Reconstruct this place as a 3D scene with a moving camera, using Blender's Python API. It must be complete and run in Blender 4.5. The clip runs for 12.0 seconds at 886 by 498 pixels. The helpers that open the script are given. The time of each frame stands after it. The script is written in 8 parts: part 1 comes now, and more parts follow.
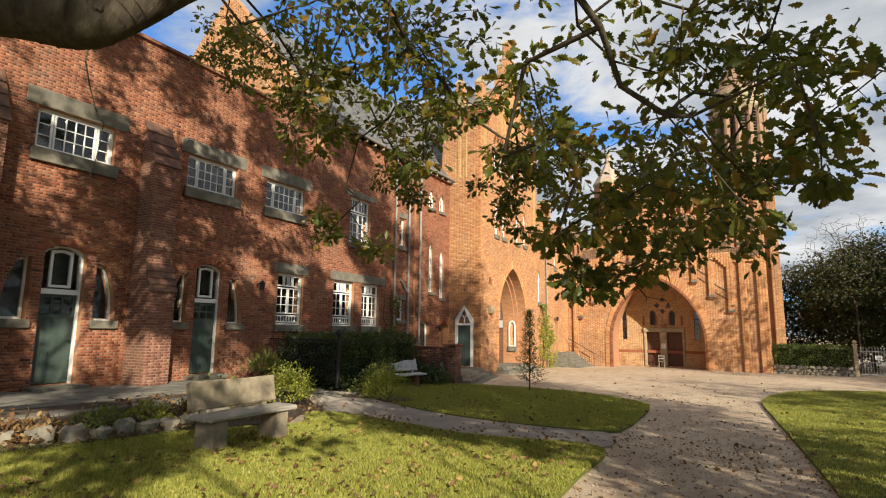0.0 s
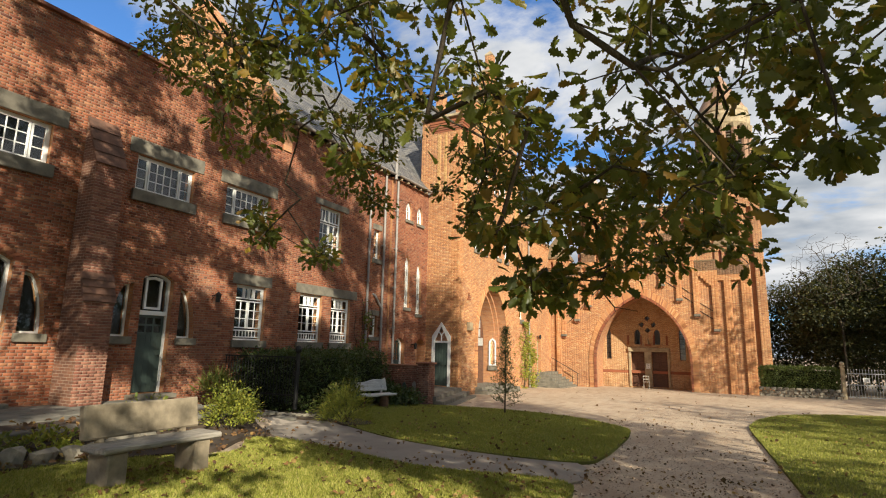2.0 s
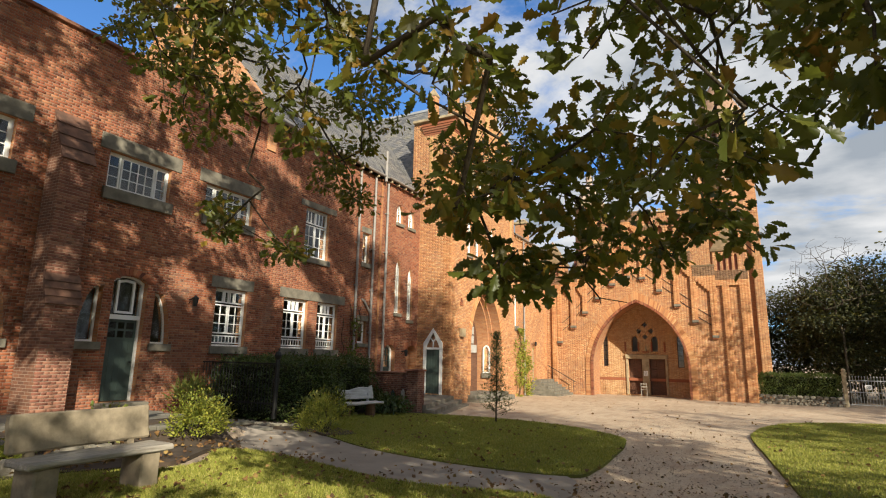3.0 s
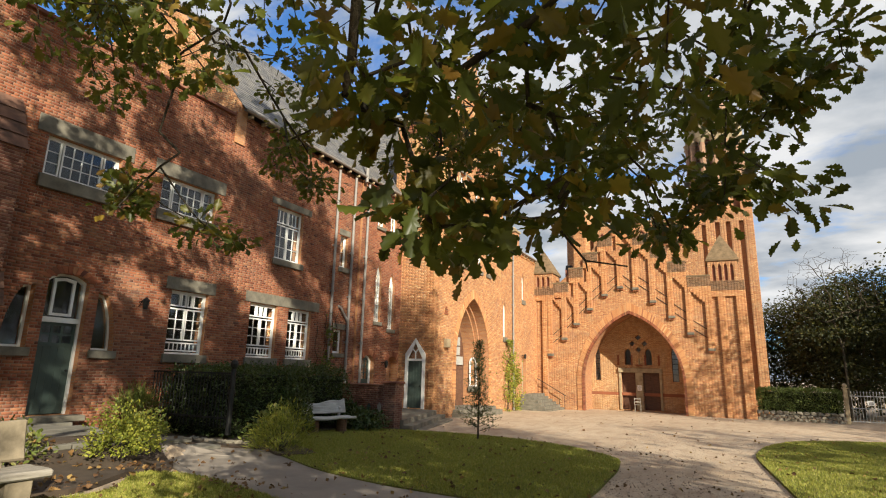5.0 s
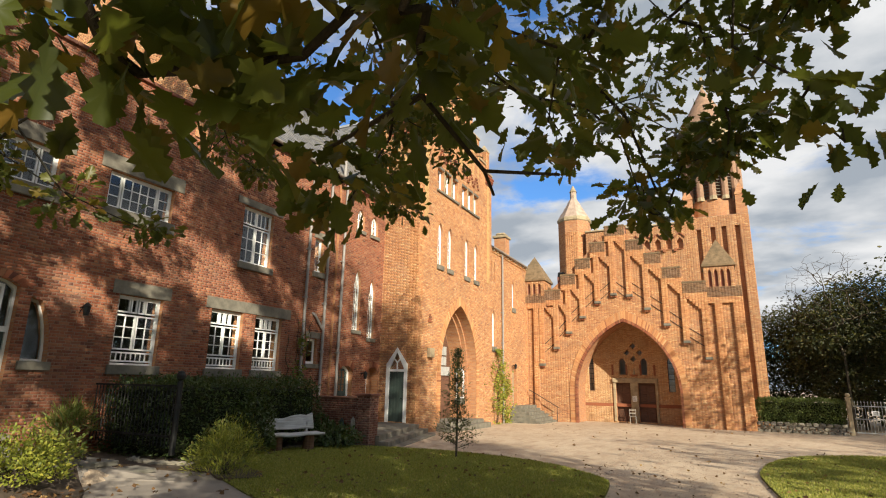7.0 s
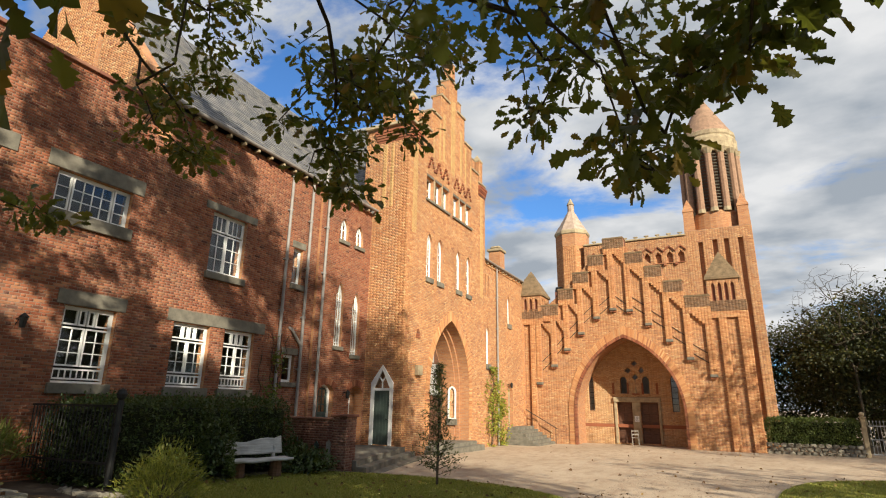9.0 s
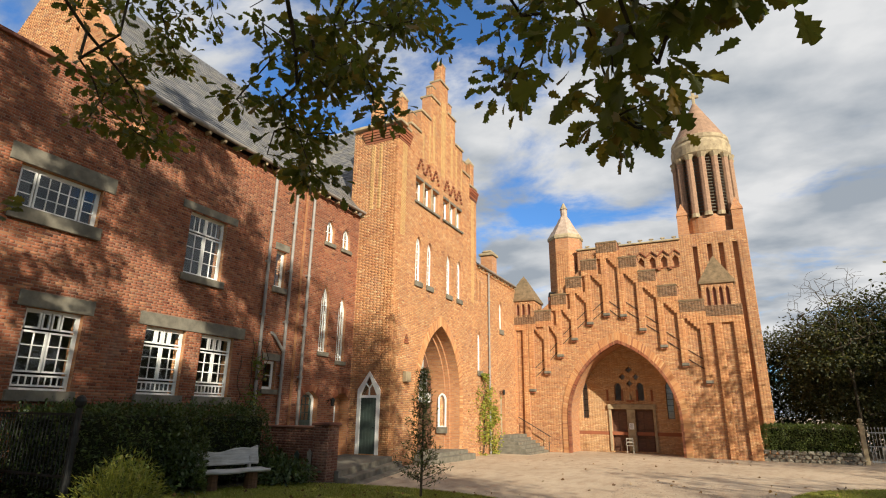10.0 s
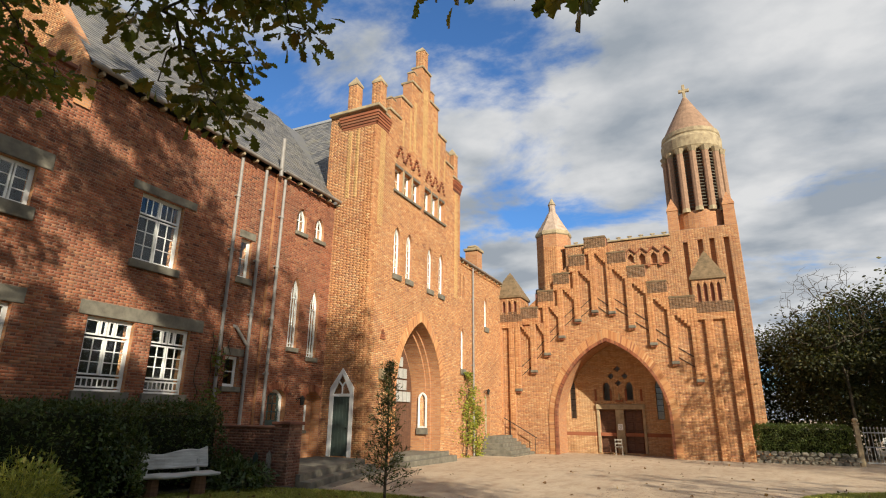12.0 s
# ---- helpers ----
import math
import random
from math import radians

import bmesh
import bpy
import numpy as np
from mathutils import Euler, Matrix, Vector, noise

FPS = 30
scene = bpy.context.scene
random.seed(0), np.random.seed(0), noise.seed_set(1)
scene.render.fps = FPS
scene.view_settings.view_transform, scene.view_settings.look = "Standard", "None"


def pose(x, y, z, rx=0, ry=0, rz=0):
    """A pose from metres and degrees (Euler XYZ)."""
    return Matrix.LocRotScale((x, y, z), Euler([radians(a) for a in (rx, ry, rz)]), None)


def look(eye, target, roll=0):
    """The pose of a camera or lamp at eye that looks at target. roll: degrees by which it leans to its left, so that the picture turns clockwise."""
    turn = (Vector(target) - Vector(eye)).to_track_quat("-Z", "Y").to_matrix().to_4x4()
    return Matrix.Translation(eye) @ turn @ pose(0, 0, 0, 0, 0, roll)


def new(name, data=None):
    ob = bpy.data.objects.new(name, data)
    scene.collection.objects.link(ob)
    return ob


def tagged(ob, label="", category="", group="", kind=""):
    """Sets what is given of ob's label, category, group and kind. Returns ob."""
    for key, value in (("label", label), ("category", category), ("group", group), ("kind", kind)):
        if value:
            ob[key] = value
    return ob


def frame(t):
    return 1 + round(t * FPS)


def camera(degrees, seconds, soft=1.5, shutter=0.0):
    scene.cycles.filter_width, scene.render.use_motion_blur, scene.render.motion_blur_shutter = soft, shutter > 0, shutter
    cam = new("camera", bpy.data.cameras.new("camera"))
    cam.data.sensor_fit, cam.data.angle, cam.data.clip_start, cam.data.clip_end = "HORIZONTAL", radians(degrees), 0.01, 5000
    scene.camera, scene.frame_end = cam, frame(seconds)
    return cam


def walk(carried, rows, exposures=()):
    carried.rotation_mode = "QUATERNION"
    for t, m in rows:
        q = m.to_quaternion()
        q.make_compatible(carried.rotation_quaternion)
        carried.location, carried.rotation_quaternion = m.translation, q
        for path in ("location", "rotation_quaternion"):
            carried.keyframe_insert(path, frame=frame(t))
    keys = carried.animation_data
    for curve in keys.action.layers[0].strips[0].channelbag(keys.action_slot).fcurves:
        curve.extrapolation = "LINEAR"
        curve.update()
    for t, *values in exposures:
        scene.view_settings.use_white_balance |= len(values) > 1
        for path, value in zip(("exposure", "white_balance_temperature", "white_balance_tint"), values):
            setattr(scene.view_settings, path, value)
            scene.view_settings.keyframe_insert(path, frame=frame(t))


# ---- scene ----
cam = camera(77.7, 12.0, soft=1.1)
PATH = [
    (0, (1.02, -0.894, 1.478), (0.059, 0.835, 1.771), 0.7),
    (0.5, (0.898, -0.611, 1.56), (-0.048, 1.124, 1.868), 1.1),
    (1, (0.955, -0.313, 1.504), (0.023, 1.426, 1.832), 1.1),
    (1.5, (1.023, -0.036, 1.484), (0.1, 1.704, 1.829), 1.1),
    (2, (0.984, 0.335, 1.468), (0.064, 2.075, 1.825), 1.2),
    (2.5, (0.937, 0.698, 1.453), (0.023, 2.438, 1.823), 1.2),
    (3, (0.928, 1.108, 1.401), (0.017, 2.846, 1.787), 1.1),
    (4.8, (0.616, 2.385, 1.326), (-0.267, 4.127, 1.76), 2.2),
    (5, (0.646, 2.588, 1.307), (-0.239, 4.328, 1.742), 1.4),
    (5.5, (0.57, 2.961, 1.316), (-0.308, 4.702, 1.762), 1.3),
    (6, (0.632, 3.294, 1.307), (-0.24, 5.036, 1.76), 1.3),
    (6.5, (0.621, 3.632, 1.311), (-0.249, 5.372, 1.773), 1.2),
    (7, (0.579, 4.021, 1.317), (-0.29, 5.759, 1.79), 1.1),
    (9, (0.478, 5.46, 1.282), (-0.387, 7.179, 1.823), 0.9),
    (9.5, (0.493, 5.783, 1.277), (-0.363, 7.501, 1.837), 0.8),
    (10, (0.413, 6.149, 1.261), (-0.433, 7.871, 1.829), 0.7),
    (10.5, (0.363, 6.484, 1.233), (-0.468, 8.211, 1.805), 0.6),
    (11, (0.386, 6.862, 1.211), (-0.431, 8.595, 1.784), 0.5),
    (11.5, (0.358, 7.174, 1.188), (-0.455, 8.908, 1.761), 0.6),
    (12, (0.329, 7.517, 1.156), (-0.489, 9.249, 1.732), 0.6),
]
walk(cam, [(t, look(eye, target, roll)) for t, eye, target, roll in PATH],
     exposures=[(0, 0.78), (3, 0.78), (6, 0.80), (9, 0.72), (12, 0.58)])

# world, sun, exposure
SUN_TO = Vector((-0.70, 0.58, -0.42)).normalized()
world = bpy.data.worlds.new("sky")
scene.world = world
world.use_nodes = True


# where the cloud is torn open: direction, width in degrees, depth
BLUE_LANES = [((-0.42, 0.7, 0.57), 24, 0.09), ((-0.21, 0.9, 0.37), 8, 0.10), ((-0.47, 0.64, 0.61), 20, 0.06), ((0.06, 0.81, 0.58), 34, -0.04)]


def sky_nodes():
    nt = world.node_tree
    n = nt.nodes
    n.clear()
    out = n.new("ShaderNodeOutputWorld")
    bg = n.new("ShaderNodeBackground")
    bg.inputs["Strength"].default_value = 0.056
    sky = n.new("ShaderNodeTexSky")
    sky.sky_type = 'NISHITA'
    sky.sun_disc = False
    sky.sun_elevation = math.asin(-SUN_TO.z)
    sky.sun_rotation = math.atan2(-SUN_TO.x, -SUN_TO.y)
    sky.air_density, sky.dust_density, sky.ozone_density = 1.0, 0.4, 2.5
    tc = n.new("ShaderNodeTexCoord")
    sep = n.new("ShaderNodeSeparateXYZ")
    nt.links.new(tc.outputs["Generated"], sep.inputs[0])
    zz = n.new("ShaderNodeMath")
    zz.operation = 'MAXIMUM'
    zz.inputs[1].default_value = 0.0
    nt.links.new(sep.outputs["Z"], zz.inputs[0])
    zp = n.new("ShaderNodeMath")
    zp.operation = 'ADD'
    zp.inputs[1].default_value = 0.22
    nt.links.new(zz.outputs[0], zp.inputs[0])
    dv = n.new("ShaderNodeVectorMath")
    dv.operation = 'DIVIDE'
    nt.links.new(tc.outputs["Generated"], dv.inputs[0])
    cb = n.new("ShaderNodeCombineXYZ")
    for i in range(3):
        nt.links.new(zp.outputs[0], cb.inputs[i])
    nt.links.new(cb.outputs[0], dv.inputs[1])
    mp = n.new("ShaderNodeMapping")
    mp.inputs["Location"].default_value = (1.9, 0.35, 0.0)
    mp.inputs["Scale"].default_value = (1.0, 1.25, 1.0)
    nt.links.new(dv.outputs[0], mp.inputs[0])
    big = n.new("ShaderNodeTexNoise")
    big.inputs["Scale"].default_value = 1.75
    big.inputs["Detail"].default_value = 9
    big.inputs["Roughness"].default_value = 0.58
    big.inputs["Distortion"].default_value = 0.25
    nt.links.new(mp.outputs[0], big.inputs["Vector"])
    cover = n.new("ShaderNodeMapRange")
    cover.interpolation_type = 'SMOOTHSTEP'
    cover.inputs["From Min"].default_value = 0.355
    cover.inputs["From Max"].default_value = 0.50
    total = big.outputs["Fac"]
    for way, wide, deep in BLUE_LANES:
        dot = n.new("ShaderNodeVectorMath")
        dot.operation = 'DOT_PRODUCT'
        dot.inputs[1].default_value = Vector(way).normalized()
        nt.links.new(tc.outputs["Generated"], dot.inputs[0])
        fall = n.new("ShaderNodeMapRange")
        fall.interpolation_type = 'SMOOTHSTEP'
        for key, value in (("From Min", math.cos(radians(wide))), ("From Max", 1.0), ("To Min", 0.0), ("To Max", deep)):
            fall.inputs[key].default_value = value
        nt.links.new(dot.outputs["Value"], fall.inputs["Value"])
        less = n.new("ShaderNodeMath")
        less.operation = 'SUBTRACT'
        nt.links.new(total, less.inputs[0])
        nt.links.new(fall.outputs[0], less.inputs[1])
        total = less.outputs[0]
    nt.links.new(total, cover.inputs["Value"])
    soft = n.new("ShaderNodeTexNoise")
    soft.inputs["Scale"].default_value = 3.0
    soft.inputs["Detail"].default_value = 6
    nt.links.new(mp.outputs[0], soft.inputs["Vector"])
    tone = n.new("ShaderNodeValToRGB")
    tone.color_ramp.elements[0].position, tone.color_ramp.elements[0].color = 0.36, (4.0, 4.5, 5.1, 1)
    tone.color_ramp.elements[1].position, tone.color_ramp.elements[1].color = 0.66, (8.8, 8.85, 8.9, 1)
    nt.links.new(soft.outputs["Fac"], tone.inputs[0])
    mix = n.new("ShaderNodeMix")
    mix.data_type = 'RGBA'
    nt.links.new(cover.outputs[0], mix.inputs[0])
    vivid = n.new("ShaderNodeMix")
    vivid.data_type, vivid.blend_type = 'RGBA', 'MULTIPLY'
    vivid.inputs[0].default_value = 1.0
    vivid.inputs[7].default_value = (0.95, 1.5, 2.05, 1)
    nt.links.new(sky.outputs[0], vivid.inputs[6])
    nt.links.new(vivid.outputs[2], mix.inputs[6])
    nt.links.new(tone.outputs[0], mix.inputs[7])
    nt.links.new(mix.outputs[2], bg.inputs[0])
    nt.links.new(bg.outputs[0], out.inputs[0])


sky_nodes()
sun = new("sun", bpy.data.lights.new("sun", 'SUN'))
sun.data.energy, sun.data.angle, sun.data.color = 5.0, radians(0.55), (1.0, 0.92, 0.75)
sun.matrix_world = look((30, -20, 30), Vector((30, -20, 30)) + SUN_TO)

# ------------------------------------------------------------------ helpers
FX, TX, TY0, TY1, CY = -13.2, -11.2, 25.2, 34.1, 41.0   # facade, gate tower front, its sides, church front
W_FACADE = Matrix(((0, 0, 1, FX), (1, 0, 0, 0), (0, 1, 0, 0), (0, 0, 0, 1)))      # u along y, v up, n along x


def wall_x(x):
    """Frame of a wall that looks along +x: u is y, v is z, n comes out of the wall."""
    return Matrix(((0, 0, 1, x), (1, 0, 0, 0), (0, 1, 0, 0), (0, 0, 0, 1)))


def wall_y(y):
    """Frame of a wall that looks along -y: u is x, v is z, n comes out of the wall."""
    return Matrix(((1, 0, 0, 0), (0, 0, -1, y), (0, 1, 0, 0), (0, 0, 0, 1)))


def link_mesh(name, verts, faces, mat, parent=None, m=None, label="", smooth=False):
    me = bpy.data.meshes.new(name)
    me.from_pydata(verts, [], faces)
    me.update()
    for k in (mat if isinstance(mat, (list, tuple)) else [mat]):
        me.materials.append(k)
    if smooth:
        me.shade_smooth()
    ob = new(name, me)
    if parent:
        ob.parent = parent
    if m is not None:
        ob.matrix_basis = m
    if label:
        tagged(ob, label)
    return ob


def part(name, bm, mat, parent=None, label="", smooth=False):
    me = bpy.data.meshes.new(name)
    bmesh.ops.recalc_face_normals(bm, faces=bm.faces[:])
    bm.to_mesh(me)
    bm.free()
    for k in (mat if isinstance(mat, (list, tuple)) else [mat]):
        me.materials.append(k)
    if smooth:
        me.shade_smooth()
    ob = new(name, me)
    if parent:
        ob.parent = parent
    if label:
        tagged(ob, label)
    return ob


def thing(name, m, label, category, group="", kind=""):
    ob = new(name)
    ob.empty_display_size = 0.2
    ob.matrix_basis = m
    return tagged(ob, label, category, group, kind)


def B():
    return bmesh.new()


def box(bm, x0, x1, y0, y1, z0, z1, bevel=0.0):
    vs = [bm.verts.new(p) for p in ((x0, y0, z0), (x1, y0, z0), (x1, y1, z0), (x0, y1, z0), (x0, y0, z1), (x1, y0, z1), (x1, y1, z1), (x0, y1, z1))]
    fs = [bm.faces.new([vs[i] for i in q]) for q in ((3, 2, 1, 0), (4, 5, 6, 7), (0, 1, 5, 4), (1, 2, 6, 5), (2, 3, 7, 6), (3, 0, 4, 7))]
    if bevel:
        es = {e for f in fs for e in f.edges}
        bmesh.ops.bevel(bm, geom=list(es), offset=bevel, segments=1, affect='EDGES')
    return bm


def prism(bm, poly, n0, n1):
    """A polygon of (u, v) pulled from n0 to n1."""
    a = [bm.verts.new((u, v, n0)) for u, v in poly]
    b = [bm.verts.new((u, v, n1)) for u, v in poly]
    bm.faces.new(a[::-1])
    bm.faces.new(b)
    k = len(poly)
    for i in range(k):
        j = (i + 1) % k
        bm.faces.new((a[i], a[j], b[j], b[i]))
    return bm


def ringstrip(bm, outer, inner, n0, n1, closed=False):
    """The band between two lines of (u, v), with depth: frames and arches."""
    k = len(outer)
    grid = [[bm.verts.new((p[0], p[1], n)) for p in line] for n in (n0, n1) for line in (outer, inner)]
    o0, i0, o1, i1 = grid
    rng = range(k if closed else k - 1)
    for a in rng:
        b = (a + 1) % k
        bm.faces.new((o1[a], o1[b], i1[b], i1[a]))
        bm.faces.new((i0[a], i0[b], o0[b], o0[a]))
        bm.faces.new((o0[a], o0[b], o1[b], o1[a]))
        bm.faces.new((i1[a], i1[b], i0[b], i0[a]))
    if not closed:
        bm.faces.new((o0[0], o1[0], i1[0], i0[0]))
        bm.faces.new((o0[-1], i0[-1], i1[-1], o1[-1]))
    return bm


def rod(bm, a, b, r0, r1=None, sides=8):
    a, b = Vector(a), Vector(b)
    r1 = r0 if r1 is None else r1
    d = (b - a).normalized()
    e = d.orthogonal().normalized()
    f = d.cross(e)
    lo = [bm.verts.new(a + (e * math.cos(k * 2 * math.pi / sides) + f * math.sin(k * 2 * math.pi / sides)) * r0) for k in range(sides)]
    hi = [bm.verts.new(b + (e * math.cos(k * 2 * math.pi / sides) + f * math.sin(k * 2 * math.pi / sides)) * r1) for k in range(sides)]
    for k in range(sides):
        j = (k + 1) % sides
        bm.faces.new((lo[k], lo[j], hi[j], hi[k]))
    bm.faces.new(lo[::-1])
    bm.faces.new(hi)
    return bm


def pointed(u0, u1, v0, vs, va, k=8):
    """A pointed arch outline from the left foot over the apex to the right foot."""
    c, w = (u0 + u1) / 2, (u1 - u0) / 2
    h = va - vs
    r = (w * w + h * h) / (2 * w)
    left = []
    top = math.atan2(h, r - w)
    for i in range(k + 1):
        a = math.pi - (top) * i / k
        left.append((u0 + r + r * math.cos(a), vs + r * math.sin(a)))
    right = [(2 * c - p[0], p[1]) for p in left[:-1]][::-1]
    out = [(u0, v0)] + left + right + [(u1, v0)]
    return out


def segmental(u0, u1, v0, vs, rise, k=8):
    w = (u1 - u0) / 2
    r = (w * w + rise * rise) / (2 * rise)
    a0 = math.asin(min(1, w / r))
    pts = [(u0, v0)]
    for i in range(k + 1):
        a = -a0 + 2 * a0 * i / k
        pts.append(((u0 + u1) / 2 + r * math.sin(a), vs + rise - r + r * math.cos(a)))
    return pts + [(u1, v0)]


def rect(u0, u1, v0, v1):
    return [(u0, v0), (u0, v1), (u1, v1), (u1, v0)]


def spans(poly, v):
    """Where the line at height v lies inside a polygon."""
    xs = []
    for i in range(len(poly)):
        (a, b), (c, d) = poly[i], poly[(i + 1) % len(poly)]
        if (b <= v < d) or (d <= v < b):
            xs.append(a + (c - a) * (v - b) / (d - b))
    xs.sort()
    return list(zip(xs[::2], xs[1::2]))


def minus(ins, holes):
    for h0, h1 in holes:
        nxt = []
        for a, b in ins:
            if h1 <= a or h0 >= b:
                nxt.append((a, b))
            else:
                if h0 > a:
                    nxt.append((a, h0))
                if h1 < b:
                    nxt.append((h1, b))
        ins = nxt
    return ins


COURSE, LONG, SHORT, JOINT, PROUD = 0.072, 0.225, 0.108, 0.011, 0.007


def brick_cells(outline, holes, loose=0.0):
    """Flemish bond laid over an outline with holes: (u0, u1, v0, v1, n) per brick."""
    rng = random.Random(len(outline) * 97 + int(outline[0][0] * 13))
    vmin, vmax = min(p[1] for p in outline), max(p[1] for p in outline)
    cells = []
    for k in range(int((vmax - vmin) / COURSE) + 1):
        v = vmin + k * COURSE
        vm = v + COURSE / 2
        if vm > vmax:
            break
        cut = [s for h in holes for s in spans(h, vm)]
        for a, b in minus(spans(outline, vm), cut):
            u = math.floor(a / (LONG + SHORT)) * (LONG + SHORT) + (0.169 if k % 2 else 0.0) - LONG
            long = True
            while u < b:
                w = LONG if long else SHORT
                p, q = max(u, a), min(u + w - JOINT, b)
                if q - p > 0.02:
                    cells.append((p, q, v, min(v + COURSE - JOINT, vmax), PROUD + rng.uniform(-0.002, 0.003)))
                u += w
                long = not long
    return cells


def brick_mesh(name, cells, mat, parent, m, label=""):
    c = np.array(cells)
    n = len(c)
    u0, u1, v0, v1, h = c.T
    z = np.full(n, -0.002)
    e = 0.004
    verts = np.stack([np.stack(p, 1) for p in ((u0, v0, z), (u1, v0, z), (u1, v1, z), (u0, v1, z),
                                               (u0 + e, v0 + e, h), (u1 - e, v0 + e, h), (u1 - e, v1 - e, h), (u0 + e, v1 - e, h))], 1).reshape(-1, 3)
    base = (np.arange(n) * 8)[:, None, None]
    quads = (np.array([(4, 5, 6, 7), (0, 1, 5, 4), (1, 2, 6, 5), (2, 3, 7, 6), (3, 0, 4, 7)])[None] + base).reshape(-1, 4)
    me = bpy.data.meshes.new(name)
    me.vertices.add(len(verts))
    me.vertices.foreach_set("co", verts.astype(np.float32).ravel())
    me.loops.add(quads.size)
    me.loops.foreach_set("vertex_index", quads.astype(np.int32).ravel())
    me.polygons.add(len(quads))
    me.polygons.foreach_set("loop_start", (np.arange(len(quads)) * 4).astype(np.int32))
    me.update(calc_edges=True)
    me.materials.append(mat)
    ob = new(name, me)
    ob.parent = parent
    ob.matrix_basis = m
    return tagged(ob, label or "weathered brick facing laid in Flemish bond", kind="stuff")


def wall_core(name, m, outline, holes, thick, mats, label="", parent=None):
    """The wall behind its bricks: real openings with reveals."""
    bm = B()
    loops = []
    for poly in [outline] + holes:
        vs = [bm.verts.new((u, v, 0)) for u, v in poly]
        loops.append(vs)
    edges = [bm.edges.new((vs[i], vs[(i + 1) % len(vs)])) for vs in loops for i in range(len(vs))]
    bmesh.ops.triangle_fill(bm, use_beauty=True, use_dissolve=False, edges=edges)
    front = bm.faces[:]
    for f in front:
        if f.normal.z < 0:
            f.normal_flip()
    back = {}
    for vs in loops:
        for v in vs:
            back[v] = bm.verts.new((v.co.x, v.co.y, -thick))
    for f in front:
        bm.faces.new([back[v] for v in reversed(f.verts)])
    for vs in loops:
        for i in range(len(vs)):
            a, b = vs[i], vs[(i + 1) % len(vs)]
            f = bm.faces.new((a, b, back[b], back[a]))
            f.material_index = 1
    ob = part(name, bm, mats, parent)
    ob.matrix_basis = m
    tagged(ob, label, "wall", kind="structure")
    return ob


# ------------------------------------------------------------------ materials
class Mat:
    """A small writer of node materials."""

    def __init__(self, name, rough=0.7, metal=0.0, spec=0.4):
        self.m = bpy.data.materials.new(name)
        self.m.use_nodes = True
        self.t = self.m.node_tree
        self.b = self.t.nodes["Principled BSDF"]
        self.b.inputs["Roughness"].default_value = rough
        self.b.inputs["Metallic"].default_value = metal
        self.b.inputs["Specular IOR Level"].default_value = spec
        self.geo = self.t.nodes.new("ShaderNodeNewGeometry")

    def node(self, kind, **kw):
        n = self.t.nodes.new(kind)
        for k, v in kw.items():
            n.inputs[k].default_value = v
        return n

    def link(self, a, b):
        self.t.links.new(a, b)

    def noise(self, scale, detail=4, rough=0.55, vec=None, stretch=None):
        n = self.node("ShaderNodeTexNoise", Scale=scale, Detail=detail, Roughness=rough)
        v = vec or self.geo.outputs["Position"]
        if stretch:
            mp = self.node("ShaderNodeMapping")
            mp.inputs["Scale"].default_value = stretch
            self.link(v, mp.inputs[0])
            v = mp.outputs[0]
        self.link(v, n.inputs["Vector"])
        return n.outputs["Fac"]

    def ramp(self, fac, stops):
        r = self.node("ShaderNodeValToRGB")
        el = r.color_ramp.elements
        while len(el) < len(stops):
            el.new(0.5)
        for e, (p, c) in zip(el, stops):
            e.position, e.color = p, (*c, 1)
        self.link(fac, r.inputs[0])
        return r.outputs[0]

    def mix(self, fac, a, b, kind='MIX'):
        n = self.t.nodes.new("ShaderNodeMix")
        n.data_type, n.blend_type = 'RGBA', kind
        for v, i in ((fac, 0), (a, 6), (b, 7)):
            if isinstance(v, (int, float)):
                n.inputs[i].default_value = v
            elif isinstance(v, tuple):
                n.inputs[i].default_value = (*v, 1)
            else:
                self.link(v, n.inputs[i])
        return n.outputs[2]

    def val(self, fac, lo, hi, f0=0.0, f1=1.0):
        n = self.node("ShaderNodeMapRange")
        for k, v in (("From Min", f0), ("From Max", f1), ("To Min", lo), ("To Max", hi)):
            n.inputs[k].default_value = v
        self.link(fac, n.inputs["Value"])
        return n.outputs[0]

    def color(self, c):
        if isinstance(c, tuple):
            self.b.inputs["Base Color"].default_value = (*c, 1)
        else:
            self.link(c, self.b.inputs["Base Color"])
        return self

    def rough(self, v):
        self.link(v, self.b.inputs["Roughness"])
        return self

    def bump(self, h, strength=0.3, dist=0.01):
        n = self.node("ShaderNodeBump", Strength=strength, Distance=dist)
        self.link(h, n.inputs["Height"])
        self.link(n.outputs[0], self.b.inputs["Normal"])
        return self


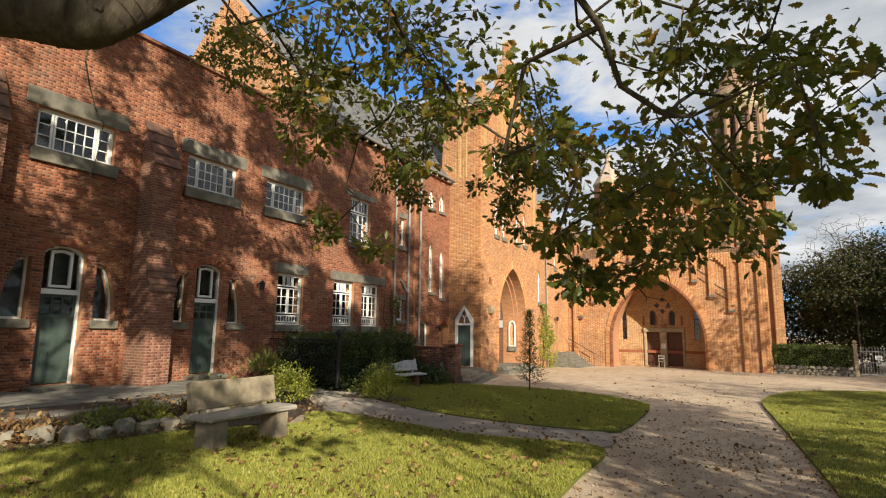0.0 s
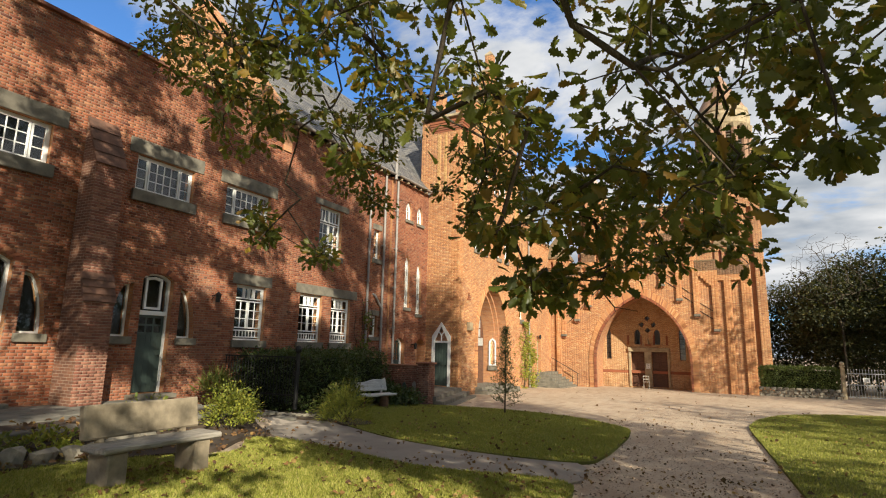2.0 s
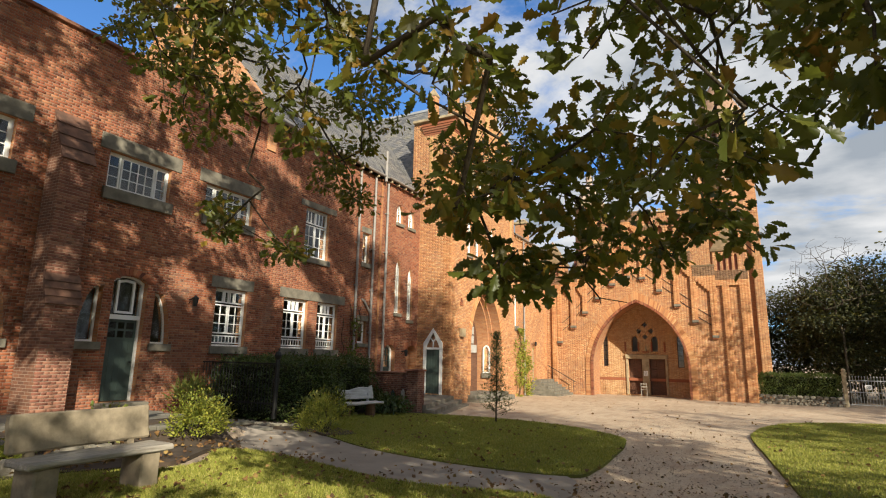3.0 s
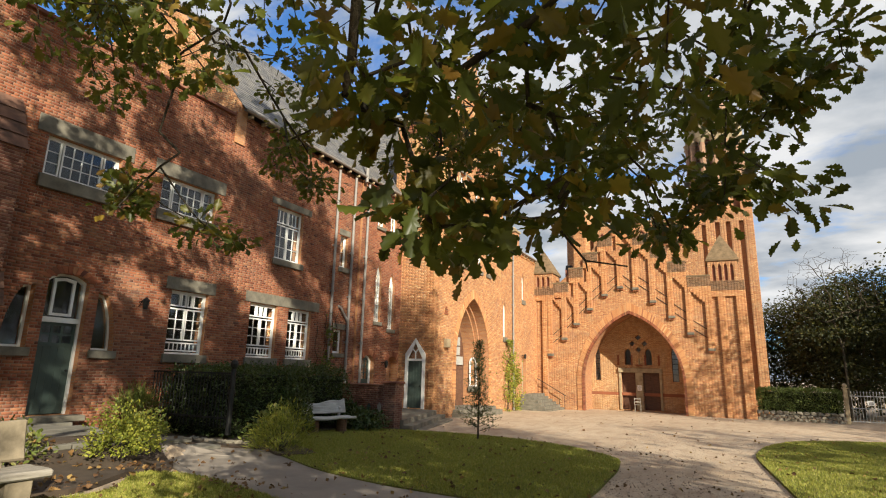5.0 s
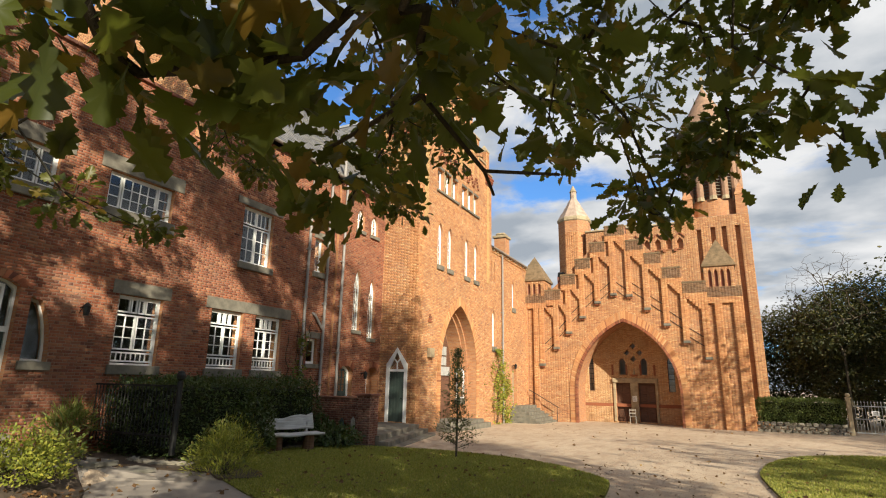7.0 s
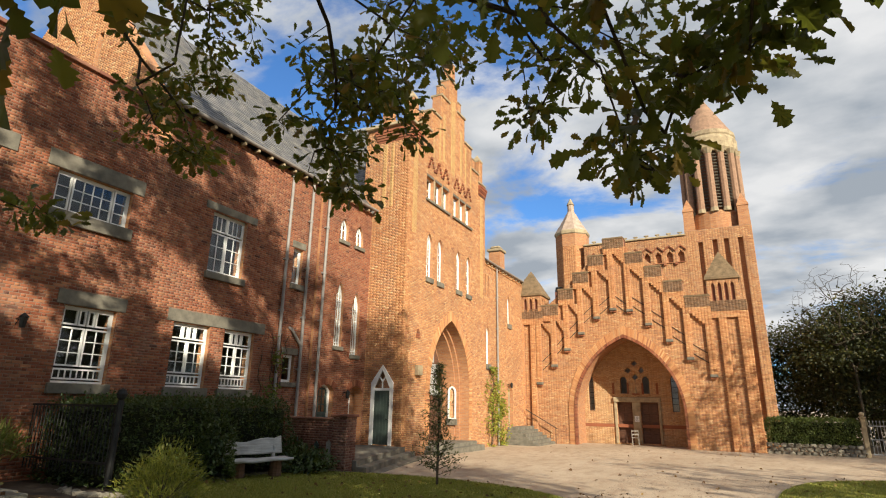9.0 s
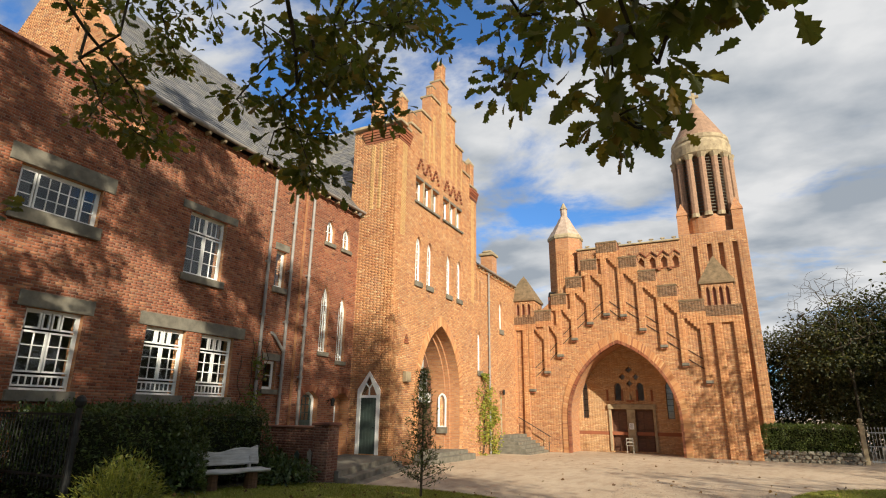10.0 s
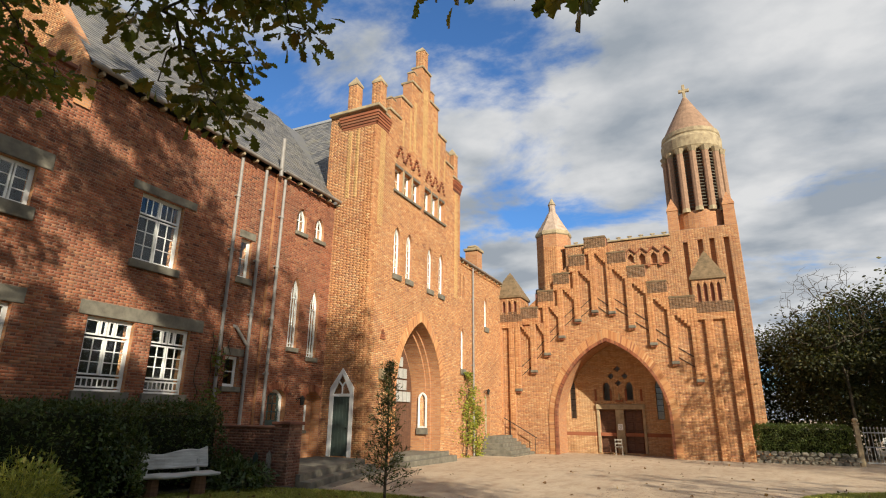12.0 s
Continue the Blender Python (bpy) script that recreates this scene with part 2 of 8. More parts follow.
def brick_material(name, stops, stain=0.5):
    k = Mat(name, rough=0.88, spec=0.25)
    info = k.t.nodes.new("ShaderNodeObjectInfo")
    add = k.t.nodes.new("ShaderNodeMath")
    add.operation = 'ADD'
    k.link(k.geo.outputs["Random Per Island"], add.inputs[0])
    k.link(info.outputs["Random"], add.inputs[1])
    fr = k.t.nodes.new("ShaderNodeMath")
    fr.operation = 'FRACT'
    k.link(add.outputs[0], fr.inputs[0])
    base = k.ramp(fr.outputs[0], stops)
    patch = k.noise(0.55, 5, 0.6)
    base = k.mix(k.val(patch, 0.0, stain, 0.45, 0.75), base, (0.13, 0.065, 0.045), 'MIX')
    lime = k.noise(0.9, 6, 0.65)
    base = k.mix(k.val(lime, 0.0, 0.22, 0.58, 0.75), base, (0.42, 0.33, 0.26))
    grain = k.noise(38, 4, 0.6)
    base = k.mix(k.val(grain, 0.0, 0.32), base, (0.06, 0.028, 0.018), 'MIX')
    k.color(base).bump(grain, 0.35, 0.004)
    return k.m


def plain(name, c, rough=0.6, var=0.25, scale=6.0, metal=0.0, bump=0.15, dark=None, fine=60.0, spec=0.4):
    k = Mat(name, rough, metal, spec)
    d = dark or tuple(v * (1 - var) for v in c)
    base = k.ramp(k.noise(scale, 6, 0.6), [(0.3, d), (0.7, c)])
    grain = k.noise(fine, 3)
    base = k.mix(k.val(grain, 0.0, var * 0.8), base, tuple(v * 0.55 for v in c))
    k.color(base).bump(grain, bump, 0.004)
    return k.m


def wood(name, c, dark, rough=0.7, stretch=(3, 3, 40), bump=0.3):
    k = Mat(name, rough)
    g = k.noise(1.0, 7, 0.65, stretch=stretch)
    s = k.noise(2.2, 4)
    base = k.ramp(g, [(0.3, dark), (0.68, c)])
    base = k.mix(k.val(s, 0, 0.45, 0.45, 0.8), base, tuple(v * 0.6 for v in dark))
    k.color(base).bump(g, bump, 0.006)
    return k.m


RED = [(0.0, (0.17, 0.048, 0.025)), (0.18, (0.29, 0.092, 0.045)), (0.45, (0.36, 0.128, 0.061)), (0.7, (0.24, 0.075, 0.038)), (0.88, (0.42, 0.185, 0.09)), (1.0, (0.11, 0.038, 0.026))]
WARM = [(0.0, (0.43, 0.17, 0.072)), (0.2, (0.56, 0.265, 0.11)), (0.5, (0.64, 0.335, 0.145)), (0.76, (0.51, 0.22, 0.09)), (0.9, (0.71, 0.44, 0.21)), (1.0, (0.33, 0.125, 0.065))]
M_BRICK = brick_material("red_brick", RED, 0.55)
M_WARM = brick_material("orange_brick", WARM, 0.35)
M_YELLOW = brick_material("yellow_brick", [(0, (0.52, 0.30, 0.12)), (0.5, (0.66, 0.43, 0.18)), (1, (0.6, 0.36, 0.16))], 0.2)
M_BUFF = brick_material("buff_brick", [(0, (0.50, 0.27, 0.12)), (0.4, (0.62, 0.37, 0.17)), (0.8, (0.68, 0.45, 0.23)), (1, (0.52, 0.26, 0.12))], 0.15)
M_MOSSBRICK = brick_material("mossy_brick", [(0, (0.11, 0.075, 0.045)), (0.5, (0.19, 0.12, 0.07)), (1, (0.28, 0.18, 0.11))], 0.4)
M_DARKBRICK = brick_material("dark_brick", [(0, (0.16, 0.06, 0.04)), (0.5, (0.25, 0.10, 0.065)), (1, (0.33, 0.16, 0.1))], 0.5)
M_MORTAR = plain("mortar", (0.30, 0.205, 0.145), 0.95, 0.35, 2.0)


def reveal_material(name="reveal_brick", c1=(0.56, 0.28, 0.125, 1), c2=(0.43, 0.18, 0.08, 1)):
    k = Mat(name, 0.9, spec=0.2)
    sep = k.t.nodes.new("ShaderNodeSeparateXYZ")
    k.link(k.geo.outputs["Position"], sep.inputs[0])
    ad = k.t.nodes.new("ShaderNodeMath")
    k.link(sep.outputs["X"], ad.inputs[0])
    k.link(sep.outputs["Y"], ad.inputs[1])
    cb = k.t.nodes.new("ShaderNodeCombineXYZ")
    k.link(ad.outputs[0], cb.inputs[0])
    k.link(sep.outputs["Z"], cb.inputs[1])
    br = k.node("ShaderNodeTexBrick", Scale=1.0)
    br.inputs["Brick Width"].default_value, br.inputs["Row Height"].default_value, br.inputs["Mortar Size"].default_value = 0.225, 0.072, 0.006
    br.inputs["Color1"].default_value, br.inputs["Color2"].default_value = c1, c2
    br.inputs["Mortar"].default_value = (0.36, 0.27, 0.2, 1)
    k.link(cb.outputs[0], br.inputs["Vector"])
    k.color(k.mix(k.val(k.noise(30), 0, 0.35), br.outputs["Color"], (0.1, 0.05, 0.03)))
    inv = k.val(br.outputs["Fac"], 1, 0)
    k.bump(inv, 0.5, 0.008)
    return k.m


M_REVEAL = reveal_material()
M_REVEAL_DARK = reveal_material("weathered_reveal_brick", (0.24, 0.11, 0.065, 1), (0.13, 0.065, 0.045, 1))
M_STONE = plain("grey_lintel_stone", (0.23, 0.205, 0.155), 0.9, 0.55, 3.0, bump=0.5, dark=(0.085, 0.075, 0.058), fine=30.0)
M_SAND = plain("weathered_coping_stone", (0.48, 0.385, 0.235), 0.92, 0.5, 2.5, bump=0.5, dark=(0.20, 0.145, 0.09), fine=24.0)
M_MOSS = plain("mossy_brown_stone", (0.27, 0.18, 0.10), 0.95, 0.5, 4.0, bump=0.5, dark=(0.10, 0.075, 0.04), fine=25.0)
M_PALESTONE = plain("pale_pink_stone", (0.50, 0.385, 0.30), 0.9, 0.4, 3.0, bump=0.4, dark=(0.30, 0.21, 0.155), fine=20.0)
M_WHITE = plain("white_paint", (0.80, 0.79, 0.75), 0.45, 0.12, 4.0, bump=0.1)
M_GREEN = plain("green_door_paint", (0.060, 0.085, 0.072), 0.42, 0.3, 3.0, bump=0.12)
M_IRON = plain("dark_iron", (0.035, 0.035, 0.033), 0.6, 0.4, 8.0, metal=0.5)
M_PIPE = plain("grey_painted_pipe", (0.33, 0.30, 0.27), 0.6, 0.35, 5.0)
M_SLATE = None


def slate_material():
    k = Mat("roof_slate", 0.65, spec=0.4)
    c = k.ramp(k.geo.outputs["Random Per Island"], [(0.0, (0.10, 0.10, 0.105)), (0.5, (0.155, 0.15, 0.15)), (1.0, (0.22, 0.205, 0.185))])
    c = k.mix(k.val(k.noise(1.3, 6), 0, 0.55, 0.5, 0.75), c, (0.22, 0.20, 0.13))
    g = k.noise(45, 4)
    k.color(k.mix(k.val(g, 0, 0.3), c, (0.05, 0.05, 0.05))).bump(g, 0.25, 0.004)
    return k.m


M_SLATE = slate_material()
M_LEAD = plain("lead_flashing", (0.42, 0.43, 0.44), 0.5, 0.25, 5.0, metal=0.3)
M_DARKWOOD = wood("dark_oak_door", (0.16, 0.075, 0.04), (0.07, 0.03, 0.018))
M_INSIDE = plain("inner_plaster", (0.34, 0.32, 0.28), 0.9, 0.2)
# the rooms' dimness is put into this dark wall colour
M_ROOM = plain("dim_room_dark", (0.11, 0.10, 0.09), 0.9, 0.3)


def glass_material():
    k = Mat("window_glass", 0.03, spec=0.6)
    k.color((0.9, 0.95, 0.95))
    k.b.inputs["Transmission Weight"].default_value = 1.0
    k.b.inputs["IOR"].default_value = 1.5
    k.bump(k.noise(1.6, 2), 0.05, 0.02)
    return k.m


M_GLASS = glass_material()


def ground_z(x, y):
    """The lie of the land: a gentle fall towards the church, a terrace by the long wing."""
    z = -0.15 - 0.028 * min(max(y, -12), 20) - 0.0138 * max(0.0, min(y, 60) - 20)
    t = min(1.0, max(0.0, (-8.6 - x) / 0.5)) * min(1.0, max(0.0, (11.5 - y) / 1.5))
    zt = 0.08 - 0.012 * y
    return z + (zt - z) * t

def clad(wall, m, outline, holes, mat, label=""):
    return brick_mesh("bricks", brick_cells(outline, holes), mat, wall, Matrix(), label)


# ------------------------------------------------------------------ openings of the long wing: (u0, u1, v0, v1)
GROUND_WINDOWS = [(12.95, 14.22, 1.61, 3.40), (15.9, 17.17, 1.61, 3.40), (17.72, 18.95, 1.61, 3.40)]
WIDE_WINDOWS = [(1.6, 3.4, 5.58, 6.58), (5.2, 7.02, 5.58, 6.58), (9.17, 10.98, 5.58, 6.58), (12.2, 14.1, 5.58, 6.58)]
TALL_WINDOW = (16.75, 18.12, 5.05, 6.98)
SMALL_LOW, SMALL_UP = (20.37, 20.95, 1.92, 2.86), (20.45, 20.95, 5.4, 6.75)
DOORS = [6.16, 10.2]           # middles of the two green doors
LANCETS = [(22.98, 23.48, 3.4, 6.0), (24.1, 24.62, 3.15, 5.75)]
TWINS = [(22.93, 23.50, 7.75, 8.72), (24.02, 24.6, 7.75, 8.68)]
WING_TOP, EAVE = 9.36, 9.58


def door_outline(c):
    return segmental(c - 0.47, c + 0.47, 0.12, 3.22, 0.16)


def half_arch(c, side):
    """The half-pointed side light beside a green door."""
    pts = []
    for i in range(7):
        a = i / 6 * 1.12
        pts.append((c + side * (0.72 + 0.55 * math.cos(a) - 0.0), 1.62 + 1.55 * math.sin(a) * 0.98))
    return [(c + side * 0.72, 1.62)] + pts + [(c + side * 0.72, pts[-1][1] + 0.06)]


facade_holes = [rect(*w) for w in GROUND_WINDOWS + WIDE_WINDOWS + [TALL_WINDOW, SMALL_LOW, SMALL_UP]]
for c in DOORS:
    facade_holes += [door_outline(c), half_arch(c, -1), half_arch(c, 1)]
facade_outline = [(-9, -0.9), (-9, WING_TOP), (14.45, WING_TOP), (14.45, EAVE), (21.75, EAVE), (21.75, -0.9)]
BAY_X = FX + 0.12
bay_outline = rect(21.75, TY0 + 0.3, -0.9, EAVE)
arch_c = segmental(22.25, 23.2, -0.45, 1.68, 0.26)
arch_d = segmental(24.2, 25.15, -0.45, 1.62, 0.32)
bay_holes = [pointed(a, b, v0, v1 - 0.75, v1) for a, b, v0, v1 in LANCETS] + [pointed(a, b, v0, v1 - 0.5, v1) for a, b, v0, v1 in TWINS] + [arch_c, arch_d]

wall_facade = wall_core("wall_facade", wall_x(FX), facade_outline, facade_holes, 0.42, [M_MORTAR, M_REVEAL], "long red brick abbey wing wall with deep window openings")
wall_bay = wall_core("wall_bay", wall_x(BAY_X), bay_outline, bay_holes, 0.42, [M_MORTAR, M_REVEAL], "red brick stair bay wall beside the gate tower")

# gate tower
side_outline = [(FX - 0.4, -0.9), (FX - 0.4, 13.75), (TX, 13.75), (TX, -0.9)]
goth = [(-12.62, -0.36), (-12.62, 2.0), (-12.14, 2.72), (-11.66, 2.0), (-11.66, -0.36)]
wall_tower_side = wall_core("wall_tower_side", wall_y(TY0), side_outline, [goth], 0.45, [M_MORTAR, M_REVEAL], "orange brick side wall of the gate tower")
TOWER_LANCETS = [(27.0, 27.55, 6.85, 9.0), (28.1, 28.65, 6.85, 9.0), (30.2, 30.75, 6.85, 8.95), (31.45, 32.0, 6.85, 8.95)]
TRIPLES = [(26.85, 29.2), (29.75, 32.0)]
portal = pointed(27.55, 31.85, -0.6, 2.0, 5.2, 10)
tower_holes = [portal] + [pointed(a, b, v0, v1 - 0.55, v1) for a, b, v0, v1 in TOWER_LANCETS]
for a, b in TRIPLES:
    w = (b - a - 0.3) / 3
    for i in range(3):
        tower_holes.append(rect(a + i * (w + 0.15), a + i * (w + 0.15) + w, 10.62, 11.75))
SW = (TY1 - TY0) / 9.0
heights = [13.75, 14.2, 15.4, 16.8, 18.3, 16.8, 15.4, 14.2, 13.75]
tower_outline = [(TY0, -0.9)]
for i, h in enumerate(heights):
    tower_outline += [(TY0 + i * SW, h), (TY0 + (i + 1) * SW, h)]
tower_outline += [(TY1, -0.9)]
wall_tower = wall_core("wall_tower_front", wall_x(TX), tower_outline, tower_holes, 0.5, [M_MORTAR, M_REVEAL], "tall orange brick stepped gable of the gate tower with a pointed portal")

# low range between the tower and the church
AX = TX - 0.10
annex_outline = rect(TY1 - 0.05, CY + 0.3, -1.3, 9.25)
ANNEX_WINDOWS = [(34.45, 34.95, 3.45, 5.6), (38.0, 38.5, 6.15, 7.95)]
annex_holes = [pointed(a, b, v0, v1 - 0.5, v1) for a, b, v0, v1 in ANNEX_WINDOWS] + [pointed(37.9, 38.75, 0.1, 1.9, 2.5)]
for a in (34.25, 34.75):
    annex_holes.append(pointed(a, a + 0.28, 7.3, 8.2, 8.6))
wall_annex = wall_core("wall_annex", wall_x(AX), annex_outline, annex_holes, 0.42, [M_MORTAR, M_REVEAL], "orange brick wall of the low range by the church")

# church front: a recessed plane, a proud stepped layer in front of it
CC = -4.92
arch_in = pointed(CC - 3.1, CC + 3.25, -1.3, 0.9, 5.5, 12)
church_outline = [(AX - 0.6, -1.3), (AX - 0.6, 7.3), (-10.0, 7.3), (-8.9, 8.2), (-7.9, 9.2), (-6.8, 10.2), (-5.9, 11.2), (-4.2, 11.2), (-3.2, 10.2), (-2.2, 9.2), (-1.2, 8.2), (0.0, 7.2), (2.05, 7.2), (2.05, -1.3)]
wall_church = wall_core("wall_church_front", wall_y(CY), church_outline, [arch_in], 0.6, [M_MORTAR, M_REVEAL], "orange brick church front with a great pointed porch arch")

CORBELS = [(-10.37, 2.72), (-9.37, 3.82), (-8.51, 4.82), (-7.56, 5.81), (-6.54, 6.75), (-5.5, 7.23), (-4.51, 7.1), (-3.46, 6.2), (-2.38, 5.17), (-1.33, 4.1), (-0.2, 3.11)]
TOPS = [(-11.85, -9.85, 7.45), (-9.97, -8.8, 7.6), (-8.8, -7.78, 8.6), (-7.78, -6.74, 9.62), (-6.74, -5.72, 10.68), (-5.72, -4.40, 11.72), (-4.40, -3.30, 10.62), (-3.30, -2.28, 9.64), (-2.28, -1.18, 8.62), (-1.18, 0.2, 7.62), (0.2, 2.1, 7.3)]
BAND = 0.36


def proud_layer():
    """(u0, u1, v0, v1) blocks that stand 0.16 in front of the church wall."""
    blocks = []
    us = [c[0] for c in CORBELS]
    for i, (u, v) in enumerate(CORBELS):
        top = max(t[2] for t in TOPS if t[0] - 0.01 <= u + 0.1 <= t[1] + 0.01)
        blocks.append((u, u + BAND, v, top - 0.9))
    for a, b, t in TOPS:
        blocks.append((a, b, t - 1.0, t))
    for i in range(len(us) - 1):          # stepped heads of the panels
        a, b = us[i] + BAND, us[i + 1]
        t = min(k[2] for k in TOPS if k[1] > a and k[0] < b) - 0.98
        rise = 1 if i < 5 else -1
        for k in range(4):
            w = (b - a) * (k + 1) / 5
            blocks.append((b - (b - a) / 5 * (4 - k), b - (b - a) / 5 * (3 - k), t - 0.16 * (k + 1) + 0.0, t + 0.02))
    blocks += [(-11.85, -11.2, -1.2, 6.5), (-10.75, -10.4, -1.2, 6.5), (0.55, 0.95, -1.2, 6.4), (1.55, 2.1, -1.2, 6.4), (0.0, 0.2, 3.1, 6.7)]
    return blocks


proud = thing("church_gable_relief", Matrix(), "stepped proud brick bands on the church gable", "brick relief", kind="structure")
bm = B()
relief_cells = []
for a, b, v0, v1 in proud_layer():
    if b - a > 0.02 and v1 - v0 > 0.02:
        box(bm, a, b, v0, v1, -0.02, 0.16)
rel = part("relief_core", bm, M_REVEAL, proud)
rel.matrix_basis = wall_y(CY)

# porch inside the arch
PY = CY + 2.75
porch_holes = [rect(-5.95, -5.02, -0.95, 1.55), rect(-4.50, -3.45, -0.95, 1.55), pointed(-7.72, -7.38, 1.0, 2.9, 3.3), pointed(-2.6, -2.2, 1.0, 2.9, 3.3)]
for du in (-0.75, 0.62):
    porch_holes.append(pointed(CC + 0.2 + du - 0.2, CC + 0.2 + du + 0.22, 2.1, 2.9, 3.2))
for dx, dz in ((0, 0.45), (-0.42, 0), (0.42, 0), (0, -0.42)):
    cx, cz = CC + 0.2 + dx, 3.55 + dz
    porch_holes.append([(cx - 0.2, cz), (cx, cz + 0.2), (cx + 0.2, cz), (cx, cz - 0.2)])
wall_porch = wall_core("wall_porch_back", wall_y(PY), rect(CC - 3.3, CC + 3.45, -1.3, 6.0), porch_holes, 0.4, [M_MORTAR, M_REVEAL], "brick back wall of the church porch with two doors")
bm = B()
o = pointed(CC - 3.5, CC + 3.65, -1.3, 0.9, 6.1, 12)
i_ = pointed(CC - 3.12, CC + 3.27, -1.3, 0.9, 5.53, 12)
ringstrip(bm, o, i_, -2.75, -0.55)
vault = part("porch_vault", bm, M_REVEAL)
vault.matrix_basis = wall_y(CY)
tagged(vault, "pointed brick vault of the church porch", "vault", kind="structure")

# closing walls, back of house
bm = B()
box(bm, -24, FX - 3.4, -9, -8.7, -1, 9)
box(bm, -24, -23.7, -9, 60, -1, 9)
box(bm, -24, FX - 0.4, 60, 60.3, -1, 9)
wb = part("wall_back", bm, M_REVEAL)
tagged(wb, "plain brick back walls of the abbey wing", "wall", kind="structure")
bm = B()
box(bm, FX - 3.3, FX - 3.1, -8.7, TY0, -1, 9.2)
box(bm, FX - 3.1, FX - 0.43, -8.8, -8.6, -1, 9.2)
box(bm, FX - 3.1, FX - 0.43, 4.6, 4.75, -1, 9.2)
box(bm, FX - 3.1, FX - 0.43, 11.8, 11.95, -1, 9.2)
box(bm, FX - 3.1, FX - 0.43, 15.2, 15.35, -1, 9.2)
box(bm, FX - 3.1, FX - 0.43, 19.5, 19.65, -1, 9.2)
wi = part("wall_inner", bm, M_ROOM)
tagged(wi, "inner walls of the wing, coloured dark for dim rooms", "wall", kind="structure")
bm = B()
box(bm, FX - 3.1, FX - 0.43, -8.6, TY0, 4.3, 4.5)
box(bm, FX - 3.1, FX - 0.43, -8.6, TY0, -0.3, 0.05)
fl = part("floor_inner", bm, M_DARKWOOD)
tagged(fl, "dark inner floors of the wing", "floor", kind="structure")
bm = B()
box(bm, -24, FX - 0.42, -8.7, 14.4, 9.0, 9.15)
ce = part("ceiling_wing", bm, M_LEAD)
tagged(ce, "flat leaded roof behind the parapet", "roof", kind="structure")

# roofs
def slates(name, m, w0, w1, length, parent, label, skew=0.0):
    """Courses of slates on a plane: local x along the eave, y up the slope."""
    verts, faces = [], []
    rng = random.Random(5)
    row = 0.20
    for r in range(int(length / row)):
        y0 = r * row
        f = y0 / length
        a, b = w0[0] + (w1[0] - w0[0]) * f, w0[1] + (w1[1] - w0[1]) * f
        x = a - rng.random() * 0.25 * 0 - (0.14 if r % 2 else 0)
        while x < b:
            p, q = max(x, a), min(x + 0.272, b)
            if q - p > 0.03:
                t = 0.020 + rng.uniform(-0.004, 0.004)
                k = len(verts)
                d = rng.uniform(-0.012, 0.012)
                verts += [(p, y0 + d, t), (q, y0 + d, t), (q, y0 + 0.27, 0.004), (p, y0 + 0.27, 0.004), (p, y0 + d, 0), (q, y0 + d, 0)]
                faces += [(k, k + 1, k + 2, k + 3), (k + 4, k + 5, k + 1, k)]
            x += 0.28
    ob = link_mesh(name, verts, faces, M_SLATE, parent, m, label)
    return tagged(ob, kind="stuff")


def slope(origin, along, up):
    x, y = Vector(along).normalized(), Vector(up).normalized()
    z = x.cross(y)
    return Matrix(((x.x, y.x, z.x, origin[0]), (x.y, y.y, z.y, origin[1]), (x.z, y.z, z.z, origin[2]), (0, 0, 0, 1)))


RZ = 15.9                                   # ridge of the wing roof
roof = thing("wing_roof", Matrix(), "steep grey slate roof of the abbey wing with lead valley", "roof", kind="structure")
run = 5.6
bm = B()
e0, e1 = (FX + 0.25, 9.68), (FX + 0.25 - run, RZ)
vs = [bm.verts.new(p) for p in ((e0[0], 14.6, e0[1]), (e0[0], TY0 + 5, e0[1]), (e1[0], TY0 + 5, e1[1]), (e1[0], 14.6, e1[1]),
                                (e1[0] - run, 14.6, e0[1]), (e1[0] - run, TY0 + 5, e0[1]))]
bm.faces.new(vs[:4])
bm.faces.new((vs[3], vs[2], vs[5], vs[4]))
part("roof_deck", bm, M_SLATE, roof)
sl = math.hypot(run, RZ - 9.5)
slates("slates", slope((e0[0], 14.6, e0[1] + 0.01), (0, 1, 0), (-run, 0, RZ - 9.5)), (0, 10.6), (0, 12.5), sl, roof, "overlapping weathered grey roof slates")
# roof of the gate tower, its ridge running back from the gable
bm = B()
ty = (TY0 + TY1) / 2
vs = [bm.verts.new(p) for p in ((TX - 0.5, TY0 + 0.1, 10.6), (-24, TY0 + 0.1, 10.6), (-24, ty, 16.8), (TX - 0.5, ty, 16.8), (TX - 0.5, TY1 - 0.1, 10.6), (-24, TY1 - 0.1, 10.6))]
bm.faces.new(vs[:4])
bm.faces.new((vs[3], vs[2], vs[5], vs[4]))
part("tower_roof_deck", bm, M_SLATE, roof)
slates("slates", slope((-24, TY0 + 0.1, 10.61), (1, 0, 0), (0, ty - TY0 - 0.1, 6.2)), (0, 10.2), (0, 10.2), math.hypot(ty - TY0 - 0.1, 6.2), roof, "overlapping weathered grey roof slates")
bm = B()
box(bm, -24, TX - 3.0, ty - 0.1, ty + 0.1, 16.75, 16.92, 0.02)
part("ridge_capping", bm, M_LEAD, roof, "pale lead ridge capping")
bm = B()
rod(bm, (FX + 0.2, TY0 - 0.05, 9.62), (e1[0] + 1.2, TY0 + 1.2, 14.0), 0.13, 0.13, 6)
part("valley_lead", bm, M_LEAD, roof, "pale lead valley strip")

